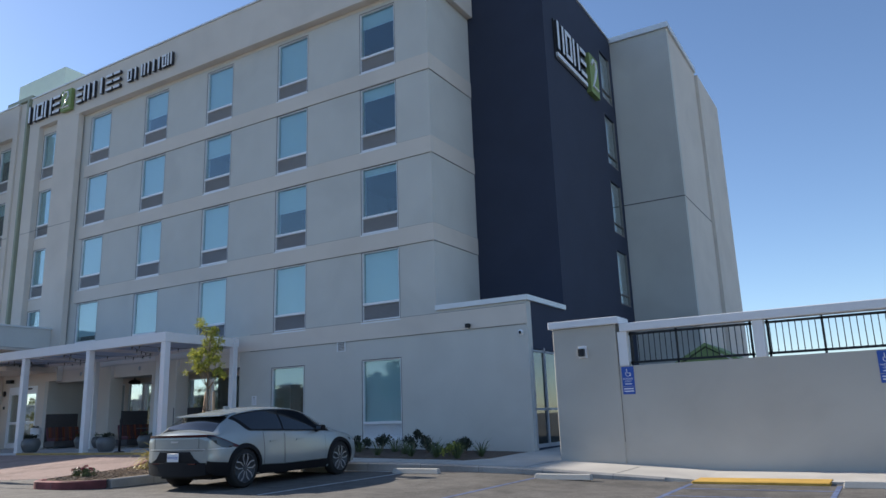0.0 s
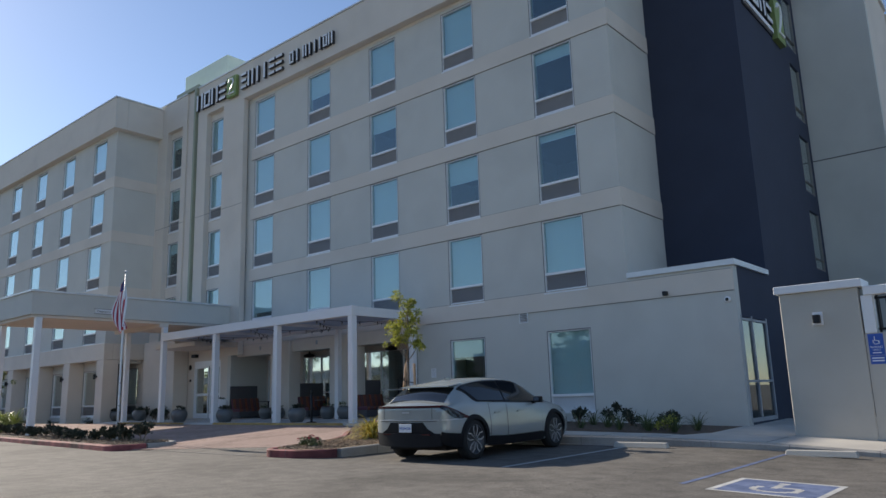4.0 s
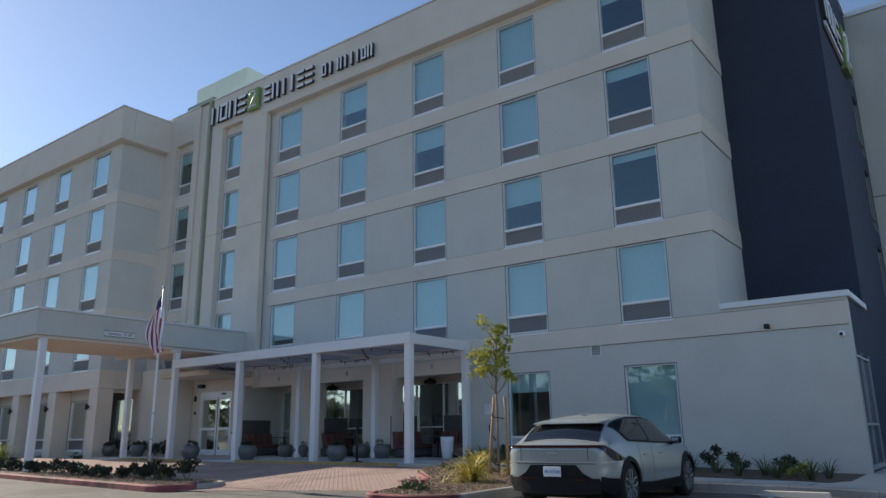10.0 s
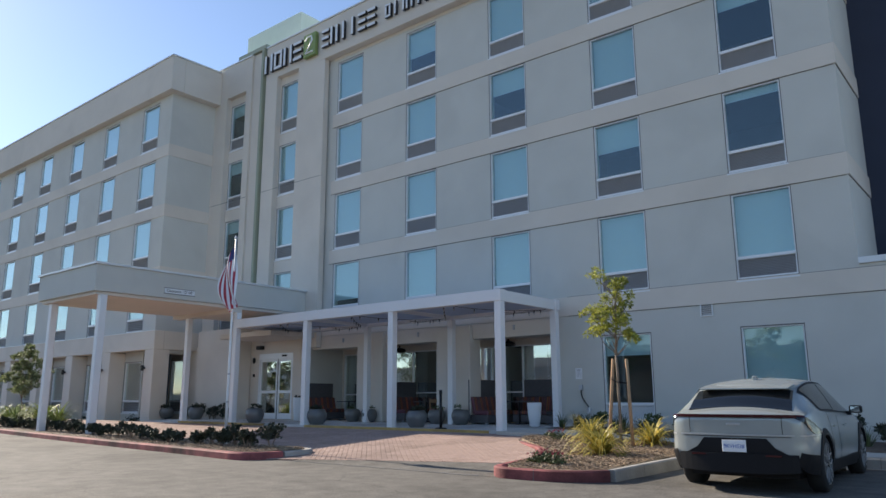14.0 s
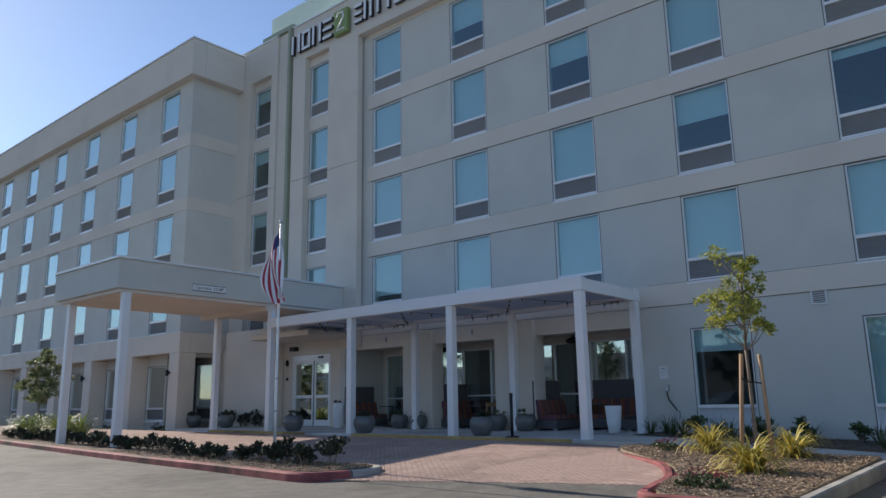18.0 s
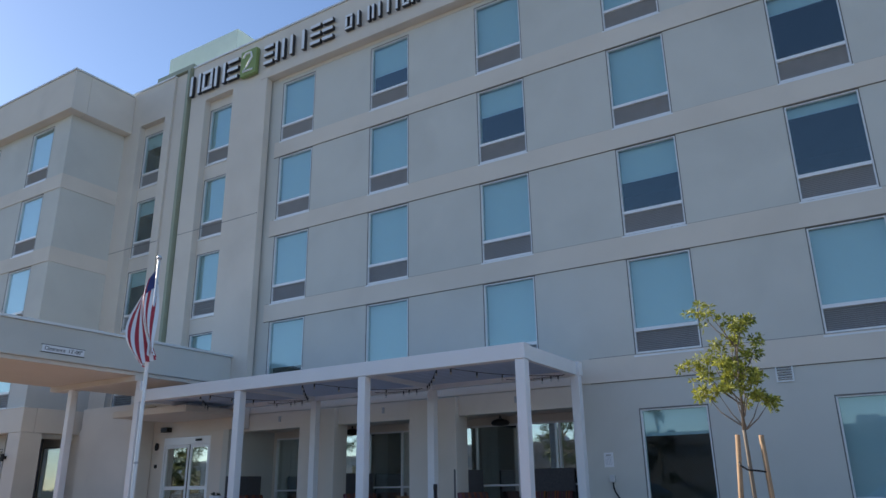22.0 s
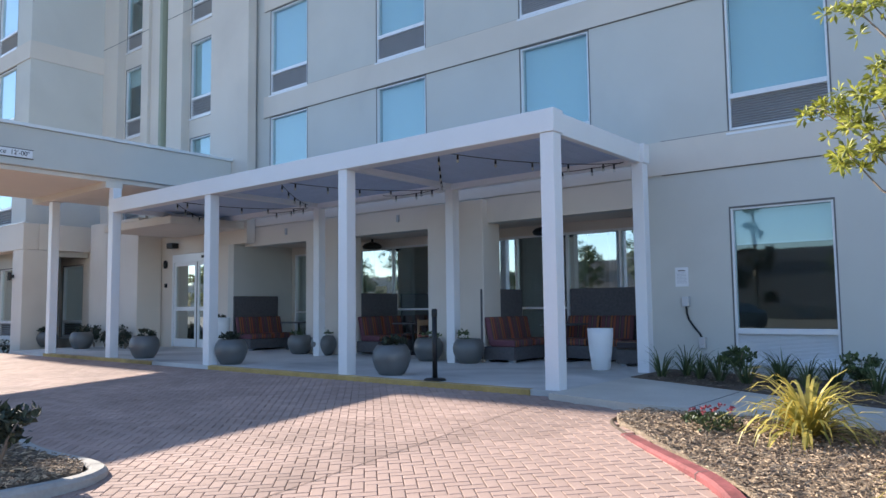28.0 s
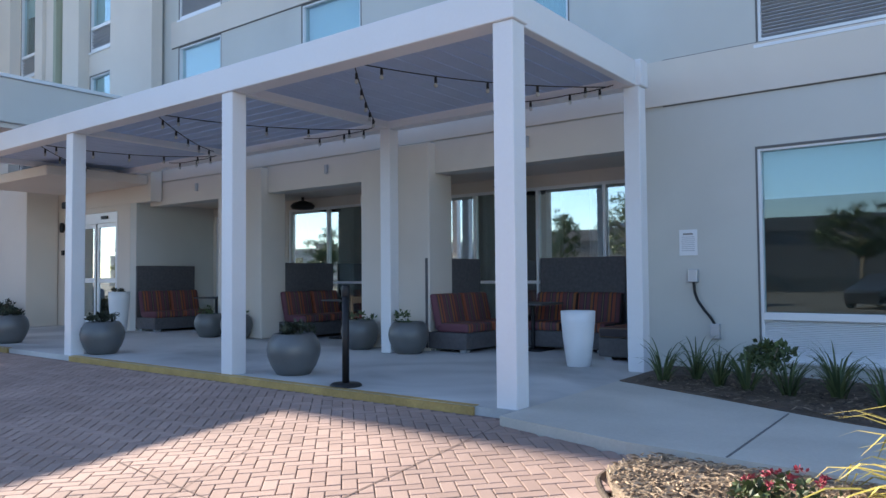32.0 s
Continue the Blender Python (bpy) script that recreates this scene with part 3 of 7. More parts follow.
# vestibule with the entrance door
structure("wall_vestibule", wall_cells("y", TOW_Y + 0.02, 0.22, -37.3, -31.755, 0.0, 3.198, [(-34.54, -32.30, 0.36, 3.07)]), STUCCO, "cream stucco vestibule wall with the entrance opening", "wall")
structure("wall_entry_west", bevelled(boxes((-38.1, -35.12, 17.62, TOW_Y - 0.002, 0.3, 4.18)), 0.012, 1), STUCCO, "cream stucco wall block beside the entrance", "wall")
structure("entrance_canopy", bevelled(boxes((-34.38, -31.0, 16.24, TOW_Y - 0.002, 3.56, 3.76)), 0.02, 1), STUCCO, "thin cream canopy slab over the entrance door", "canopy")
# backing, partitions, ceilings and slabs in painted shade, so the panes look into darkness
structure("room_backing", boxes((-63.0, -39.6, LEFT_Y + 1.1, LEFT_Y + 1.15, 0.3, 16.5), (-39.4, -12.0, FY + 3.2, FY + 3.25, 3.6, 16.5)), ROOM_SHADE, "near-black backing sheets standing in for unlit rooms behind the windows", "wall")
structure("room_partitions", boxes(*[(x + BAY / 2 - 0.06, x + BAY / 2 + 0.06, FY + 0.31, FY + 3.2, 3.72, 16.4) for x in MAIN_X], (-31.0, -30.9, FY + 0.31, FY + 3.2, 3.72, 16.4), (-35.9, -35.8, FY + 0.31, FY + 3.2, 0.4, 16.4), (-39.2, -39.1, FY + 0.31, FY + 3.2, 0.4, 16.4), *[(x + 1.98 - 0.05, x + 1.98 + 0.05, LEFT_Y + 0.31, LEFT_Y + 1.1, 3.8, 16.4) for x in LEFT_X[1:]], (LEFT_X0 + 0.31, LEFT_X0 + 0.4, LEFT_Y + 0.31, LEFT_Y + 1.1, 3.8, 16.4)), ROOM_SHADE, "partitions between the rooms, coloured near-black for shade", "wall")
structure("lobby_back", boxes((-39.4, -12.0, 24.5, 24.6, 0.3, 3.55)), PLASTER, "gray lobby wall, dimmed in its colour, seen through the glass", "wall")
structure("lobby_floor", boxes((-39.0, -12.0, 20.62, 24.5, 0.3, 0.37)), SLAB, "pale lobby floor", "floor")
structure("lobby_ceiling", boxes((-39.0, -12.0, 20.62, 24.5, 3.3, 3.4)), PLASTER, "gray lobby ceiling, dimmed in its colour", "ceiling")
structure("room_ceiling", boxes((LEFT_X0 + 0.3, LEFT_X1 - 0.3, LEFT_Y + 0.31, LEFT_Y + 1.1, 16.4, 16.5), (-39.2, -12.0, FY + 0.31, FY + 3.2, 16.4, 16.5)), ROOM_SHADE, "ceiling over the rooms, coloured near-black for shade", "ceiling")
structure("room_floors", boxes(*[(-39.2, -12.0, FY + 0.31, FY + 3.2, 3.55 + STOREY * k, 3.7 + STOREY * k) for k in range(5)]), ROOM_SHADE, "floor slabs behind the windows, coloured near-black for shade", "floor")


# ---- windows ----
def window(w, h, grille, shade, slats, pane=PANE, name="window", slat_mat=SLAT):
    """A framed opening: reveal frame, glass, white transom bar, louvred grille below, roller shade behind. Origin at the bottom middle of the opening, front at y=0."""
    t = thing("%s_unit" % name, "white-framed window with tinted blue glass and a louvred grille", "window", kind="structure")
    f = 0.055
    part("window_frame", boxes((-w / 2, -w / 2 + f, 0.01, 0.13, 0, h), (w / 2 - f, w / 2, 0.01, 0.13, 0, h), (-w / 2 + f, w / 2 - f, 0.005, 0.13, 0, 0.075), (-w / 2 + f, w / 2 - f, 0.01, 0.13, h - f, h)), ALU, t)
    part("gasket", boxes((-w / 2, -w / 2 + 0.022, -0.003, 0.009, 0, h), (w / 2 - 0.022, w / 2, -0.003, 0.009, 0, h), (-w / 2 + 0.022, w / 2 - 0.022, -0.003, 0.009, h - 0.03, h)), JOINT, t, "dark sealant line round the frame")
    part("window_sill", bevelled(boxes((-w / 2 - 0.02, w / 2 + 0.02, -0.04, 0.05, -0.045, -0.002)), 0.006, 1), ALU, t)
    g0 = f
    if grille:
        part("transom", bevelled(boxes((-w / 2 + f, w / 2 - f, -0.005, 0.12, grille, grille + 0.085)), 0.006, 1), ALU, t)
        part("grille_back", boxes((-w / 2 + f, w / 2 - f, 0.09, 0.12, f, grille)), GRILLE, t)
        bm = bmesh.new()
        for i in range(slats):
            z = f + (grille - f) * (i + 0.5) / slats
            hgt = (grille - f) / slats
            m = Matrix.Translation((0, 0.055, z)) @ Matrix.Rotation(radians(-35), 4, "X")
            bx(bm, -w / 2 + f, w / 2 - f, -hgt * 0.42, hgt * 0.42, -0.006, 0.006, m)
        part("grille_slats", bm, slat_mat, t)
        g0 = grille + 0.085
    p = part("pane", boxes((-w / 2 + f, w / 2 - f, 0.07, 0.078, g0, h - f)), pane, t)
    p.visible_shadow = False
    gh = h - f - g0
    if shade:
        part("roller_shade", boxes((-w / 2 + f, w / 2 - f, 0.16, 0.166, h - f - gh * shade, h - f)), SHADE, t)
        part("shade_bar", boxes((-w / 2 + f, w / 2 - f, 0.155, 0.172, h - f - gh * shade - 0.03, h - f - gh * shade - 0.001)), ALU, t)
    return t


SHADES = [[1, 0.12, 0.22, 0.3], [1, 0.5, 1, 1], [1, 1, 0.45, 1], [1, 1, 1, 0.6], [0.85, 1, 1, 1]]
made = {}


def put_window(x, y, z, w, h, grille, shade, slats, pane=PANE, slat_mat=SLAT):
    key = (w, h, grille, shade, slats)
    if key not in made:
        made[key] = window(w, h, grille, shade, slats, pane, "window_%d" % (len(made) + 1), slat_mat)
        made[key].matrix_basis = pose(x, y, z)
        return made[key]
    return copy_thing(made[key], pose(x, y, z))


for c, x in enumerate(MAIN_X):
    for k, z in enumerate(FLOORS):
        put_window(x, FY, z, WIN_W, WIN_H, 0.55, SHADES[c][k], 12)
for x in LEFT_X:
    for z in FLOORS:
        put_window(x, LEFT_Y, z, WIN_W, WIN_H, 0.55, 1, 6)
for k, (a, b) in enumerate(NICHES):
    for z in FLOORS:
        put_window((a + b) / 2, TOW_Y + 0.26, z, NARROW_W, WIN_H, 0.55, 1 if k == 0 else 0.3, 6)
put_window(-13.79, FY, 0.52, 1.55, 2.48, 0.45, 1, 20, PANE, ALU)
put_window(-17.77, FY, 0.52, 1.53, 2.48, 0.45, 0.28, 20, PANE, ALU)
for a, b, z0, z1 in ah:
    put_window((a + b) / 2, AY + 0.77, z0, b - a, z1 - z0, 0.5, 0, 6, LOBBY)
put_window(-40.14, 18.0, 0.55, 1.52, 2.45, 0.5, 0, 6, LOBBY)


def storefront(name, x0, x1, z0, z1, y, mullions, rail=None):
    t = thing(name, "dark lobby glazing with slim white mullions", "window", (x0 + x1) / 2, y, z0, kind="structure")
    w, h = x1 - x0, z1 - z0
    f = 0.05
    part("window_frame", boxes((-w / 2, w / 2, 0, 0.1, 0, f), (-w / 2, w / 2, 0, 0.1, h - f, h), (-w / 2, -w / 2 + f, 0, 0.1, f, h - f), (w / 2 - f, w / 2, 0, 0.1, f, h - f)), ALU, t)
    xs = [-w / 2 + f] + [m - (x0 + x1) / 2 for m in mullions] + [w / 2 - f]
    for m in xs[1:-1]:
        part("mullion", boxes((m - 0.025, m + 0.025, 0, 0.1, f, h - f)), ALU, t)
    for a, b in zip(xs, xs[1:]):
        p = part("pane", boxes((a + 0.026, b - 0.026, 0.045, 0.053, f, h - f)), LOBBY, t)
        p.visible_shadow = False
    if rail:
        part("rail", boxes((-w / 2 + f, w / 2 - f, -0.01, 0.04, rail, rail + 0.05)), ALU, t)
    return t


storefront("window_lobby_1", -31.4, -29.0, 0.42, 3.0, 20.42, [-30.2], 0.9)
storefront("window_lobby_2", -28.75, -25.0, 0.42, 3.0, 20.42, [-27.53, -26.31], 0.95)
storefront("window_lobby_3", -24.95, -19.95, 0.42, 3.0, 20.42, [-23.75, -22.46, -21.24], 0.95)
for x0, x1 in ((-27.5, -27.0), (-26.2, -25.2), (-24.5, -24.0), (-22.4, -22.1), (-21.6, -21.3), (-31.3, -30.2), (-28.7, -28.4), (-23.7, -23.2)):
    bm = bmesh.new()
    n = 14
    vs = [[bm.verts.new((x0 + (x1 - x0) * i / n, 20.62 + 0.05 * math.sin(i * 1.9), z)) for z in (0.45, 3.05)] for i in range(n + 1)]
    for a, b in zip(vs, vs[1:]):
        bm.faces.new((a[0], b[0], b[1], a[1]))
    tagged(part("curtain", bm, CURTAIN), "gray drape hanging behind the lobby glass", "curtain", "lobby drapes")
put_east = thing("window_door_east", "dark framed glass side door with a push bar", "door", -8.70, FY + 1.29, 0.2, 90, kind="structure")
part("door_frame", boxes(*[(x - 0.04, x + 0.04, -0.05, 0.05, 0, 2.8) for x in (-1.05, -0.2, 1.05)], (-1.05, 1.05, -0.05, 0.05, 2.66, 2.72), (-1.05, 1.05, -0.05, 0.05, 0, 0.1), (-1.05, 1.05, -0.05, 0.05, 1.02, 1.08)), SLAT, put_east)
part("pane", boxes((-1.0, 1.0, -0.004, 0.004, 0.1, 2.66)), SIDEGLASS, put_east).visible_shadow = False
# added near-black panels that keep the lit interior out of the door glass
structure("side_shade_backing", boxes((-9.75, -9.7, FY + 0.31, 21.5, 0.0, 4.1), (-9.7, -8.97, FY + 0.31, 21.5, 3.0, 3.05)), ROOM_SHADE, "near-black panels added behind the side door to darken its glass", "wall")
for a, b, z0, z1 in NAVYWIN:
    t = thing("window_stair", "narrow dark stair window in a pale frame", "window", -8.68, (a + b) / 2, z0, 90, kind="structure")
    w, h = (b - a), z1 - z0
    part("window_frame", boxes((-w / 2, w / 2, -0.02, 0.08, 0, 0.05), (-w / 2, w / 2, -0.02, 0.08, 0.4, 0.44), (-w / 2, -w / 2 + 0.03, -0.02, 0.08, 0, h), (w / 2 - 0.03, w / 2, -0.02, 0.08, 0, h)), GRILLE, t)
    part("pane", boxes((-w / 2, w / 2, 0.03, 0.038, 0, h)), LOBBY, t)

# entrance door
door = thing("door_1", "white-framed automatic glass entrance door with two leaves", "door", -33.42, TOW_Y + 0.07, 0.38, kind="structure")
part("door_frame", boxes((-1.12, -1.05, -0.06, 0.1, 0, 2.68), (1.05, 1.12, -0.06, 0.1, 0, 2.68), (-1.05, 1.05, -0.06, 0.1, 2.44, 2.68)), ALU, door)
part("weather_strip", boxes((0.09, 0.15, -0.005, 0.025, 0, 2.435)), BLACK, door, "black strip between the leaves")
for x0, x1 in ((-1.05, 0.085), (0.155, 1.05)):
    leaf = part("door_leaf", boxes((x0, x0 + 0.075, -0.02, 0.03, 0, 2.435), (x1 - 0.075, x1, -0.02, 0.03, 0, 2.435), (x0 + 0.075, x1 - 0.075, -0.02, 0.03, 0, 0.23), (x0 + 0.075, x1 - 0.075, -0.02, 0.03, 1.04, 1.15), (x0 + 0.075, x1 - 0.075, -0.02, 0.03, 2.34, 2.435)), ALU, door)
    for z0, z1 in ((0.23, 1.04), (1.15, 2.34)):
        part("pane", boxes((x0 + 0.075, x1 - 0.075, 0.0, 0.008, z0, z1)), LOBBY, leaf).visible_shadow = False
part("sensor", boxes((0.45, 0.72, -0.1, -0.06, 2.53, 2.60)), BLACK, door)


# ---- ground ----
def sheet(pts, z, mat, name, label, category, thick=0.1, cuts=0):
    """A flat slab with the given outline; z is a height or a function of (x, y)."""
    bm = bmesh.new()
    zf = z if callable(z) else (lambda x, y: z)
    top = [bm.verts.new((x, y, zf(x, y))) for x, y in pts]
    bot = [bm.verts.new((x, y, zf(x, y) - thick)) for x, y in pts]
    bm.faces.new(top)
    for i in range(len(pts)):
        j = (i + 1) % len(pts)
        bm.faces.new((top[i], bot[i], bot[j], top[j]))
    if cuts:
        bmesh.ops.triangulate(bm, faces=bm.faces[:])
        bmesh.ops.subdivide_edges(bm, edges=[e for e in bm.edges if all(abs(v.co.z - zf(v.co.x, v.co.y)) < 1e-4 for v in e.verts)], cuts=cuts, use_grid_fill=True)
        for v in bm.verts:
            if v.co.z > zf(v.co.x, v.co.y) - thick * 0.7:
                v.co.z = zf(v.co.x, v.co.y)
    return structure(name, bm, mat, label, category)


def drive_z(x, y):
    return 0.02 + 0.27 * min(max((y - 8.6) / 6.4, 0), 1)


def ease(t):
    t = min(max(t, 0.0), 1.0)
    return t * t * (3 - 2 * t)


def ground_z(x, y):
    """The car park falls gently towards the pool wall."""
    return -max(0.19 * ease((x + 10.0) / 6.5), 0.055 * ease((x + 13.9) / 2.2)) * ease((y - 1.0) / 9.0)


g = bmesh.new()
gx = [-600, -200, -90, -50, -30, -20] + [-16 + k for k in range(29)] + [20, 40, 90, 200, 600]
gy = [-600, -200, -90, -40, -15, -5, -2] + [k for k in range(27)] + [40, 90, 200, 600]
gv = [[g.verts.new((x, y, ground_z(x, y))) for y in gy] for x in gx]
for a, b in zip(gv, gv[1:]):
    for k in range(len(gy) - 1):
        g.faces.new((a[k], b[k], b[k + 1], a[k + 1]))
structure("ground", g, ASPHALT, "worn gray asphalt car park with faint tyre stains", "ground")


def kerb(name, pts, mat, label, w=0.15, h=0.15, z=lambda x, y: 0.0):
    """A rounded kerb along an open line of points."""
    prof = [(-w / 2, -0.15), (-w / 2, h - 0.02), (-w / 2 + 0.025, h), (w / 2 - 0.03, h), (w / 2, h - 0.03), (w / 2 + 0.012, -0.15)]
    bm = bmesh.new()
    rings = []
    for i, (x, y) in enumerate(pts):
        a, b = Vector(pts[max(i - 1, 0)]), Vector(pts[min(i + 1, len(pts) - 1)])
        d = (b - a).normalized()
        n = Vector((d.y, -d.x))
        rings.append([bm.verts.new((x + n.x * u, y + n.y * u, z(x, y) + v)) for u, v in prof])
    for a, b in zip(rings, rings[1:]):
        for i in range(len(prof) - 1):
            bm.faces.new((a[i], a[i + 1], b[i + 1], b[i]))
    bm.faces.new(rings[0])
    bm.faces.new(rings[-1][::-1])
    ob = structure(name, bm, mat, label, "kerb")
    run, nxt = 0.0, 1.1
    for (x0, y0), (x1, y1) in zip(pts, pts[1:]):
        d = Vector((x1 - x0, y1 - y0))
        while run + d.length > nxt:
            s = (nxt - run) / d.length
            c, u = Vector((x0, y0)) + d * s, d.normalized()
            nn = Vector((u.y, -u.x))
            jb = bmesh.new()
            ends = [[jb.verts.new((c.x + u.x * e + nn.x * p * 1.04, c.y + u.y * e + nn.y * p * 1.04, z(c.x, c.y) + q + 0.002)) for p, q in prof] for e in (-0.005, 0.005)]
            for k in range(len(prof) - 1):
                jb.faces.new((ends[0][k], ends[0][k + 1], ends[1][k + 1], ends[1][k]))
            part("kerb_joint", jb, JOINT, ob)
            nxt += 1.5
        run += d.length
    return ob


def smooth_line(pts, n=6):
    out = []
    for i in range(len(pts) - 1):
        p0, p1, p2, p3 = [Vector(pts[min(max(i + k, 0), len(pts) - 1)]) for k in (-1, 0, 1, 2)]
        for s in range(n):
            t = s / n
            out.append(tuple(0.5 * (2 * p1 + (p2 - p0) * t + (2 * p0 - 5 * p1 + 4 * p2 - p3) * t * t + (3 * p1 - p0 - 3 * p2 + p3) * t ** 3)))
    return out + [tuple(pts[-1])]


# paved drive, porch and walks
FRONT = [(-60.0, 10.9), (-45.0, 10.7), (-36.0, 9.7), (-28.0, 8.9), (-22.0, 8.42), (-20.95, 8.55), (-18.55, 9.36), (-15.72, 10.2)]
DRIVE = FRONT + [(-15.91, 10.75), (-16.23, 11.45), (-16.58, 12.02), (-16.99, 12.45), (-17.45, 12.90), (-18.2, 13.7), (-18.3, 14.5), (-19.6, 14.8), (-19.7, 15.05), (-60.0, 15.05)]
sheet(DRIVE, lambda x, y: drive_z(x, y) - 0.012, GROUT, "driveway", "bed of the brick-paved drive", "driveway", 0.25)
# asphalt wedge that ramps up to the paving, with a dark seam at its foot
bm = bmesh.new()
apron = []
for k in range(25):
    x = -20.80 + 5.42 * k / 24
    y = 8.60 + (x + 20.80) * (0.76 / 2.25) if x < -18.55 else 9.36 + (x + 18.55) * (0.84 / 2.83)
    apron.append([bm.verts.new((x, 8.74 + 0.02 * math.sin(x * 3), 0.004)), bm.verts.new((x, max(y, 8.76), drive_z(x, y) - 0.003))])
for a, b in zip(apron, apron[1:]):
    bm.faces.new((a[0], b[0], b[1], a[1]))
structure("driveway_apron", bm, ASPHALT, "dark asphalt wedge ramping up to the brick paving", "driveway")
structure("driveway_seam", boxes(*[(-20.75 + 0.21 * k, -20.54 + 0.21 * k, 8.715 + 0.018 * math.sin(k * 1.7) - 0.0012 * k, 8.735 + 0.018 * math.sin(k * 1.7) + 0.0012 * k, 0.001, 0.0065) for k in range(24)]), JOINT, "dark crack along the foot of the ramp", "driveway")
PORCH_Z = 0.355
sheet([(-37.3, 15.05), (-19.62, 15.05), (-19.62, 20.4), (-37.3, 20.4)], PORCH_Z, SLAB, "porch_slab", "gray concrete porch slab", "porch", 0.5)
structure("kerb_yellow", boxes((-27.45, -20.05, 15.02, 15.048, 0.22, 0.353), (-27.45, -20.05, 15.048, 15.12, 0.357, 0.361), (-35.0, -29.6, 15.02, 15.048, 0.22, 0.353), (-35.0, -29.6, 15.048, 15.12, 0.357, 0.361)), YELLOW, "worn yellow paint on the porch edge", "kerb")
# walk from the porch to the car park side


def walk_z(x, y):
    pts = [(-17.3, 0.36), (-12.5, 0.15), (-9.5, 0.13), (-7.0, 0.05), (-4.2, -0.10), (-3.4, -0.15), (8.0, -0.16)]
    if x <= pts[0][0]:
        return pts[0][1]
    for (a, za), (b, zb) in zip(pts, pts[1:]):
        if x <= b:
            return za + (zb - za) * (x - a) / (b - a)
    return pts[-1][1]


bm = bmesh.new()
xs = [-19.615, -18.4, -17.3, -15.0, -12.5, -9.5, -7.0, -4.2, -3.4, 8.0]
lo = [14.78, 14.5, 14.42, 14.45, 14.45, 14.45, 14.42, 14.35, 14.3, 14.3]
hi = [17.15, 16.6, 16.05, 15.8, 15.8, 16.0, 16.46, 16.46, 16.46, 16.46]
rows = [[bm.verts.new((x, y, walk_z(x, y) - d)) for y in (a, b) for d in (0, 0.4)] for x, a, b in zip(xs, lo, hi)]
for p, q in zip(rows, rows[1:]):
    bm.faces.new((p[0], q[0], q[2], p[2]))
    bm.faces.new((p[0], p[1], q[1], q[0]))
    bm.faces.new((p[2], q[2], q[3], p[3]))
structure("pavement", bm, CONCRETE, "pale concrete walk along the hotel", "pavement")
sheet([(-8.74, 16.2), (-6.96, 16.47), (-6.9, 22.0), (-8.74, 22.0)], lambda x, y: walk_z(x, y) + 0.012 * (y - 16.4), CONCRETE, "pavement_side", "pale concrete walk to the side door", "pavement")
kerb("kerb_walk", [(-13.62 + 0.8 * k, 14.36) for k in range(13)], KERBGRAY, "gray concrete kerb of the walk", z=lambda x, y: walk_z(x, y) - 0.155)
structure("pavement_joints", boxes(*[(x - 0.008, x + 0.008, 14.5, 16.0, walk_z(x, 0) - 0.02, walk_z(x, 0) + 0.003) for x in (-15.0, -12.0, -10.6, -9.2, -7.0, -5.0)]), JOINT, "tooled joints across the walk", "pavement")
structure("pavement_joint_porch", boxes((-17.728, -17.712, 14.46, 16.2, walk_z(-17.7, 0) - 0.02, walk_z(-17.7, 0) + 0.003)), JOINT, "dark tooled joint across the walk", "pavement")
structure("tactile_strip", bevelled(boxes((-3.45, -1.2, 13.98, 14.72, -0.3, -0.142)), 0.01, 1), TACTILE, "yellow tactile warning strip at the ramp", "tactile strip")

# planting islands
ISLE = [(-13.8, 14.44), (-13.8, 9.42), (-14.0, 9.11), (-14.4, 8.90), (-14.9, 8.86), (-15.15, 8.88), (-15.33, 9.03), (-15.42, 9.3), (-15.53, 9.65), (-15.64, 10.15), (-15.80, 10.8), (-16.12, 11.5), (-16.48, 12.1), (-16.9, 12.53), (-17.36, 12.98), (-17.85, 13.46), (-18.17, 13.75), (-18.33, 14.02), (-18.27, 14.3), (-18.08, 14.45), (-17.3, 14.44)]
def isle_z(y, x=-14.0):
    return 0.15 + 0.016 * max(y - 9, 0) + 0.045 * max(y - 12.6, 0) * min(max((-14.5 - x) / 2.5, 0), 1)


sheet(ISLE, lambda x, y: isle_z(y, x), MULCH, "planting_bed_east", "wood-chip mulch bed in the kerbed island", "planting bed", 0.3, 11)
kerb("kerb_isle_gray", smooth_line([(-13.7, 14.4), (-13.7, 11.0), (-13.7, 9.3)], 5), KERBGRAY, "gray concrete kerb beside the parking space", z=lambda x, y: 0.01 + 0.01 * max(y - 9, 0))
kerb("kerb_isle_red", smooth_line([(-13.72, 9.26), (-13.95, 8.99), (-14.35, 8.79), (-14.9, 8.745), (-15.22, 8.76), (-15.44, 8.93), (-15.54, 9.2), (-15.64, 9.6), (-15.75, 10.1), (-15.91, 10.75), (-16.23, 11.45), (-16.58, 12.02), (-16.99, 12.45), (-17.45, 12.90), (-17.92, 13.38)], 8), KERBRED, "faded red painted kerb round the island", z=lambda x, y: max(0.01, drive_z(x, y) - 0.09) - 0.045 * min(max((y - 12.2) / 1.2, 0), 1))
kerb("kerb_isle_end", smooth_line([(-17.93, 13.40), (-18.2, 13.7), (-18.36, 14.0), (-18.3, 14.32), (-18.1, 14.47)], 6), SOIL, "flush dark soil edge at the end of the island", 0.07, z=lambda x, y: drive_z(x, y) - 0.137)
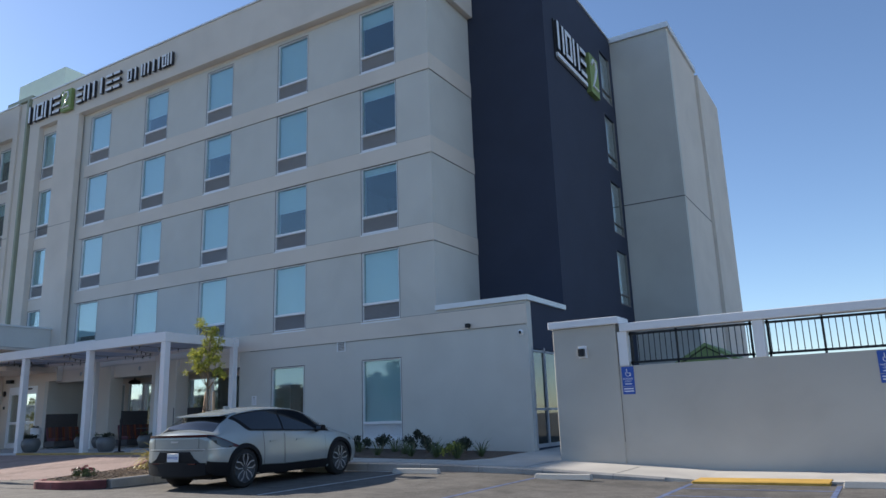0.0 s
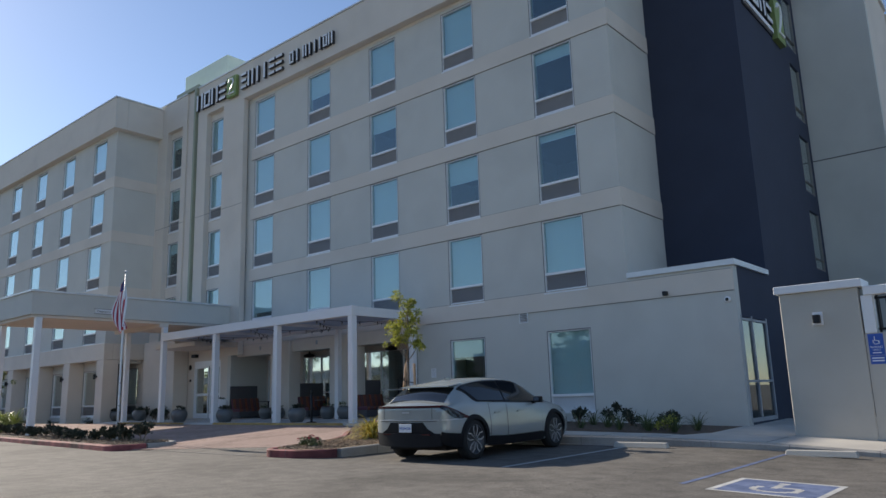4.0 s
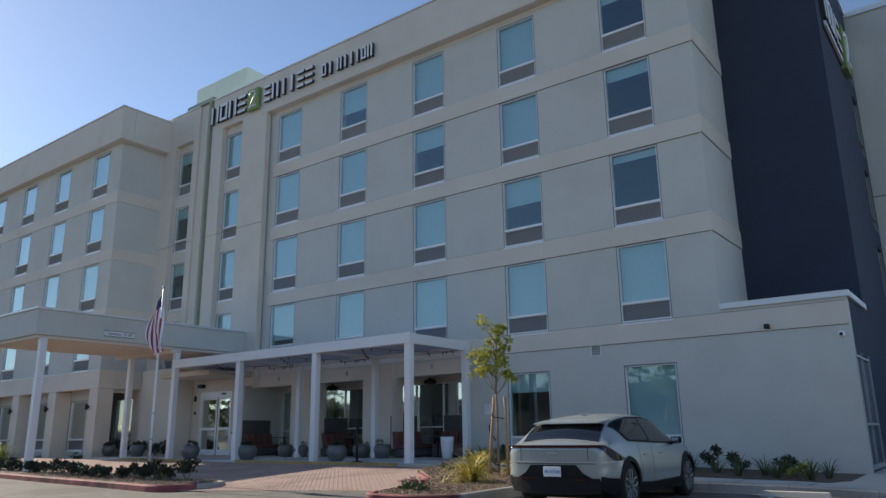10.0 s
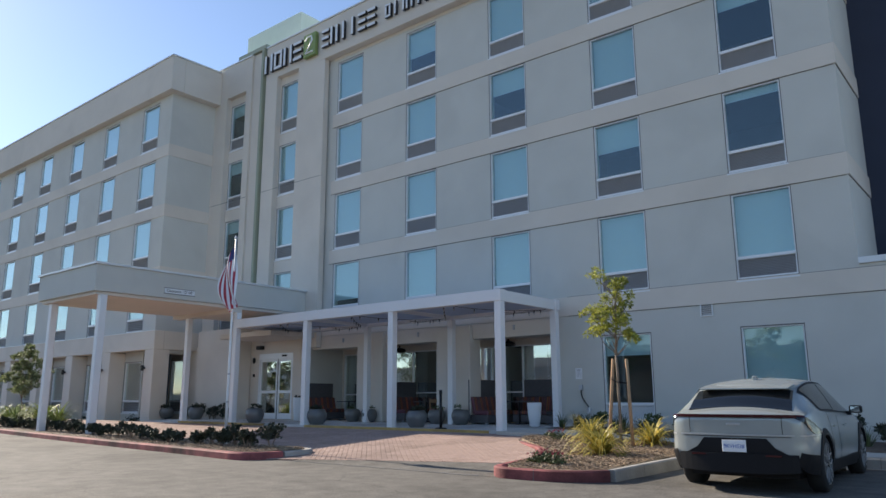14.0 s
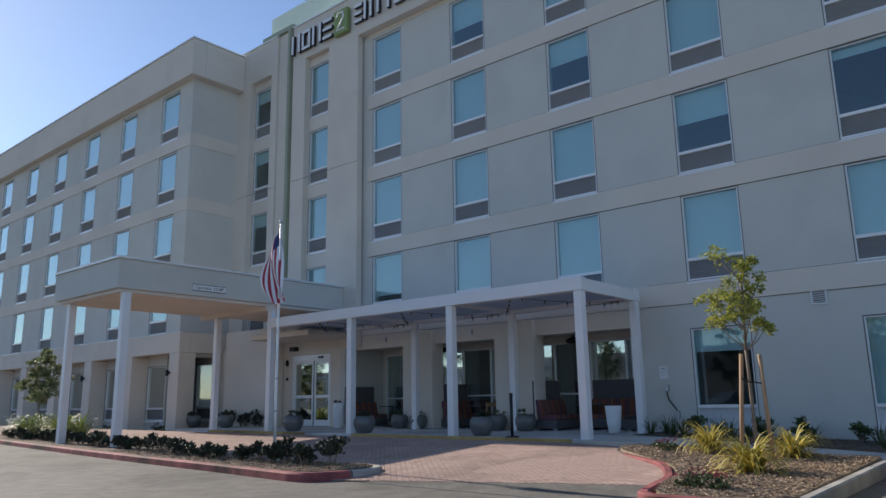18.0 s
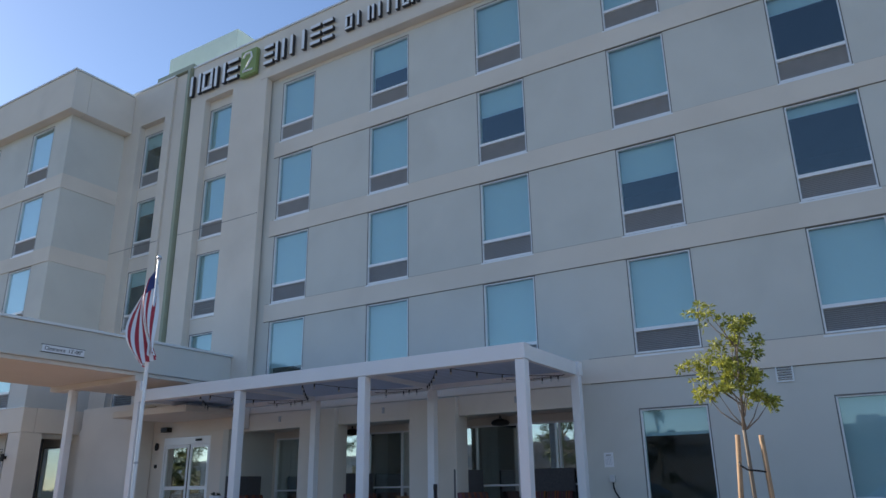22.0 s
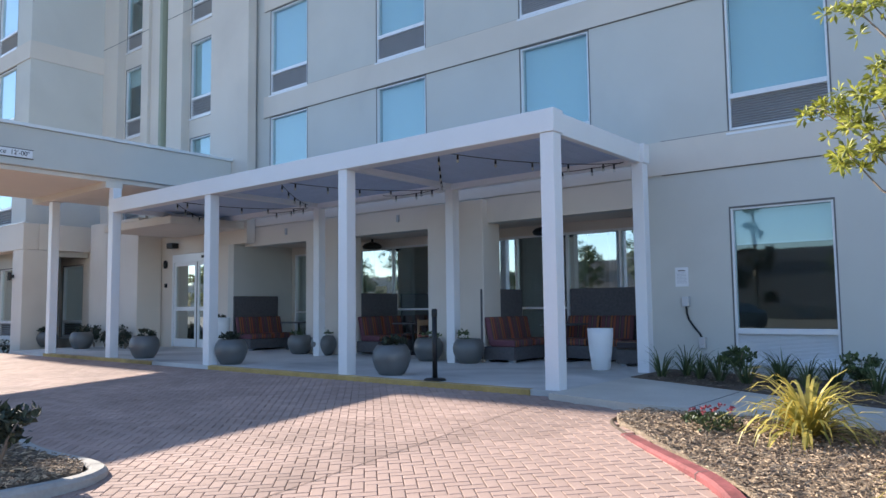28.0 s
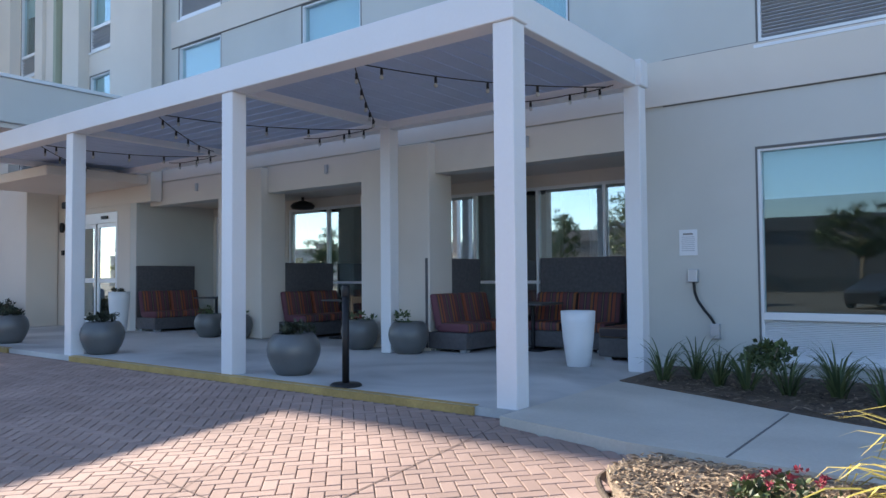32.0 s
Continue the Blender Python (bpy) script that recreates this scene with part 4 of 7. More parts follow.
ISLW = [(-20.89, 8.98), (-21.3, 8.33), (-22.0, 8.34), (-24.0, 8.54), (-27.0, 8.79), (-31.0, 9.17), (-36.0, 9.72), (-44.5, 10.7), (-45.5, 11.6), (-44.5, 12.6), (-36.0, 11.5), (-29.0, 10.55), (-24.0, 10.02), (-22.5, 9.80), (-21.3, 9.82), (-20.99, 9.66), (-20.89, 9.40)]
sheet(ISLW, 0.15, MULCHDARK, "planting_bed_west", "mulch bed along the drive with the flagpole", "planting bed", 0.3)
kerb("kerb_west_red", smooth_line([(-45.0, 10.75), (-36.0, 9.67), (-31.0, 9.12), (-27.0, 8.73), (-24.0, 8.48), (-22.0, 8.27), (-21.35, 8.24), (-21.03, 8.45), (-20.82, 8.93)], 8), KERBRED, "faded red painted kerb along the drive island")
kerb("kerb_west_tip", smooth_line([(-20.817, 8.95), (-20.81, 9.38), (-20.92, 9.70), (-21.27, 9.89), (-22.4, 9.87), (-24.0, 10.10), (-29.0, 10.65), (-36.0, 11.6), (-44.0, 12.3)], 5), KERBGRAY, "gray concrete kerb at the tip of the drive island")
bm = bmesh.new()
b = [(-19.6, 17.15), (-18.4, 16.6), (-17.3, 16.05), (-15.0, 15.8), (-12.5, 15.75), (-10.5, 15.5), (-9.0, 15.35), (-8.75, 16.3), (-8.75, 18.69), (-19.6, 18.69)]
sheet(b, lambda x, y: walk_z(x, y) + 0.01, SOIL, "planting_bed_wall", "dark soil bed against the hotel wall", "planting bed", 0.3)

# parking paint
def paint(name, quads, mat, label, lift=0.004):
    """Thin painted quads that follow the asphalt."""
    vs, fs = [], []
    for x0, x1, y0, y1 in quads:
        n = max(1, int((y1 - y0) / 0.8))
        for k in range(n):
            a, b = y0 + (y1 - y0) * k / n, y0 + (y1 - y0) * (k + 1) / n
            i = len(vs)
            vs += [(x, y, ground_z(x, y) + lift) for x, y in ((x0, a), (x1, a), (x1, b), (x0, b))]
            fs.append((i, i + 1, i + 2, i + 3))
    return tagged(raw(name, vs, fs, mat), label, "marking", kind="structure")


paint("parking_lines", [(-9.75, -9.65, 9.4, 14.1), (-13.0, -9.75, 14.0, 14.1)], PAINTW, "white parking line on the asphalt")
paint("parking_lines_blue", [(-6.49, -6.41, 9.0, 14.2), (-3.5, -3.41, 8.8, 14.0), (-1.1, -1.02, 9.2, 14.0)], PAINTB, "blue accessible parking lines")
paint("hatch_lines", [(-3.4, -1.1, y, y + 0.1) for y in (9.8, 10.9, 12.0, 13.1)], PAINTB, "blue hatching of the access aisle")
paint("accessible_marking", [(-5.95, -4.75, 8.8, 10.05)], PAINTB, "painted blue accessible parking square")
paint("accessible_border", [(-6.03, -5.95, 8.72, 10.13), (-4.75, -4.67, 8.72, 10.13), (-5.95, -4.75, 8.72, 8.8), (-5.95, -4.75, 10.05, 10.13)], PAINTW, "white border of the accessible parking square")
sym = []
for k in range(14):
    a = math.radians(150 + 250 * k / 13)
    cx, cy = -5.33 + 0.27 * math.cos(a), 9.28 + 0.27 * math.sin(a)
    sym.append((cx - 0.045, cx + 0.045, cy - 0.045, cy + 0.045))
sym += [(-5.42, -5.33, 9.35, 9.72), (-5.44, -5.31, 9.76, 9.9), (-5.33, -5.08, 9.42, 9.5), (-5.1, -5.02, 9.08, 9.44)]
paint("accessible_symbol", sym, PAINTW, "white wheelchair symbol painted on the blue square", 0.008)


def wheel_stop(x, y):
    t = thing("wheel_stop", "short pale concrete wheel stop on the asphalt", "wheel stop", x, y, ground_z(x, y), group="wheel stops")
    bm = boxes((-0.6, 0.6, -0.075, 0.075, 0, 0.11))
    for v in bm.verts:
        if v.co.z > 0.05:
            v.co.x *= 0.96
            v.co.y *= 0.7
    part("block", bevelled(bm, 0.012, 2), CONCRETE, t)
    return t


for x in (-12.05, -9.3, -5.85, -0.4):
    wheel_stop(x, 13.76)

# pool wall on the east side
WY = 16.45
structure("wall_pool_pier", bevelled(boxes((-6.97, -5.40, WY - 0.03, WY + 0.6, -0.3, 3.12)), 0.015, 1), POOLWALL, "gray stucco pier of the pool wall", "wall")
structure("cap_pool_pier", bevelled(boxes((-7.05, -5.3, WY - 0.12, WY + 0.7, 3.12, 3.29)), 0.01, 1), WHITE, "white cap on the pier", "coping")
structure("wall_pool", boxes((-5.40, 9.0, WY, WY + 0.3, -0.4, 2.14)), POOLWALL, "long gray stucco pool wall", "wall")
structure("joint_pool", boxes((-5.399, -5.385, WY - 0.004, WY - 0.0005, 0.45, 2.14)), JOINT, "dark control joint beside the pier", "trim")
structure("wall_pool_return", boxes((8.7, 9.0, WY + 0.3, 36.0, -0.3, 3.0)), POOLWALL, "gray stucco end of the pool yard", "wall")
structure("beam_pool", bevelled(boxes((-5.3, 9.0, WY - 0.06, WY + 0.3, 2.93, 3.12)), 0.012, 1), WHITE, "white beam over the pool railing", "beam")
for i, x in enumerate((-5.26, -2.32, 0.62, 3.56, 6.5)):
    structure("post_pool_%d" % (i + 1), bevelled(boxes((x - 0.11, x + 0.11, WY - 0.02, WY + 0.24, 2.14, 2.93)), 0.01, 1), WHITE, "white post on the pool wall", "post")
    rl = thing("railing", "black metal picket railing on the pool wall", "railing", x + 0.13, WY + 0.1, 2.14, group="pool railings")
    for z in (0.05, 0.70):
        part("rail", boxes((0, 2.68, -0.025, 0.025, z, z + 0.05)), BLACK, rl)
    for k in range(21):
        part("picket", boxes((0.07 + k * 0.125, 0.088 + k * 0.125, -0.009, 0.009, 0.10, 0.70)), BLACK, rl)
    for px in (0.02, 1.06, 2.62):
        part("post", boxes((px, px + 0.045, -0.025, 0.025, 0, 0.78)), BLACK, rl)


# ---- canopy over the drive ----
cano = thing("canopy", "gray stucco porte-cochere canopy on square white columns", "canopy", -33.74, 13.85, 0.1)
part("fascia", bevelled(boxes((-2.14, 2.14, -4.08, 4.525, 4.50, 5.37)), 0.015, 1), PANEL, cano)
part("coping", boxes((-2.20, 2.20, -4.14, 4.525, 5.37, 5.44)), CAP, cano, "pale metal coping")
part("soffit", boxes((-2.04, 2.04, -3.98, 4.5, 4.40, 4.495)), STUCCO, cano, "cream soffit panel")
part("soffit_beam", boxes((-2.04, 2.10, 1.1, 1.5, 4.25, 4.398)), STUCCO, cano)
for x, y, wd in ((-1.61, -3.74, 0.112), (2.0, -3.74, 0.112), (-1.12, 1.3, 0.102), (2.10, 1.33, 0.105)):
    part("column", bevelled(boxes((x - wd, x + wd, y - wd, y + wd, 0, 4.399 if y < 1 else 4.249)), 0.012, 1), WHITE, cano, "square white column")
sg = thing("clearance_sign", "white clearance sign with dark lettering on the canopy edge", "sign", -31.60, 12.72, 4.86, 90)
part("board", boxes((-0.57, 0.57, -0.03, -0.003, -0.085, 0.085)), SIGNWHITE, sg)
part("border", boxes((-0.59, 0.59, -0.026, -0.002, -0.103, -0.087), (-0.59, 0.59, -0.026, -0.002, 0.087, 0.103)), SIGNDARK, sg)


def lettering(text, size, mat, parent, m, name="lettering", depth=0.003):
    cu = bpy.data.curves.new(name, "FONT")
    cu.body, cu.size, cu.extrude, cu.align_x, cu.align_y = text, size, depth, "CENTER", "CENTER"
    tmp = bpy.data.objects.new(name, cu)
    me = bpy.data.meshes.new_from_object(tmp)
    bpy.data.objects.remove(tmp)
    me.materials.append(mat)
    ob = new(name, me)
    ob.parent = parent
    ob.matrix_basis = m
    return ob


lettering("Clearance  12'-00\"", 0.137, SIGNDARK, sg, pose(0, -0.035, 0, 90, 0, 0))

# ---- pergola ----
PX = [-19.745, -23.70, -27.655, -31.60]
PFY, PBY, PTOP = 15.20, 18.06, 4.085
perg = thing("pergola", "white metal pergola with gray louvred roof over the porch", "pergola", 0, 0, 0)
for x in PX[:3]:
    part("post", bevelled(boxes((x - 0.105, x + 0.105, PFY - 0.105, PFY + 0.105, 0.27, PTOP - 0.32)), 0.008, 1), WHITE, perg)
for x in PX[:3]:
    part("post", bevelled(boxes((x - 0.1, x + 0.1, PBY - 0.1, PBY + 0.1, PORCH_Z, PTOP - 0.32)), 0.008, 1), WHITE, perg)
part("beam", bevelled(boxes((PX[3] - 0.15, PX[0] + 0.13, PFY - 0.13, PFY + 0.13, PTOP - 0.318, PTOP)), 0.008, 1), WHITE, perg)
part("beam", bevelled(boxes((PX[3] - 0.15, PX[0] + 0.13, PBY - 0.1, PBY + 0.12, PTOP - 0.318, PTOP)), 0.008, 1), WHITE, perg)
for x in PX:
    part("cross_beam", bevelled(boxes((x - 0.05, x + 0.06, PFY + 0.132, PBY - 0.102, PTOP - 0.31, PTOP - 0.004)), 0.008, 1), WHITE, perg)
for bay, (a, b) in enumerate(zip(PX, PX[1:])):
    y0, y1 = PFY + 0.14, PBY - 0.11
    if bay == 1:
        n = 10
        for i in range(n):
            c, d = y0 + (y1 - y0) * i / n, y0 + (y1 - y0) * (i + 1) / n
            part("louver", boxes((b + 0.065, a - 0.055, c + 0.014, d - 0.014, PTOP - 0.205, PTOP - 0.18)), LOUVER, perg)
    else:
        n = 14
        for i in range(n):
            c, d = b + 0.065 + (a - b - 0.12) * i / n, b + 0.065 + (a - b - 0.12) * (i + 1) / n
            part("louver", boxes((c + 0.009, d - 0.009, y0, y1, PTOP - 0.205, PTOP - 0.18)), LOUVER, perg)
for x in PX[:3]:
    part("base_plate", boxes((x - 0.15, x + 0.15, PFY - 0.15, PFY + 0.15, 0.22, 0.258)), WHITE, perg)

# ---- string lights ----
WIRE = shader("wire_black", (0.012, 0.012, 0.013), 0.6, var=0.0, bump=0)
BULB = shader("bulb_glass", (0.55, 0.55, 0.52), 0.12, var=0.0, bump=0)


def string_lights(pts, count):
    t = thing("string_lights", "black string lights with clear bulbs under the pergola", "string lights", *pts[0], group="pergola string lights")
    o = Vector(pts[0])
    line = []
    for a, b in zip(pts, pts[1:]):
        a, b = Vector(a), Vector(b)
        for i in range(10):
            s = i / 10
            line.append(a.lerp(b, s) - o - Vector((0, 0, 0.10 * (b - a).length / 4 * 4 * s * (1 - s))))
    line.append(Vector(pts[-1]) - o)
    part("cable", tube(bmesh.new(), line, 0.007, 5), WIRE, t)
    for k in range(count):
        p = line[int((k + 0.5) / count * (len(line) - 1))]
        sk = lathe([(0.012, 0.0), (0.016, -0.02), (0.018, -0.07), (0.012, -0.075)][::-1], 8)
        bmesh.ops.translate(sk, vec=p, verts=sk.verts[:])
        s = part("socket", sk, WIRE, t)
        bl = lathe([(0.006, -0.13), (0.020, -0.118), (0.024, -0.10), (0.014, -0.076)], 8)
        bmesh.ops.translate(bl, vec=p, verts=bl.verts[:])
        part("bulb", bl, BULB, s, "clear glass bulb", True)


zc = PTOP - 0.30
for (a, b), hook in zip(zip(PX, PX[1:]), (-21.86, -25.77, -29.45)):
    string_lights([(a - 0.25, PBY - 0.18, zc), (hook, PFY + 0.2, zc + 0.07), (b + 0.12, PBY - 0.45, zc + 0.02)], 10)
    string_lights([(a - 0.2, PBY - 0.16, zc + 0.02), (a - 0.75, PBY - 0.22, zc - 0.02), (a - 1.7, PBY - 0.2, zc + 0.03)], 3)


# ---- pots ----
def spiky(rng, n, h, spread, w, base=0.0, arch=0.5):
    """Arching strap leaves from one crown, as folded strips."""
    vs, fs = [], []
    for _ in range(n):
        az = rng.uniform(0, 2 * math.pi)
        L = h * rng.uniform(0.6, 1.1)
        tilt = rng.uniform(0.1, 1.0) * spread
        d = Vector((math.cos(az), math.sin(az), 0))
        side = Vector((-d.y, d.x, 0))
        p = d * rng.uniform(0, 0.07) + Vector((0, 0, base))
        ang = tilt
        seg = 6
        k0 = len(vs)
        for i in range(seg + 1):
            ww = w * (1 - (i / seg) ** 2) * 0.5 + 0.001
            up = Vector((0, 0, 1)) * math.sin(ang) * 0.25 * ww
            vs += [p - side * ww + up, p + side * ww + up]
            if i < seg:
                p = p + (d * math.sin(ang) + Vector((0, 0, 1)) * math.cos(ang)) * (L / seg)
                ang += arch * rng.uniform(0.6, 1.3) * (i + 1) / seg * 0.9
        for i in range(seg):
            a = k0 + 2 * i
            fs.append((a, a + 1, a + 3, a + 2))
    return vs, fs


def leafy(rng, n, rx, ry, rz, cz, size, clumps=6):
    """Many small folded leaves gathered round clump centres within an uneven crown."""
    vs, fs = [], []
    cs = []
    for _ in range(clumps):
        u = Vector((rng.gauss(0, 1), rng.gauss(0, 1), rng.gauss(0, 1))).normalized() * rng.uniform(0.35, 0.95)
        cs.append((Vector((u.x * rx, u.y * ry, cz + u.z * rz)), rng.uniform(0.28, 0.5)))
    for _ in range(n):
        c, r = rng.choice(cs)
        u = Vector((rng.gauss(0, 1), rng.gauss(0, 1), rng.gauss(0, 1))).normalized() * (rng.random() ** 0.5)
        p = c + Vector((u.x * rx * r, u.y * ry * r, u.z * rz * r))
        d = Vector((rng.gauss(0, 1), rng.gauss(0, 1), rng.gauss(0.5, 0.8))).normalized()
        s = d.orthogonal().normalized()
        s.rotate(Matrix.Rotation(rng.uniform(0, 6.28), 3, d))
        L, w = size * rng.uniform(0.7, 1.3), size * rng.uniform(0.22, 0.34)
        nn = d.cross(s) * w * 0.35
        k = len(vs)
        vs += [p, p + d * L * 0.5 + s * w + nn, p + d * L, p + d * L * 0.5 - s * w + nn, p + d * L * 0.5]
        fs += [(k, k + 1, k + 4), (k + 1, k + 2, k + 4), (k + 4, k + 2, k + 3), (k, k + 4, k + 3)]
    return vs, fs


rng = random.Random(7)


def round_pot(x, y, z, r, plant=True, twig=False):
    t = thing("plant_pot", "round gray glazed pot with low dark plants on the porch", "plant pot", x, y, z, rng.uniform(0, 360), group="gray porch pots")
    k = r / 0.36
    part("pot", lathe([(a * k, b * k) for a, b in ((0.20, 0.0), (0.23, 0.01), (0.30, 0.12), (0.35, 0.25), (0.36, 0.34), (0.34, 0.44), (0.29, 0.52), (0.265, 0.545), (0.25, 0.55), (0.24, 0.52))], 36), POT, t, "", True)
    part("soil", lathe([(0.235 * k, 0.50 * k), (0.235 * k, 0.52 * k)], 20), SOIL, t)
    if plant:
        vs, fs = leafy(rng, 220 if not twig else 70, 0.27 * k, 0.27 * k, 0.13 * k, 0.60 * k, 0.07, 8)
        raw("plant", vs, fs, LEAFMID if twig else LEAFDARK, t, "low dark-leaved plant")
    return t


def tall_pot(x, y, z, h=0.68, plant=False):
    t = thing("tall_planter", "tall tapered white planter on the porch", "planter", x, y, z, group="white porch planters")
    part("pot", lathe([(0.135, 0), (0.15, 0.01), (0.19, h * 0.45), (0.212, h * 0.8), (0.218, h), (0.20, h), (0.19, h - 0.05)], 32), POTWHITE, t, "", True)
    if plant:
        vs, fs = leafy(rng, 120, 0.16, 0.16, 0.06, h + 0.02, 0.06, 6)
        raw("plant", vs, fs, LEAFDARK, t, "low dark plants")
    return t


for x, y, r, tw in ((-27.38, 15.5, 0.325, 0), (-23.05, 15.58, 0.32, 0), (-30.75, 15.5, 0.335, 0), (-28.62, 18.3, 0.30, 1), (-27.72, 18.25, 0.30, 1), (-24.47, 18.2, 0.305, 1), (-23.38, 18.12, 0.31, 1), (-36.3, 16.6, 0.32, 0), (-38.6, 16.6, 0.30, 0)):
    round_pot(x, y, PORCH_Z, r, True, tw)
tall_pot(-20.56, 18.10, PORCH_Z, 0.70)
tall_pot(-31.2, 17.85, PORCH_Z, 0.88, True)

# ---- stanchion ----
st = thing("stanchion", "black belt stanchion post on a round base", "stanchion", -21.86, 15.26, PORCH_Z)
part("base", lathe([(0.17, 0), (0.17, 0.012), (0.15, 0.03), (0.03, 0.04)], 28), BLACK, st, "", True)
part("post", lathe([(0.038, 0.035), (0.038, 0.95)], 16), BLACK, st, "", True)
part("belt_head", lathe([(0.04, 0.95), (0.044, 0.96), (0.044, 1.05), (0.036, 1.07)], 16), BLACK, st, "", True)


# ---- booth seating ----
def striped():
    m = bpy.data.materials.new("cushion_stripes")
    m.use_nodes = True
    n, l = m.node_tree.nodes, m.node_tree.links
    tc, sep, mul, fr, cr = n.new("ShaderNodeTexCoord"), n.new("ShaderNodeSeparateXYZ"), n.new("ShaderNodeMath"), n.new("ShaderNodeMath"), n.new("ShaderNodeValToRGB")
    l.new(tc.outputs["Object"], sep.inputs[0])
    mul.operation, fr.operation = "MULTIPLY", "FRACT"
    mul.inputs[1].default_value = 3.3
    l.new(sep.outputs["X"], mul.inputs[0])
    l.new(mul.outputs[0], fr.inputs[0])
    l.new(fr.outputs[0], cr.inputs[0])
    cr.color_ramp.interpolation = "CONSTANT"
    stops = ((0.0, (0.30, 0.085, 0.05)), (0.16, (0.09, 0.06, 0.06)), (0.22, (0.155, 0.06, 0.07)), (0.40, (0.055, 0.05, 0.055)), (0.46, (0.26, 0.17, 0.10)), (0.50, (0.06, 0.05, 0.055)), (0.56, (0.16, 0.062, 0.08)), (0.72, (0.10, 0.075, 0.065)), (0.80, (0.32, 0.12, 0.045)), (0.92, (0.07, 0.045, 0.05)))
    el = cr.color_ramp.elements
    el[0].position, el[0].color = stops[0][0], (*stops[0][1], 1)
    el[1].position, el[1].color = stops[1][0], (*stops[1][1], 1)
    for p, c in stops[2:]:
        el.new(p).color = (*c, 1)
    b = n["Principled BSDF"]
    b.inputs["Roughness"].default_value = 0.9
    l.new(cr.outputs[0], b.inputs["Base Color"])
    nz, bp = n.new("ShaderNodeTexNoise"), n.new("ShaderNodeBump")
    nz.inputs["Scale"].default_value = 240
    l.new(tc.outputs["Object"], nz.inputs["Vector"])
    bp.inputs["Strength"].default_value, bp.inputs["Distance"].default_value = 0.4, 0.003
    l.new(nz.outputs["Fac"], bp.inputs["Height"])
    l.new(bp.outputs["Normal"], b.inputs["Normal"])
    return m


STRIPE = striped()


def bench(x, y, rz, w, back=1.5):
    """A high-backed wicker bench, seat towards -y, origin at the middle of its back."""
    t = thing("booth_bench", "high-backed dark wicker bench with striped orange cushions", "bench", x, y, PORCH_Z, rz, group="porch booth benches")
    part("base", bevelled(boxes((-w / 2, w / 2, -0.78, -0.06, 0.05, 0.30)), 0.012, 1), WICKER, t)
    part("back_panel", bevelled(boxes((-w / 2, w / 2, -0.058, 0.0, 0.05, back)), 0.012, 1), WICKER, t, "tall dark woven back")
    for sx in (-1, 1):
        part("foot", boxes((sx * (w / 2 - 0.12) - 0.06, sx * (w / 2 - 0.12) + 0.06, -0.72, -0.62, 0, 0.048)), SLAT, t)
        part("foot", boxes((sx * (w / 2 - 0.12) - 0.06, sx * (w / 2 - 0.12) + 0.06, -0.16, -0.06, 0, 0.048)), SLAT, t)
    n = 2
    for i in range(n):
        a, b = -w / 2 + w * i / n + 0.012, -w / 2 + w * (i + 1) / n - 0.012
        part("seat_cushion", bevelled(boxes((a, b, -0.79, -0.22, 0.302, 0.44)), 0.035, 3), STRIPE, t, "striped seat cushion", True)
        bm = bevelled(boxes((a, b, -0.20, -0.065, 0.32, 0.88)), 0.04, 3)
        for v in bm.verts:
            v.co.y -= (0.86 - v.co.z) * 0.22
        part("back_cushion", bm, STRIPE, t, "striped back cushion", True)
    return t


def booth_table(x, y):
    t = thing("booth_table", "small dark square cafe table", "table", x, y, PORCH_Z, group="porch tables")
    part("tabletop", bevelled(boxes((-0.35, 0.35, -0.35, 0.35, 0.70, 0.73)), 0.008, 1), WICKER, t)
    part("column", lathe([(0.03, 0.02), (0.03, 0.70)], 12), BLACK, t)
    part("base", bevelled(boxes((-0.25, 0.25, -0.25, 0.25, 0, 0.02)), 0.006, 1), BLACK, t)


for x0, y0 in ((-23.36, 19.22), (-27.38, 19.66), (-31.47, 19.10)):
    bench(x0, y0, 90, 1.46, 1.44)
    booth_table(x0 + 1.3, 19.55)
bench(-21.6, 20.36, 0, 1.5, 1.44)
bench(-19.87, 19.35, -90, 0.95)
ch = thing("cafe_chair", "light wooden cafe chair with a red seat", "chair", -25.25, 19.2, PORCH_Z, 70)
for sx in (-0.2, 0.2):
    for sy in (-0.2, 0.2):
        part("leg", boxes((sx - 0.018, sx + 0.018, sy - 0.018, sy + 0.018, 0, 0.43 if sy < 0 else 0.82)), WOODP, ch)
part("seat", bevelled(boxes((-0.23, 0.23, -0.23, 0.18, 0.432, 0.48)), 0.012, 2), shader("chair_red", (0.22, 0.035, 0.03), 0.7), ch, "red padded seat")
part("backrest", bevelled(boxes((-0.18, 0.18, 0.182, 0.215, 0.68, 0.80)), 0.008, 1), WOODP, ch)


# ---- wall fittings ----
def wall_box(name, x, y, z, w, h, d, mat, label, category, rz=0):
    t = thing(name, label, category, x, y, z, rz)
    part("housing", bevelled(boxes((-w / 2, w / 2, -d, -0.001, -h / 2, h / 2)), min(w, h, d) * 0.12, 2), mat, t)
    return t


v = thing("wall_vent", "small white louvred vent on the gray wall", "vent", -15.40, FY, 3.52)
part("frame", boxes((-0.17, 0.17, -0.03, 0, -0.19, -0.16), (-0.17, 0.17, -0.03, 0, 0.16, 0.19), (-0.17, -0.14, -0.03, 0, -0.16, 0.16), (0.14, 0.17, -0.03, 0, -0.16, 0.16)), CAP, v)
part("backing", boxes((-0.14, 0.14, -0.006, -0.001, -0.16, 0.16)), GRILLE, v)
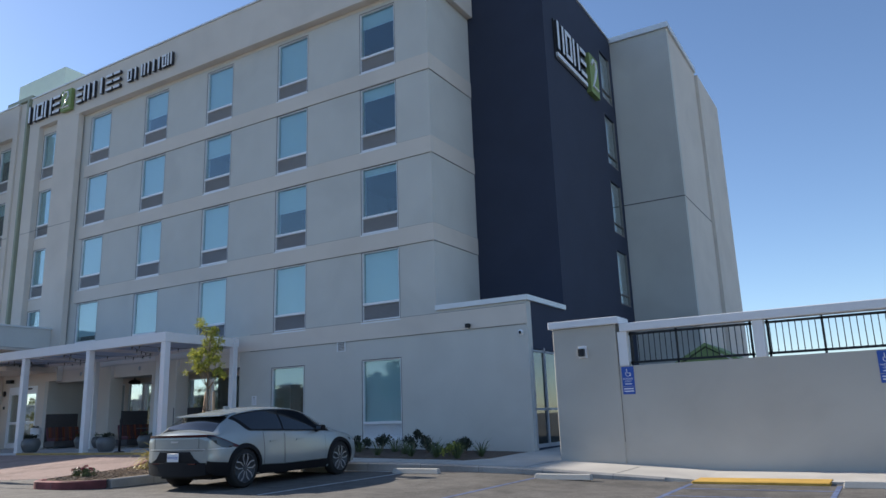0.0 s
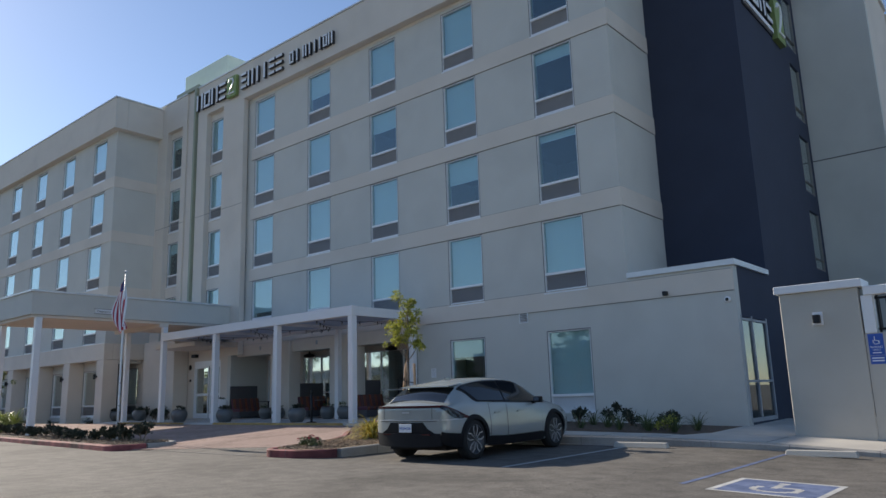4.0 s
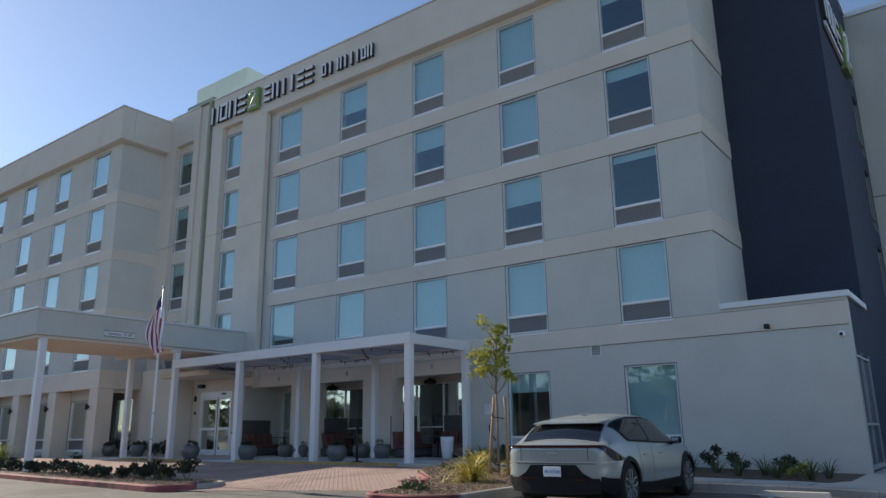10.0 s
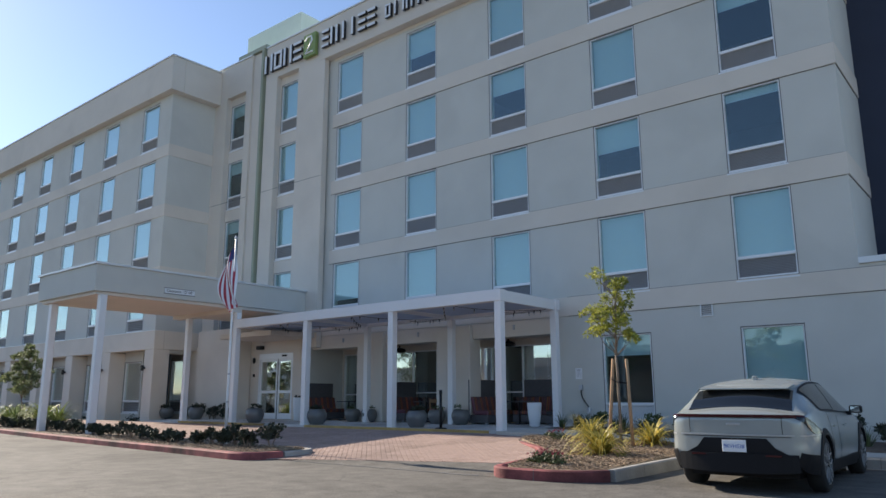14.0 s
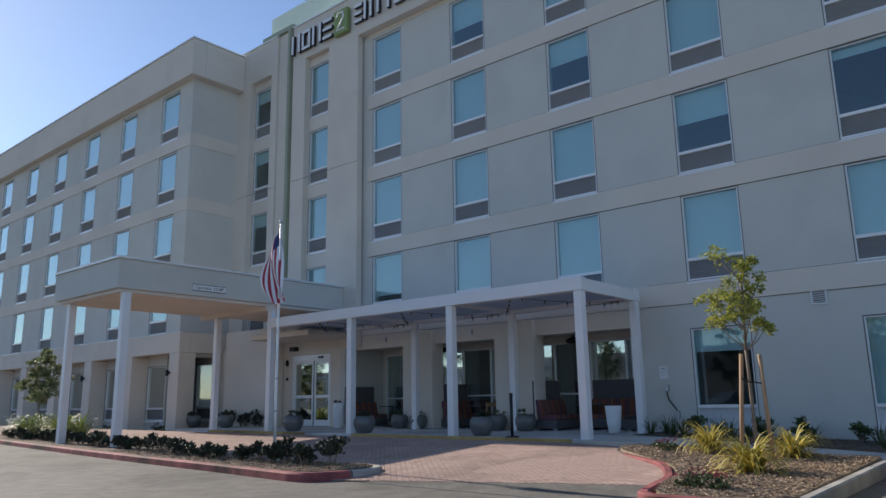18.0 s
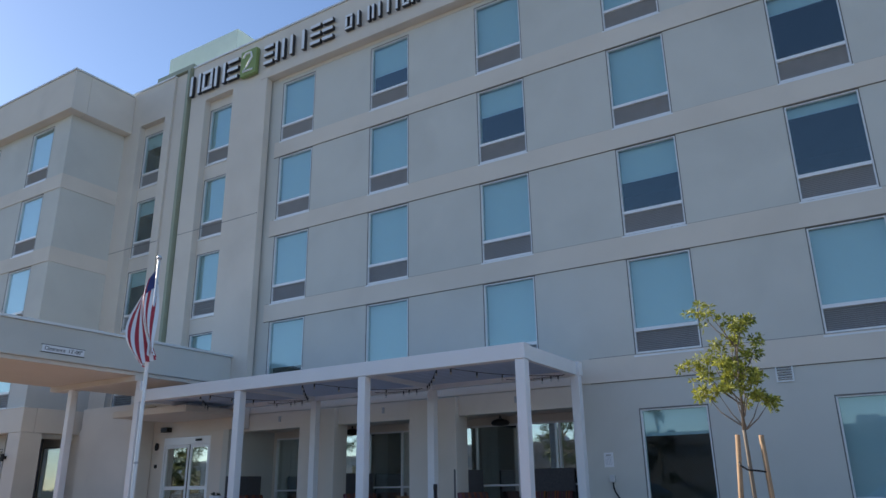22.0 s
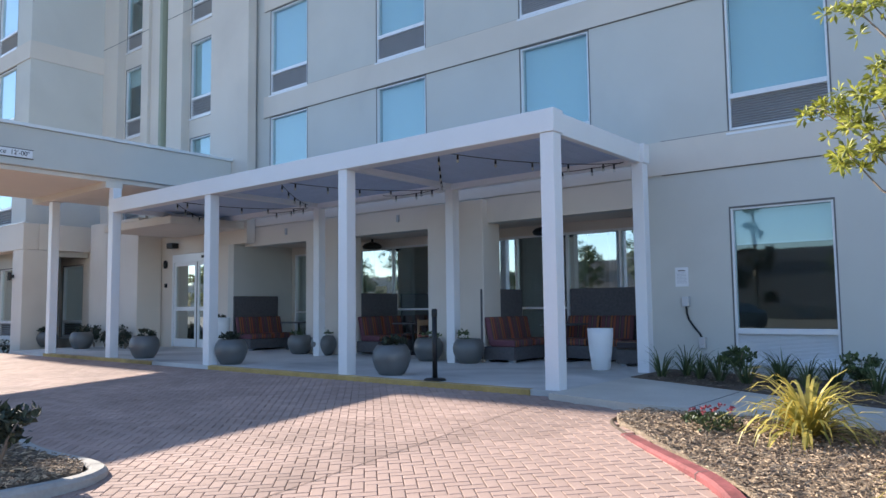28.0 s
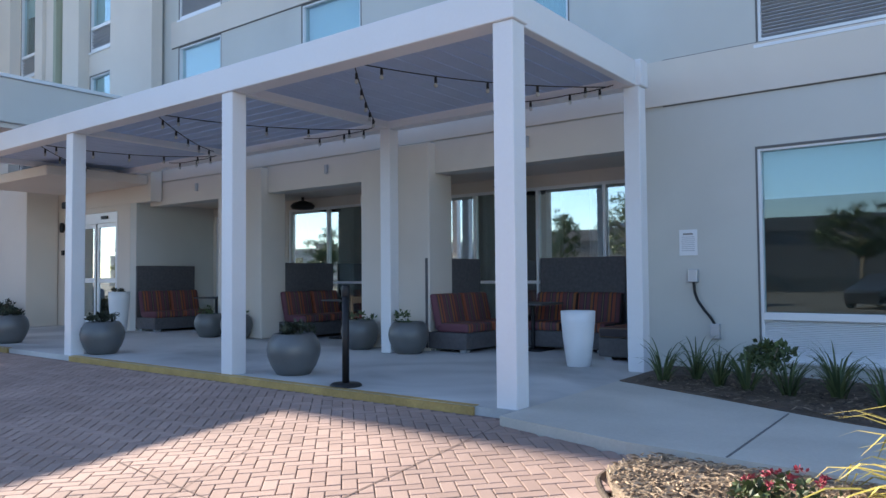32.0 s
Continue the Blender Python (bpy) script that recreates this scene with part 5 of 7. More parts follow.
for k in range(6):
    bm = bmesh.new()
    bx(bm, -0.14, 0.14, -0.018, 0.018, -0.004, 0.004, Matrix.Translation((0, -0.02, -0.13 + 0.052 * k)) @ Matrix.Rotation(radians(-40), 4, "X"))
    part("slat", bm, CAP, v)
nt = thing("wall_notice", "white printed notice plate on the gray wall", "sign", -19.34, FY, 1.90)
part("plate", boxes((-0.11, 0.11, -0.012, -0.001, -0.16, 0.16)), SIGNWHITE, nt)
part("print_bar", boxes((-0.06, 0.06, -0.015, -0.0125, 0.095, 0.115)), GRILLE, nt)
for k in range(8):
    part("print_bar", boxes((-0.08, 0.08, -0.0145, -0.0125, 0.065 - k * 0.024, 0.071 - k * 0.024)), SLAT, nt)
cd = thing("conduit", "gray electrical box with a drooping flexible conduit", "conduit", -19.27, FY, 1.49)
part("upper_box", bevelled(boxes((-0.055, 0.055, -0.09, -0.001, -0.08, 0.08)), 0.01, 2), STEEL, cd)
part("lower_box", bevelled(boxes((0.19, 0.30, -0.08, -0.001, -0.76, -0.58)), 0.01, 2), STEEL, cd)
part("cable", tube(bmesh.new(), [(0, -0.045, -0.08), (0.01, -0.05, -0.2), (0.05, -0.07, -0.30), (0.13, -0.07, -0.42), (0.21, -0.06, -0.52), (0.24, -0.045, -0.59)], 0.018, 8), BLACK, cd)
wall_box("security_camera", -10.54, FY - 0.035, 3.74, 0.13, 0.12, 0.14, BLACK, "small black camera on the cream band", "camera")
dm = thing("dome_camera", "small white dome camera on the wall corner", "camera", -8.87, FY, 3.40)
dm_bm = lathe([(0.085, 0), (0.085, 0.03), (0.06, 0.07), (0.02, 0.09)], 18)
bmesh.ops.transform(dm_bm, matrix=Matrix.Rotation(radians(90), 4, "X"), verts=dm_bm.verts[:])
part("dome", dm_bm, SIGNWHITE, dm, "", True)
ln_bm = lathe([(0.045, 0.072), (0.045, 0.085), (0.03, 0.105), (0.01, 0.112)], 16)
bmesh.ops.transform(ln_bm, matrix=Matrix.Rotation(radians(90), 4, "X"), verts=ln_bm.verts[:])
part("lens", ln_bm, CARGLASS, dm, "dark lens", True)


def sconce(x, y, z, rz=0):
    t = thing("wall_sconce", "small black cylinder wall light on a pier", "wall light", x, y, z, rz, group="black wall lights")
    part("bracket", boxes((-0.05, 0.05, -0.06, -0.001, -0.05, 0.05)), BLACK, t)
    c = lathe([(0.055, -0.13), (0.06, -0.12), (0.06, 0.11), (0.055, 0.12)], 16)
    bmesh.ops.translate(c, vec=(0, -0.12, 0), verts=c.verts[:])
    part("cylinder", c, BLACK, t)


for k in range(6):
    sconce(AX1 - 0.66 - BAY * k, AY + 0.01, 2.55, 0)
wall_box("wall_lamp", -6.22, WY - 0.03, 2.52, 0.2, 0.28, 0.05, SIGNWHITE, "wall lamp with a brown shade on a white backplate", "wall light")
part("shade", bevelled(boxes((-0.085, 0.06, -0.15, -0.051, -0.1, 0.08)), 0.01, 1), BLACK, bpy.data.objects["wall_lamp"], "dark brown shade")
sco = thing("door_sconce", "black oval light beside the entrance", "wall light", -34.86, TOW_Y + 0.02, 2.80)
ob = lathe([(0.0, -0.13), (0.04, -0.12), (0.06, -0.06), (0.062, 0.04), (0.045, 0.11), (0.0, 0.13)], 20)
for v in ob.verts:
    v.co.y = v.co.y * 0.9 - 0.055
part("body", ob, BLACK, sco, "", True)
part("backplate", bevelled(boxes((-0.045, 0.045, -0.016, -0.001, -0.09, 0.09)), 0.004, 1), BLACK, sco)
wall_box("door_speaker", -34.35, TOW_Y, 3.32, 0.32, 0.16, 0.22, BLACK, "black speaker over the entrance", "speaker")
wall_box("card_reader", -34.86, TOW_Y + 0.02, 2.17, 0.09, 0.12, 0.05, BLACK, "black card reader beside the entrance", "card reader")
for x in (-27.92, -22.80):
    t = thing("ceiling_speaker", "dark round speaker hung under the recess soffit", "speaker", x, 20.08, 3.2)
    hb = lathe([(0.05, -0.27), (0.22, -0.25), (0.26, -0.19), (0.20, -0.12), (0.10, -0.09), (0.04, -0.07)], 20)
    part("body", hb, BLACK, t, "", True)
    part("stem", lathe([(0.03, -0.075), (0.03, 0.0)], 10), BLACK, t)
for x in (-25.7, -29.6, -21.6):
    wall_box("beam_sensor", x, FY - 0.03, 3.42, 0.06, 0.16, 0.05, SLAT, "small gray sensor on the porch beam", "sensor")


def parking_sign(x, z):
    t = thing("parking_sign", "blue accessible parking sign on the pool wall", "sign", x, WY, z)
    part("plate", boxes((-0.14, 0.14, -0.012, -0.001, -0.08, 0.36)), SIGNBLUE, t)
    part("lower_plate", boxes((-0.14, 0.14, -0.012, -0.001, -0.26, -0.09)), SIGNBLUE, t)
    ring = bmesh.new()
    tube(ring, [(0.055 * math.cos(a) + 0.005, -0.016, 0.20 + 0.055 * math.sin(a)) for a in [2.4 + 4.3 * i / 12 for i in range(13)]], 0.008, 6)
    part("symbol_wheel", ring, SIGNWHITE, t)
    part("symbol_figure", tube(bmesh.new(), [(-0.02, -0.016, 0.31), (-0.015, -0.016, 0.22), (0.04, -0.016, 0.215), (0.065, -0.016, 0.15)], 0.009, 6), SIGNWHITE, t)
    for k, s in enumerate(("PARKING", "ONLY")):
        lettering(s, 0.055, SIGNWHITE, t, pose(0, -0.0125, 0.085 - 0.055 * k, 90, 0, 0), depth=0.001)
    part("print_bar", boxes((-0.08, 0.08, -0.014, -0.0125, -0.04, -0.02)), SIGNWHITE, t)
    part("print_bar", boxes((-0.11, 0.11, -0.014, -0.0125, -0.15, -0.125)), SIGNWHITE, t)
    part("print_bar", boxes((-0.11, 0.11, -0.014, -0.0125, -0.205, -0.18)), SIGNWHITE, t)


parking_sign(-5.2, 1.76)
parking_sign(-0.1, 1.76)

# ---- facade signs as plain shapes ----
def glyph(parent, kind, x, z, w, h):
    """Plain upright and cross strokes of a sign, one mesh a stroke group."""
    s = 0.13 * h / 0.9
    rows = {
        "posts": ((0, s, 0, h), (w - s, w, 0, h)),
        "frame": ((0, s, s + 0.026, h - s - 0.026), (w - s, w, s + 0.026, h - s - 0.026), (0, w, 0, s), (0, w, h - s, h)),
        "block": ((0, w, 0, h),),
        "bars": ((0, w, 0, s), (0, w, h * 0.5 - s / 2, h * 0.5 + s / 2), (0, w, h - s, h)),
        "post": ((w / 2 - s / 2, w / 2 + s / 2, 0, h),),
    }[kind]
    for a, b, c, d in rows:
        part("channel_face", boxes((x + a, x + b, -0.165, -0.15, z + c, z + d)), SIGNWHITE, parent, "white sign face")
        part("channel_side", boxes((x + a - 0.012, x + b + 0.012, -0.149, -0.03, z + c - 0.012, z + d + 0.012)), SIGNDARK, parent, "dark sign side")


fs1 = thing("facade_sign", "white channel sign shapes beside a green square on the cornice", "sign", -34.95, TOW_Y - 0.01, 15.98)
for i, k in enumerate(("posts", "frame", "posts", "bars")):
    glyph(fs1, k, 0.0 + 0.69 * i, 0.08, 0.56, 0.86)
part("green_square", bevelled(boxes((2.82, 3.62, -0.2, -0.02, -0.05, 1.02)), 0.012, 1), GREEN, fs1, "lime green sign square")
part("square_stroke", tube(bmesh.new(), [(2.98, -0.21, 0.72), (3.1, -0.21, 0.88), (3.35, -0.21, 0.86), (3.42, -0.21, 0.66), (3.2, -0.21, 0.34), (3.0, -0.21, 0.12), (3.48, -0.21, 0.12)], 0.045, 6), SIGNWHITE, fs1, "white curved stroke")
fs2 = thing("facade_sign", "white channel sign of plain strokes on the cornice", "sign", -31.0, FY - 0.34, 15.98)
for i, k in enumerate(("bars", "posts", "post", "post", "bars", "bars")):
    glyph(fs2, k, 0.05 + 0.56 * i, 0.10, 0.44, 0.78)
for i, k in enumerate(("frame", "post")):
    glyph(fs2, k, 3.85 + 0.40 * i, 0.14, 0.30, 0.56)
for i, k in enumerate(("posts", "post", "post", "post", "frame", "posts")):
    glyph(fs2, k, 4.80 + 0.35 * i, 0.14, 0.27, 0.56)
ns = thing("tower_sign", "white plain-stroke sign with a green square on the dark tower", "sign", -8.66, 22.5, 13.6, 90)
for i, k in enumerate(("posts", "frame", "posts", "bars")):
    glyph(ns, k, 0.0 + 0.78 * i, 0.28, 0.62, 1.12)
part("line_strip", boxes((0.0, 3.1, -0.12, -0.05, 0.0, 0.16)), SIGNWHITE, ns, "thin white strip")
part("backing", boxes((-0.05, 3.2, -0.05, -0.002, -0.08, 1.5)), SIGNDARK, ns)
part("green_square", boxes((3.25, 4.25, -0.2, -0.002, -0.15, 1.55)), GREEN, ns, "lime green sign square")
part("square_stroke", tube(bmesh.new(), [(3.45, -0.21, 1.1), (3.6, -0.21, 1.34), (3.9, -0.21, 1.3), (3.95, -0.21, 1.0), (3.7, -0.21, 0.5), (3.45, -0.21, 0.15), (4.05, -0.21, 0.15)], 0.06, 6), SIGNWHITE, ns, "white curved stroke")

# ---- flagpole ----
fp = thing("flagpole", "silver flagpole with a limp striped flag", "flagpole", -23.76, 9.56, 0.15)
part("pole", lathe([(0.032, 0), (0.032, 1.0), (0.028, 3.0), (0.022, 4.95)], 16), CAP, fp, "", True)
part("collar", lathe([(0.032, 0.96), (0.038, 0.965), (0.038, 0.99), (0.032, 0.995)], 16), SLAT, fp)
part("collar", lathe([(0.030, 1.62), (0.037, 1.625), (0.037, 1.65), (0.030, 1.655)], 16), SLAT, fp)
part("base", lathe([(0.12, -0.02), (0.12, 0.05), (0.06, 0.12)], 16), CONCRETE, fp)
part("finial", lathe([(0.01, 4.94), (0.045, 4.97), (0.045, 5.0), (0.01, 5.04)], 12), STEEL, fp, "", True)
NB = 13
for k in range(NB):
    # folds of the hanging flag: stripes run down the drooping cloth
    for i0, i1 in ((0, 3), (3, 14)):
        bm = bmesh.new()
        rows_ = []
        for i in range(i0, i1 + 1):
            s = i / 14
            z = 4.86 - 1.52 * s - 0.02 * k
            row = []
            for e in (k / NB, (k + 1) / NB):
                out = 0.04 + 0.56 * e * (0.35 + 0.75 * math.sin(math.pi * min(s * 0.85 + 0.08, 1)))
                wob = 0.07 * math.sin(9 * e + 4.5 * s) * (0.3 + s)
                row.append(bm.verts.new((-out * 0.9 + 0.26 * s, wob - out * 0.15, z - 0.55 * e * (1 - s) * 0.5)))
            rows_.append(row)
        for a, b in zip(rows_, rows_[1:]):
            bm.faces.new((a[0], a[1], b[1], b[0]))
        if k < 5 and i0 == 0:
            part("flag_canton", bm, FLAGBLUE, fp, "blue corner of the flag", True)
        else:
            part("flag_stripe", bm, FLAGRED if k % 2 else SIGNWHITE, fp, "", True)


# ---- planting ----
def flax(x, y, z, h, n, mat=FLAX, spread=1.25, label="yellow-green strap-leaved flax clump in the mulch"):
    t = thing("flax_plant", label, "plant", x, y, z, rng.uniform(0, 360), group="flax clumps")
    for _ in range(6):
        vs, fs = spiky(rng, n // 6, h, spread, 0.040, 0.0, 0.8)
        raw("leaf_fan", vs, fs, mat, t)


def grass_clump(x, y, z, h=0.6, n=34):
    t = thing("grass_clump", "green strap-leaved clump in the bed against the wall", "plant", x, y, z, rng.uniform(0, 360), group="wall bed plants")
    vs, fs = spiky(rng, n, h, 0.75, 0.020, 0.0, 0.55)
    raw("foliage", vs, fs, GRASSY, t)


def shrub(x, y, z, r, h, mat=LEAFDARK, label="low dark-leaved shrub in the mulch", n=420, size=0.085, group="dark island shrubs"):
    t = thing("shrub", label, "shrub", x, y, z, rng.uniform(0, 360), group=group)
    bm = bmesh.new()
    for _ in range(6):
        a = rng.uniform(0, 6.28)
        e = Vector((math.cos(a) * r * 0.6, math.sin(a) * r * 0.6, h * rng.uniform(0.6, 0.95)))
        tube(bm, [(0, 0, -0.02), tuple(e * 0.5 + Vector((0, 0, h * 0.1))), tuple(e)], [0.016, 0.01, 0.005], 5)
    part("stem", bm, TRUNK, t)
    vs, fs = leafy(rng, n, r, r, h * 0.45, h * 0.58, size, 9)
    raw("foliage", vs, fs, mat, t)
    return t


def flowers(x, y, z, r):
    t = thing("flower_patch", "low green patch with small red flowers", "flowers", x, y, z, group="red flower patches")
    vs, fs = leafy(rng, 380, r, r, 0.10, 0.09, 0.05, 12)
    raw("foliage", vs, fs, LEAFMID, t)
    for _ in range(9):
        a, d = rng.uniform(0, 6.28), r * rng.uniform(0.1, 0.85)
        vs, fs = leafy(rng, 14, 0.035, 0.035, 0.02, 0.0, 0.03, 2)
        o = raw("flower_head", vs, fs, FLOWER, t, "red flower head")
        o.location = (math.cos(a) * d, math.sin(a) * d, 0.19 + rng.uniform(-0.05, 0.03))


for x, y, h, n in ((-14.93, 11.42, 0.86, 190), (-16.45, 13.9, 0.86, 170), (-14.98, 13.7, 0.84, 160)):
    flax(x, y, isle_z(y, x), h, n)
for x, y, r in ((-17.25, 13.75, 0.28), (-15.09, 9.55, 0.22), (-14.77, 9.50, 0.22)):
    flowers(x, y, isle_z(y, x), r)


def branching_tree(name, x, y, z, fork, lean, clumps, label, seed, per, mat, leaf, stakes=False):
    """A slim trunk that forks at the given height; each clump (dx, dy, dz, radius) sits at a limb's tip above the fork."""
    r = random.Random(seed)
    t = thing(name, label, "tree", x, y, z)
    f = Vector((lean, 0.0, fork))
    bm = bmesh.new()
    tube(bm, [(0, 0, -0.05), (lean * 0.3, 0.01, fork * 0.4), (lean * 0.7, 0.02, fork * 0.8), tuple(f)], [0.036, 0.031, 0.027, 0.025], 8)
    zt = max(c[2] for c in clumps)
    tube(bm, [tuple(f), tuple(f + Vector((0.03, 0, zt * 0.35))), tuple(f + Vector((0.06, 0.02, zt * 0.75)))], [0.025, 0.016, 0.007], 7)
    for dx, dy, dz, rad in clumps:
        s = f + Vector((0.03, 0, 0)) + Vector((0, 0, max(0.0, dz - 0.45 - 0.25 * math.hypot(dx, dy))))
        e = f + Vector((dx, dy, dz))
        m1 = s.lerp(e, 0.5) + Vector((r.uniform(-0.04, 0.04), r.uniform(-0.04, 0.04), -0.05))
        tube(bm, [tuple(s), tuple(m1), tuple(e)], [0.013, 0.009, 0.004], 6)
    part("trunk", bm, TRUNK, t, "slim pale trunk and limbs", True)
    vs, fs = [], []
    for dx, dy, dz, rad in clumps:
        n = int(per * (rad / 0.18) ** 2 * r.uniform(0.8, 1.2))
        tufts = [f + Vector((dx, dy, dz)) + Vector((r.gauss(0, 0.55), r.gauss(0, 0.55), r.gauss(0, 0.4))) * rad for _ in range(9)]
        for _ in range(n):
            c = r.choice(tufts)
            d = Vector((r.gauss(0, 1), r.gauss(0, 1), r.gauss(0.35, 0.7))).normalized()
            p = c + d * leaf * r.uniform(0.05, 0.35)
            sd = d.orthogonal().normalized()
            sd.rotate(Matrix.Rotation(r.uniform(0, 6.28), 3, d))
            L, w = leaf * r.uniform(0.7, 1.25), leaf * r.uniform(0.13, 0.2)
            nn = d.cross(sd) * w * 0.5
            q = len(vs)
            vs += [p, p + d * L * 0.55 + sd * w + nn, p + d * L - Vector((0, 0, L * 0.12)), p + d * L * 0.55 - sd * w + nn, p + d * L * 0.5]
            fs += [(q, q + 1, q + 4), (q + 1, q + 2, q + 4), (q + 4, q + 2, q + 3), (q, q + 4, q + 3)]
    raw("crown", vs, fs, mat, t, "loose leafy crown in tiers")
    if stakes:
        for a, b in (((-0.25, -0.04, -0.02), (-0.13, 0.08, 1.80)), ((0.24, 0.02, -0.02), (0.18, 0.06, 1.78))):
            part("stake", tube(bmesh.new(), [a, b], [0.036, 0.034], 10), WOODP, t, "round timber stake", True)
        for z2 in (0.30, 1.35):
            part("tie", tube(bmesh.new(), [(-0.20 + 0.03 * z2, -0.02 + 0.06 * z2, z2 + 0.10), (-0.12, -0.05, z2 + 0.03), (-0.03, -0.06, z2 - 0.03), (0.08, -0.03, z2 - 0.04), (0.19, 0.0, z2 - 0.06)], 0.013, 6), BLACK, t, "black tree tie")
    return t


CROWN = ((-0.46, 0.08, 1.86, 0.13), (-0.28, 0.0, 1.77, 0.13), (0.05, 0.08, 1.6, 0.17), (0.2, -0.08, 1.54, 0.16), (0.37, 0.1, 1.32, 0.1), (0.0, 0.0, 1.32, 0.17), (-0.26, 0.1, 1.25, 0.13), (0.17, 0.12, 1.13, 0.16), (-0.75, 0.0, 1.02, 0.13), (-0.53, 0.1, 0.95, 0.16), (-0.28, -0.1, 0.95, 0.18), (0.0, 0.1, 0.89, 0.19), (0.24, -0.1, 0.74, 0.18), (-0.57, 0.15, 0.65, 0.13), (-0.31, 0.0, 0.58, 0.18), (-0.04, -0.18, 0.58, 0.19), (0.26, 0.18, 0.48, 0.18), (0.42, 0.0, 0.41, 0.15), (-0.02, 0.3, 0.84, 0.16), (0.0, -0.3, 0.93, 0.15))
branching_tree("staked_tree", -15.385, 13.16, isle_z(13.0) - 0.02, 1.86, -0.02, [(dx * 0.92, dy, dz * 0.97 - 0.03, rad) for dx, dy, dz, rad in CROWN], "young staked tree with bright green leaves in the island", 11, 250, LEAF, 0.084, True)
CROWN_WEST = ((-0.9, 0, 1.5, 0.45), (-0.3, 0.2, 1.9, 0.5), (0.5, 0, 1.8, 0.5), (1.0, 0.2, 1.3, 0.42), (-1.1, 0.2, 0.8, 0.42), (-0.4, -0.3, 1.0, 0.5), (0.4, 0.3, 1.0, 0.5), (0.1, -0.3, 0.5, 0.45), (1.3, 0, 0.7, 0.3), (-0.7, 0.1, 0.4, 0.35), (0.7, -0.2, 0.5, 0.35))
branching_tree("young_tree", -42.2, 12.0, 0.15, 1.1, 0.0, CROWN_WEST, "small bushy green tree in the drive island", 5, 75, LEAFSOFT, 0.14)
# dark shrubs and yellow clumps in the drive island
for k in range(37):
    x = -21.6 - 0.57 * k + rng.uniform(-0.2, 0.2)
    y = 9.12 + max(0, (-24 - x)) * 0.105 + rng.uniform(-0.15, 0.12)
    near_tip = k < 3
    shrub(x, y, 0.15, rng.uniform(0.17, 0.29) + 0.07 * near_tip, rng.uniform(0.22, 0.42) + 0.14 * near_tip, n=560 if near_tip else 380)
for x, y in ((-41.3, 11.3), (-40.5, 11.2), (-40.9, 11.7), (-38.0, 11.2), (-37.3, 11.0), (-37.0, 11.4)):
    flax(x, y, 0.15, 1.35, 120, FLAXLIME, 0.7, "upright bright lime flax clump in the drive island")
# bed against the hotel wall
for x, y in ((-18.95, 17.7), (-18.3, 17.2), (-17.5, 17.2), (-17.6, 17.75), (-16.9, 17.5), (-19.2, 17.35), (-18.6, 17.3), (-17.9, 17.1), (-17.1, 16.9), (-16.35, 17.0), (-15.4, 16.8), (-13.3, 16.9), (-11.6, 16.7), (-10.5, 16.6), (-14.3, 17.3), (-12.4, 17.4), (-10.9, 15.95), (-10.1, 15.9), (-9.4, 15.75), (-9.2, 16.6), (-13.1, 16.1), (-14.0, 16.2), (-12.0, 16.0)):
    grass_clump(x, y, walk_z(x, y) + 0.01)
for x, y, r, h in ((-18.25, 17.9, 0.28, 0.5), (-16.6, 17.6, 0.28, 0.48), (-15.9, 17.9, 0.26, 0.5), (-14.7, 17.7, 0.28, 0.46), (-13.7, 17.6, 0.3, 0.55), (-12.9, 17.4, 0.3, 0.6), (-12.0, 17.8, 0.3, 0.7), (-11.3, 17.4, 0.3, 0.62), (-10.2, 17.5, 0.3, 0.5), (-9.9, 16.5, 0.26, 0.35)):
    shrub(x, y, walk_z(x, y) + 0.01, r, h * 0.85, LEAFMID if r < 0.29 else LEAFDARK, "low leafy shrub in the bed against the wall", 380, 0.085, "wall bed shrubs")
for k in range(7):
    x = -37.85 + 0.47 * k
    shrub(x, 17.25 + 0.12 * (k % 2), PORCH_Z, 0.26, 0.5 + 0.1 * (k % 3), LEAFDARK, "dark-leaved shrub at the foot of the vestibule wall", 300, 0.08, "vestibule shrubs")
shrub(-9.55, 15.75, walk_z(-9.55, 15.75), 0.3, 0.34, LEAF, "small yellow-green bush at the corner of the wall bed", 260, 0.06, "wall bed shrubs")
for k in range(6):
    shrub(AX1 - 2.2 - BAY * k, 16.3, 0.0, 0.4, 0.45, LEAFDARK, "dark low shrub between the arcade piers", 260, 0.08, "arcade shrubs")
# wood chips over the mulch
cr = random.Random(3)
vs, fs = [], []
for _ in range(34000):
    x, y = cr.uniform(-18.3, -13.8), cr.uniform(8.7, 14.4)
    if not inside(x, y, ISLE):
        continue
    L, w, a = cr.uniform(0.010, 0.042), cr.uniform(0.0018, 0.0055), cr.uniform(0, 6.28)
    d, s = Vector((math.cos(a), math.sin(a), cr.uniform(-0.25, 0.25))) * L, Vector((-math.sin(a), math.cos(a), cr.uniform(-0.3, 0.3))) * w
    p = Vector((x, y, isle_z(y, x) + cr.uniform(0.006, 0.03)))
    k = len(vs)
    vs += [p - d - s, p + d - s, p + d + s, p - d + s, p + Vector((0, 0, 0.01))]
    fs += [(k, k + 1, k + 4), (k + 1, k + 2, k + 4), (k + 2, k + 3, k + 4), (k + 3, k, k + 4)]
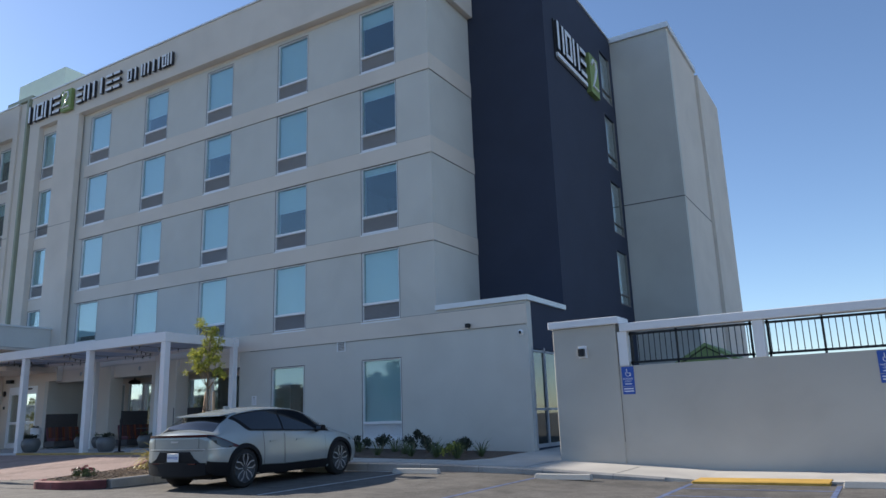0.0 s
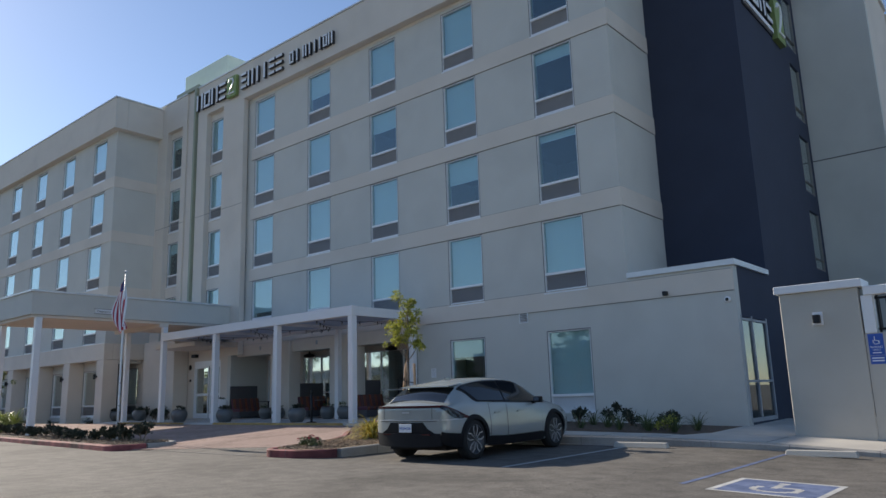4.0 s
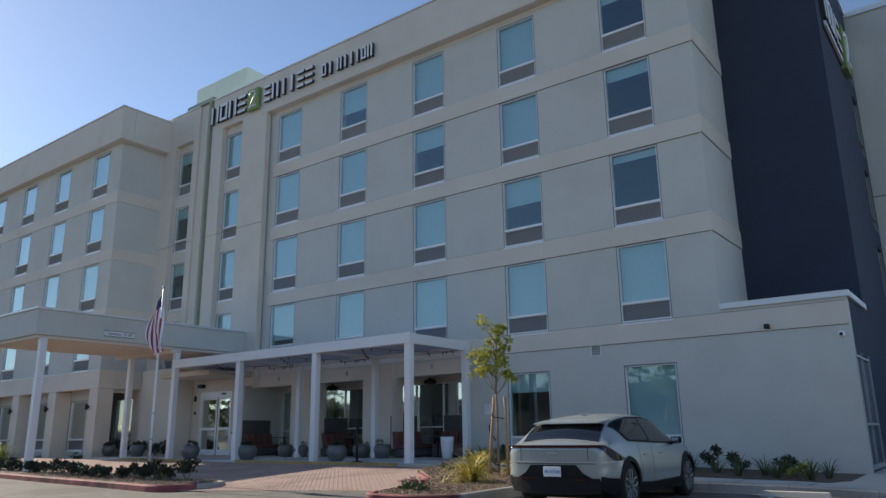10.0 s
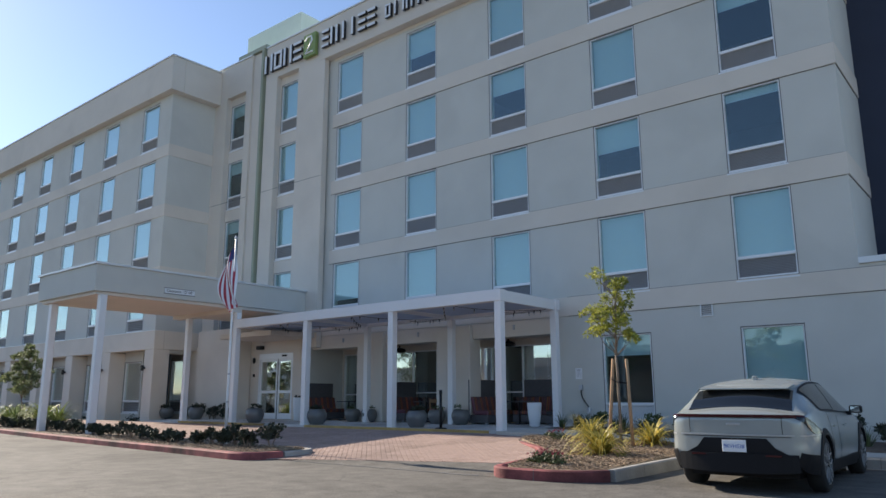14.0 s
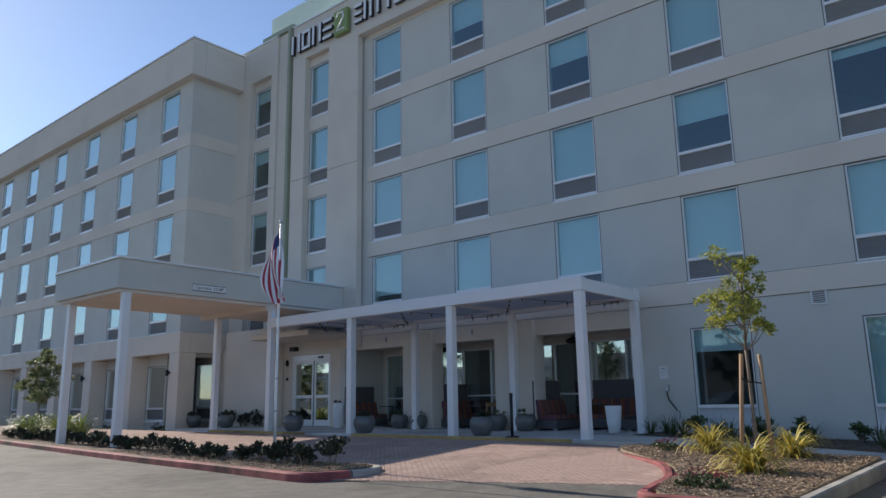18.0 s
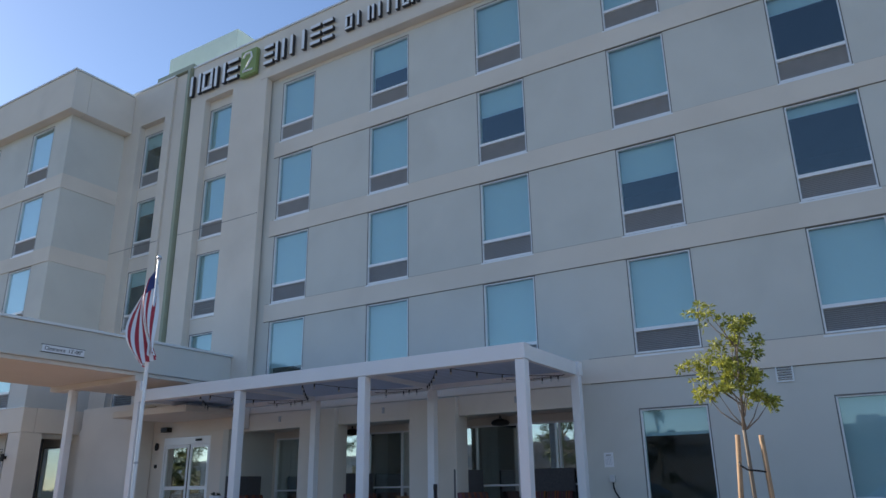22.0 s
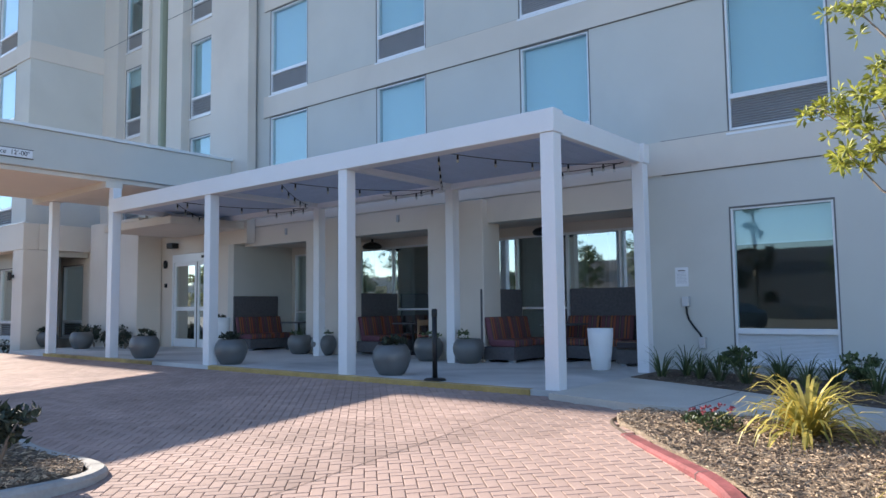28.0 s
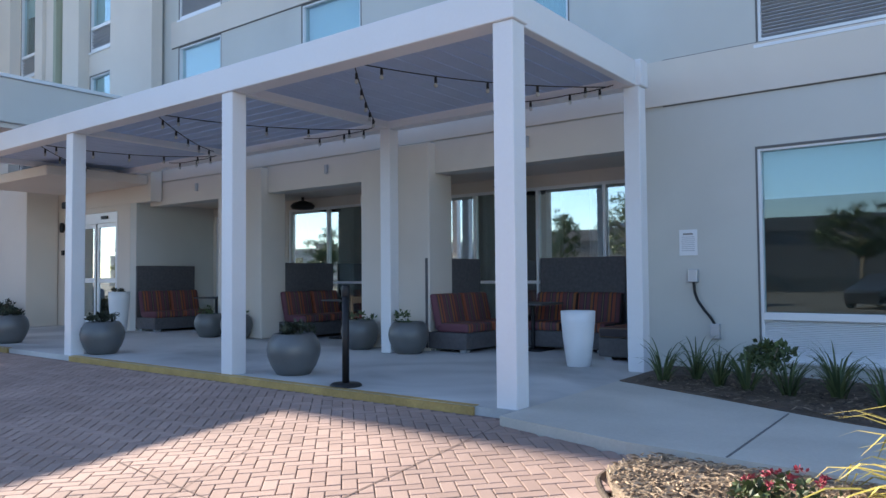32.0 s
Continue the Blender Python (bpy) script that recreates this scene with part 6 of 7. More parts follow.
for _ in range(9000):
    x = -20.9 - 9.0 * cr.random() ** 1.6
    y = cr.uniform(8.3, 10.8)
    if not inside(x, y, ISLW):
        continue
    L, w, a = cr.uniform(0.010, 0.04), cr.uniform(0.002, 0.007), cr.uniform(0, 6.28)
    d, s = Vector((math.cos(a), math.sin(a), cr.uniform(-0.25, 0.25))) * L, Vector((-math.sin(a), math.cos(a), cr.uniform(-0.3, 0.3))) * w
    p = Vector((x, y, 0.15 + cr.uniform(0.006, 0.03)))
    k = len(vs)
    vs += [p - d - s, p + d - s, p + d + s, p - d + s, p + Vector((0, 0, 0.01))]
    fs += [(k, k + 1, k + 4), (k + 1, k + 2, k + 4), (k + 2, k + 3, k + 4), (k + 3, k, k + 4)]
tagged(raw("wood_chips", vs, fs, BARK), "scattered pale and brown wood chips", "mulch", kind="stuff")
vs, fs = [], []
for _ in range(9000):
    x, y = cr.uniform(-19.4, -9.8), cr.uniform(16.1, 18.6)
    if x < -17.3 and y < 17.15 - (x + 19.6) * 0.48 + 0.05:
        continue
    L, w, a = cr.uniform(0.012, 0.05), cr.uniform(0.004, 0.012), cr.uniform(0, 6.28)
    d, s = Vector((math.cos(a), math.sin(a), cr.uniform(-0.25, 0.25))) * L, Vector((-math.sin(a), math.cos(a), 0)) * w
    p = Vector((x, y, walk_z(x, y) + 0.012 + cr.uniform(0.005, 0.025)))
    k = len(vs)
    vs += [p - d - s, p + d - s, p + d + s, p - d + s]
    fs.append((k, k + 1, k + 2, k + 3))
tagged(raw("bark_mulch", vs, fs, shader("dark_chip", (0.10, 0.068, 0.048), 0.95, rand=0.5, island=True, tint=(0.24, 0.18, 0.13))), "dark bark mulch in the wall bed", "mulch", kind="stuff")

# ---- far surroundings ----
def parked_car(x, y, rz, paint, label, van=False):
    t = thing("parked_car" if not van else "parked_van", label, "car" if not van else "van", x, y, 0, rz)
    sec = [(-2.2, 0.75, 0.95, 0.72), (-2.1, 0.82, 0.98, 0.78), (-1.5, 0.85, 1.15, 0.62), (-0.9, 0.86, 1.42, 0.56), (0.2, 0.86, 1.44, 0.56), (0.9, 0.86, 1.1, 0.64), (1.3, 0.85, 0.95, 0.72), (2.1, 0.78, 0.78, 0.68), (2.25, 0.66, 0.66, 0.6)]
    if van:
        sec = [(-2.4, 0.92, 2.0, 0.8), (-2.3, 0.95, 2.1, 0.84), (0.6, 0.95, 2.1, 0.84), (1.3, 0.95, 1.5, 0.8), (2.2, 0.9, 1.1, 0.78), (2.4, 0.8, 0.9, 0.7)]
    bm = bmesh.new()
    rings = []
    for yy, w, top, wt in sec:
        rings.append([bm.verts.new(p) for p in ((w - 0.05, yy, 0.22), (w, yy, 0.55), (w - 0.02, yy, min(0.88, top - 0.03)), (wt, yy, top), (-wt, yy, top), (-w + 0.02, yy, min(0.88, top - 0.03)), (-w, yy, 0.55), (-w + 0.05, yy, 0.22))])
    for a, b in zip(rings, rings[1:]):
        for i in range(8):
            bm.faces.new((a[i], a[(i + 1) % 8], b[(i + 1) % 8], b[i]))
    bm.faces.new(rings[0])
    bm.faces.new(rings[-1][::-1])
    part("body", bm, paint, t)
    for s in (1, -1):
        for a in (-1.35, 1.35):
            wh = lathe([(0.2, 0), (0.31, 0), (0.33, 0.05), (0.33, 0.15), (0.31, 0.2), (0.2, 0.2)], 20)
            bmesh.ops.transform(wh, matrix=Matrix.Translation((s * 0.70, a, 0.33)) @ Matrix.Rotation(s * math.pi / 2, 4, "Y"), verts=wh.verts[:])
            w = part("wheel", wh, TYRE, t)
            hub = lathe([(0.19, 0.2), (0.19, 0.205), (0.05, 0.21)], 14)
            bmesh.ops.transform(hub, matrix=Matrix.Translation((s * 0.70, a, 0.33)) @ Matrix.Rotation(s * math.pi / 2, 4, "Y"), verts=hub.verts[:])
            part("rim", hub, RIM, w)
        zt, wt = (1.85, 0.90) if van else (1.36, 0.645)
        gl = bmesh.new()
        y0, y1 = (-2.0, 1.0) if van else (-1.2, 0.6)
        gl.faces.new([gl.verts.new((s * a, b, c)) for a, b, c in ((0.875 if not van else 0.955, y0 - 0.1, 0.93), (0.875 if not van else 0.955, y1 + 0.3, 0.93), (wt, y1 - 0.3, zt), (wt, y0 + 0.35, zt))])
        part("side_window", gl, CARGLASS, t)
    return t


MIRROR = shader("mirror_glass", (0.82, 0.84, 0.84), 0.04, 1.0, var=0.0, bump=0)
GRAYPAINT = shader("gray_paint", (0.06, 0.062, 0.068), 0.3, 0.2, var=0.02)
DARKPAINT = shader("dark_blue_paint", (0.05, 0.058, 0.085), 0.25, 0.3, var=0.0, bump=0)
WHITEPAINT = shader("white_car_paint", (0.75, 0.76, 0.77), 0.3, 0.1, var=0.0, bump=0)
parked_car(-53.0, 10.5, 0, DARKPAINT, "dark blue saloon parked beyond the drive")
parked_car(-85.0, 21.6, 80, WHITEPAINT, "white van parked beyond the drive", True)
parked_car(-14.0, -7.5, 20, DARKPAINT, "dark blue saloon parked across the car park")
parked_car(-20.0, -8.0, 15, GRAYPAINT, "dark gray saloon parked across the car park")
parked_car(-27.0, -8.0, 15, GRAYPAINT, "dark gray saloon parked across the car park")


def low_building(x0, x1, y0, y1, h, label, n, wall=SAND, edge=0.35):
    t = thing("warehouse", label, "building", (x0 + x1) / 2, (y0 + y1) / 2, 0)
    w, d = (x1 - x0) / 2, (y1 - y0) / 2
    part("wall", boxes((-w, w, -d, d, 0, h)), wall, t)
    part("roof_edge", boxes((-w - 0.1, w + 0.1, -d - 0.1, d + 0.1, h, h + edge)), wall, t)
    part("base_band", boxes((-w - 0.04, w + 0.04, -d - 0.04, d + 0.04, 0, 1.1)), GRILLE, t)
    for k in range(n):
        x = -w + 2 * w * (k + 0.5) / n
        for yy in (-d, d):
            win = part("window", boxes((x - 1.1, x + 1.1, yy - 0.06, yy + 0.06, 1.2, h - 1.0)), CARGLASS, t, "dark window")
    for k in range(max(2, n // 3)):
        x = -w + 2 * w * (k + 0.35) / max(2, n // 3)
        part("roof_unit", bevelled(boxes((x - 1.0, x + 1.0, -1.0, 1.0, h + edge, h + edge + 1.15)), 0.05, 1), SLAT, t, "rooftop air handling unit")
        part("roof_duct", tube(bmesh.new(), [(x + 1.0, 0, h + edge + 0.55), (x + 1.8, 0, h + edge + 0.95), (x + 2.2, 0, h + edge + 0.55), (x + 2.2, 0, h + edge + 0.01)], 0.3, 10), SLAT, t, "bent roof duct")
    return t


low_building(-150, -70, -58, -44, 5.5, "long pale warehouse beyond the car park", 14)
low_building(42, 56, -12, 60, 6.0, "pale building beyond the pool yard", 3)
low_building(-62, 6, -52, -38, 5.0, "long low dark-walled building across the car park", 0, DARKWALL, 1.2)
low_building(-150, -118, 2, 27.5, 3.4, "low pale building in the distance", 8)


def big_tree(x, y, h, r, seed, conifer=False):
    q = random.Random(seed)
    t = thing("tree", "dark green mature tree across the car park" if not conifer else "dark tapering conifer across the car park", "tree", x, y, 0, group="distant trees")
    bm = bmesh.new()
    tube(bm, [(0, 0, -0.1), (0.1, 0, h * 0.4), (0, 0, h * (0.92 if conifer else 0.7))], [0.22, 0.16, 0.05], 8)
    vs, fs = [], []
    for k in range(26):
        u = q.random()
        if conifer:
            z = h * (0.15 + 0.82 * u)
            out = r * (1.05 - u) * q.uniform(0.5, 1)
        else:
            z = h * (0.42 + 0.52 * u)
            out = r * math.sin(math.pi * (0.15 + 0.8 * u)) * q.uniform(0.3, 1)
        a = q.uniform(0, 6.28)
        c = Vector((math.cos(a) * out, math.sin(a) * out, z))
        tube(bm, [(0, 0, z * 0.75), tuple(c)], [0.06, 0.015], 5)
        rad = r * (0.26 if conifer else 0.42)
        v2, f2 = leafy(q, 90, rad, rad, rad * 0.7, 0, 0.30, 5)
        k0 = len(vs)
        vs += [v + c for v in v2]
        fs += [tuple(i + k0 for i in f) for f in f2]
    part("trunk", bm, TRUNK, t)
    raw("crown", vs, fs, LEAFDARK if conifer else LEAFMID, t)


for k, (x, y, h, r, c) in enumerate(((-44, -34, 9, 3.2, False), (-36, -35, 11, 2.0, True), (-33.5, -36, 12, 2.1, True), (-24, -34, 7, 3, False), (-8, -36, 5.5, 2.4, False), (10, -34, 9, 3.2, False), (-70, -20, 4.5, 2, False), (-60, -33, 5, 2.4, False), (4, -35, 6, 2.2, True), (-78, -36, 10, 3.4, False), (-88, -38, 8, 3.0, False), (-100, -36, 11, 3.6, False), (-118, -38, 9, 3.2, False), (-52, -36, 8, 2.6, False), (28, 6, 8, 3.0, False), (31, 20, 9, 3.2, False), (27, 33, 8, 3.0, False), (33, 46, 10, 2.0, True))):
    big_tree(x, y, h, r, 40 + k, c)
fence = thing("far_fence", "long pale fence at the edge of the car park", "fence", -85, 25, 0)
for k in range(30):
    part("post", boxes((-0.05, 0.05, -30 + 2 * k, -29.9 + 2 * k, 0, 1.8)), SLAT, fence)
part("rail", boxes((-0.03, 0.03, -30, 30, 1.7, 1.78)), SLAT, fence)
part("panel", boxes((-0.02, 0.02, -30, 30, 0.1, 1.65)), SAND, fence)
lp = thing("street_lamp", "tall dark car park lamp", "street lamp", -110, 28.9, -0.6)
part("pole", lathe([(0.1, 0), (0.07, 7.5)], 12), BLACK, lp)
part("head", boxes((-0.15, 0.7, -0.12, 0.12, 7.5, 7.6)), BLACK, lp)
gp = thing("pool_cabana", "lime green gabled pool cabana behind the railing", "cabana", -4.65, 24.0, -0.1)
cb = bmesh.new()
pr = [(-1.05, 2.52), (0, 3.12), (1.05, 2.52), (1.05, 2.42), (0, 3.02), (-1.05, 2.42)]
f0, f1 = [cb.verts.new((x, -1.5, z)) for x, z in pr], [cb.verts.new((x, 1.5, z)) for x, z in pr]
cb.faces.new(f0)
cb.faces.new(f1[::-1])
for i in range(6):
    cb.faces.new((f0[i], f0[(i + 1) % 6], f1[(i + 1) % 6], f1[i]))
part("roof", cb, GREEN, gp)
gb = bmesh.new()
gb.faces.new([gb.verts.new((x, -1.44, z)) for x, z in ((-0.95, 2.42), (0.95, 2.42), (0, 2.98))])
part("gable", gb, GREEN, gp)
for x in (-0.92, 0.92):
    for y in (-1.35, 1.35):
        part("post", boxes((x - 0.05, x + 0.05, y - 0.05, y + 0.05, 0, 2.5)), BLACK, gp)
lp2 = thing("street_lamp", "tall dark lamp beyond the pool yard", "street lamp", 3.6, 36, 0)
part("pole", lathe([(0.1, 0), (0.07, 6.2)], 12), BLACK, lp2)
part("head", boxes((-0.6, 0.1, -0.12, 0.12, 6.2, 6.3)), BLACK, lp2)


# ---- brick paving, laid in herringbone ----
PB, PL, GAP = 0.10, 0.20, 0.0075


br = random.Random(21)
near_across = bpy.data.meshes.new("brick_across")
near_along = bpy.data.meshes.new("brick_along")


def brick_shape(w, d):
    e, h = 0.005, 0.012
    vs = [(-w, -d, -h), (w, -d, -h), (w, d, -h), (-w, d, -h), (-w, -d, 0), (w, -d, 0), (w, d, 0), (-w, d, 0), (-w + e, -d + e, 0.0025), (w - e, -d + e, 0.0025), (w - e, d - e, 0.0025), (-w + e, d - e, 0.0025)]
    fs = [(8, 9, 10, 11)]
    for i in range(4):
        j = (i + 1) % 4
        fs += [(i, j, 4 + j, 4 + i), (4 + i, 4 + j, 8 + j, 8 + i)]
    return vs, fs


HX, HY = (PL - GAP) / 2, (PB - GAP) / 2
DIAG = math.sqrt(0.5)
SHAPES = {}
for nm, me, w, d in (("a", near_across, HX, HY), ("b", near_along, HY, HX)):
    vs, fs = brick_shape(w, d)
    vs = [((a - b) * DIAG, (a + b) * DIAG, c) for a, b, c in vs]
    me.from_pydata(vs, [], fs)
    me.materials.append(BRICK_ONE)
    SHAPES[nm] = (np.array(vs), fs)
driveway = bpy.data.objects["driveway"]
slope = math.atan(0.25 / 6.6)
verts, faces, near = [], [], 0
cells = []
for j in range(int(44 / PB)):
    for i in range(int(44 / PB)):
        k = (i + j) % 4
        u, v = -34.0 + i * PB, 16.5 + j * PB
        if k == 0:
            u, v, nm = u + PB, v + PB / 2, "a"
        elif k == 2:
            u, v, nm = u + PB / 2, v + PB, "b"
        else:
            continue
        x, y = (u - v) * DIAG, (u + v) * DIAG
        if -60 < x < -14 and 8.4 < y < 15.2:
            cells.append((nm, x, y))
FX, FYS = zip(*FRONT)
for nm, x, y in cells:
    edge = y - np.interp(x, FX, FYS)
    yy = y + 0.12 if edge < 0.1 else y
    if x < -42 or not (inside(x, yy, DRIVE) or inside(x - 0.1, yy, DRIVE)) or y > 14.93:
        continue
    if inside(x, y, ISLW) or inside(x, y, ISLE):
        continue
    z = drive_z(x, y) + br.uniform(-0.0012, 0.0012)
    if near < 300 and -19.3 < x < -17.0 and 10.3 < y < 13.2:
        o = new("brick", near_across if nm == "a" else near_along)
        o.parent = driveway
        o.matrix_basis = pose(x, y, z, math.degrees(slope), br.uniform(-0.5, 0.5), br.uniform(-0.5, 0.5))
        near += 1
        continue
    v, f = SHAPES[nm]
    k = len(verts)
    q = v + np.array([x, y, z])
    q[:, 2] += v[:, 1] * math.tan(slope)
    if edge < 0.13:
        q[:, 1] = np.maximum(q[:, 1], np.interp(q[:, 0], FX, FYS))
    verts += q.tolist()
    faces += [tuple(a + k for a in g) for g in f]
tagged(raw("paving", verts, faces, BRICK), "salmon-red herringbone brick paving of the drive", "paving", kind="stuff")
for k, (xa, ya, xb, yb, wd) in enumerate(((-19.62, 14.85, -19.22, 9.4, 0.006), (-21.46, 12.52, -20.1, 12.38, 0.004), (-20.9, 13.3, -19.9, 11.2, 0.003))):
    bm = bmesh.new()
    ja, jb = Vector((xa, ya)), Vector((xb, yb))
    side = (jb - ja).orthogonal().normalized() * wd
    vv = []
    for i in range(9):
        p = ja.lerp(jb, i / 8)
        vv.append([bm.verts.new((q.x, q.y, drive_z(q.x, q.y) + 0.0065)) for q in (p - side, p + side)])
    for a, b in zip(vv, vv[1:]):
        bm.faces.new((a[0], a[1], b[1], b[0]))
    structure("driveway_joint_%d" % (k + 1), bm, GROUT, "thin dark saw-cut line across the paving", "driveway")


# ---- car ----
STATIONS = [
    # y, bottom z, widest z, half width, belt z, belt half width, top z, top half width
    (-2.34, 0.42, 0.64, 0.78, 0.90, 0.80, 1.03, 0.74),
    (-2.28, 0.33, 0.67, 0.86, 0.99, 0.85, 1.075, 0.76),
    (-2.14, 0.28, 0.70, 0.905, 1.02, 0.865, 1.10, 0.72),
    (-1.95, 0.26, 0.72, 0.94, 1.04, 0.875, 1.245, 0.69),
    (-1.62, 0.25, 0.73, 0.955, 1.05, 0.88, 1.425, 0.665),
    (-1.00, 0.23, 0.70, 0.945, 1.03, 0.885, 1.512, 0.64),
    (-0.40, 0.21, 0.67, 0.925, 1.01, 0.89, 1.535, 0.62),
    (0.10, 0.21, 0.67, 0.925, 0.99, 0.89, 1.525, 0.605),
    (0.60, 0.21, 0.68, 0.93, 0.98, 0.89, 1.44, 0.605),
    (1.10, 0.21, 0.70, 0.945, 0.97, 0.89, 1.20, 0.66),
    (1.50, 0.23, 0.71, 0.955, 0.95, 0.88, 1.045, 0.74),
    (1.90, 0.25, 0.69, 0.935, 0.89, 0.84, 0.955, 0.70),
    (2.20, 0.28, 0.60, 0.85, 0.78, 0.78, 0.86, 0.60),
    (2.34, 0.36, 0.55, 0.70, 0.66, 0.66, 0.74, 0.50),
]


def cat(p0, p1, p2, p3, t):
    return 0.5 * (2 * p1 + (p2 - p0) * t + (2 * p0 - 5 * p1 + 4 * p2 - p3) * t * t + (3 * p1 - p0 - 3 * p2 + p3) * t ** 3)


def station(y):
    S = STATIONS
    y = min(max(y, S[0][0]), S[-1][0])
    for i in range(len(S) - 1):
        if S[i][0] <= y <= S[i + 1][0]:
            break
    t = (y - S[i][0]) / (S[i + 1][0] - S[i][0])
    q = [S[min(max(i + k, 0), len(S) - 1)] for k in (-1, 0, 1, 2)]
    return [cat(q[0][c], q[1][c], q[2][c], q[3][c], t) for c in range(1, 8)]


def skin(y, v):
    """A point of the right half of the body: v 0 at the sill, 1 at the widest line, 2 at the belt, 3 at the roof's edge, 4 at the middle of the roof."""
    zb, zm, wm, zl, wl, zt, wt = station(y)
    pts = [(wm - 0.06, zb), (wm, zm), (wl, zl), (wt, zt - 0.045), (0.0, zt + 0.012)]
    i = min(int(v), 3)
    t = v - i
    if i == 3:
        return Vector((wt * (1 - t), y, zt - 0.045 + 0.057 * math.sin(t * math.pi / 2)))
    q = [pts[min(max(i + k, 0), 3)] for k in (-1, 0, 1, 2)]
    lin = (pts[i][0] + (pts[i + 1][0] - pts[i][0]) * t, pts[i][1] + (pts[i + 1][1] - pts[i][1]) * t)
    if i == 0:
        return Vector((lin[0] + 0.03 * math.sin(math.pi * t), y, lin[1]))
    if i == 1:
        return Vector((cat(q[0][0], q[1][0], q[2][0], q[3][0], t) * 0.4 + lin[0] * 0.6, y, lin[1]))
    return Vector((lin[0] + 0.018 * math.sin(math.pi * t), y, lin[1]))


def patch(uv, side=1, lift=0.006, n=14, k=8):
    """A thin overlay on the body between two edge lines; uv(s) gives (y, v_low, v_high) for s in 0..1."""
    bm = bmesh.new()
    grid = []
    for i in range(n + 1):
        y, v0, v1 = uv(i / n)
        row = []
        for j in range(k + 1):
            v = v0 + (v1 - v0) * j / k
            p = skin(y, v)
            e = 0.02
            nn = (skin(y, min(v + e, 4)) - skin(y, max(v - e, 0))).cross(skin(y + e, v) - skin(y - e, v))
            if nn.length < 1e-6:
                nn = Vector((0, 0, 1))
            nn.normalize()
            if nn.x < -0.2 or (abs(nn.x) <= 0.2 and nn.z < 0):
                nn = -nn
            p = p + nn * lift
            row.append(bm.verts.new((p.x * side, p.y, p.z)))
        grid.append(row)
    for a, b in zip(grid, grid[1:]):
        for j in range(k):
            bm.faces.new((a[j], a[j + 1], b[j + 1], b[j]))
    return bm


def skin_at(y, z):
    """The skin's v for a height below the roof's edge."""
    a, b = 0.0, 3.0
    for _ in range(24):
        m = (a + b) / 2
        a, b = (m, b) if skin(y, m).z < z else (a, m)
    return (a + b) / 2


def by_height(f):
    """Turns (y, z_low, z_high) into the terms of patch()."""
    def uv(t):
        y, z0, z1 = f(t)
        return y, skin_at(y, z0), skin_at(y, z1)
    return uv


car = thing("car", "pale gray electric hatchback parked facing the hotel", "car", -12.0, 11.82, ground_z(-12.0, 11.8), 1.9)
AXLES = (-1.50, 1.50)
bm = bmesh.new()
ny, vs = 96, [4 * j / 30 for j in range(31)]
grid = {}
for i in range(ny + 1):
    y = -2.34 + 4.68 * i / ny
    for j, v in enumerate(vs):
        p = skin(y, v)
        for s in (1, -1):
            if s == -1 and j == 30:
                grid[i, j, s] = grid[i, j, 1]
            else:
                grid[i, j, s] = bm.verts.new((p.x * s, p.y, p.z))
for i in range(ny):
    for j in range(30):
        for s in (1, -1):
            q = [grid[i, j, s], grid[i + 1, j, s], grid[i + 1, j + 1, s], grid[i, j + 1, s]]
            c = sum((w.co for w in q), Vector()) / 4
            if j < 14 and any(math.hypot(c.y - a, c.z - 0.37) < 0.41 for a in AXLES):
                continue
            bm.faces.new(q)


def bow(x):
    """How far the tail stands out behind its corners."""
    return 0.075 * max(0.0, 1 - (x / 0.77) ** 2)


for j in range(30):
    q = list(dict.fromkeys([grid[ny, j, 1], grid[ny, j + 1, 1], grid[ny, j + 1, -1], grid[ny, j, -1]]))
    bm.faces.new(q)
COLS = 12
rear = {}
for j in range(31):
    a = grid[0, j, 1]
    for c in range(COLS + 1):
        if c == 0 or j == 30:
            rear[j, c] = a
        elif c == COLS:
            rear[j, c] = grid[0, j, -1]
        else:
            x = a.co.x * (1 - 2 * c / COLS)
            rear[j, c] = bm.verts.new((x, a.co.y - bow(x) + bow(a.co.x), a.co.z))
for j in range(30):
    for c in range(COLS):
        q = list(dict.fromkeys([rear[j, c], rear[j, c + 1], rear[j + 1, c + 1], rear[j + 1, c]]))
        if len(q) > 2:
            bm.faces.new(q)
part("body", bm, CARPAINT, car, "pale gray metallic paint", smooth=True)
part("underbody", boxes((-0.7, 0.7, -2.1, 2.1, 0.2, 0.5)), CARBLACK, car)
for sx in (-1, 1):
    for a in AXLES:
        part("wheel_well", boxes((sx * 0.725 - 0.175, sx * 0.725 + 0.175, a - 0.44, a + 0.44, 0.25, 0.80)), CARBLACK, car)
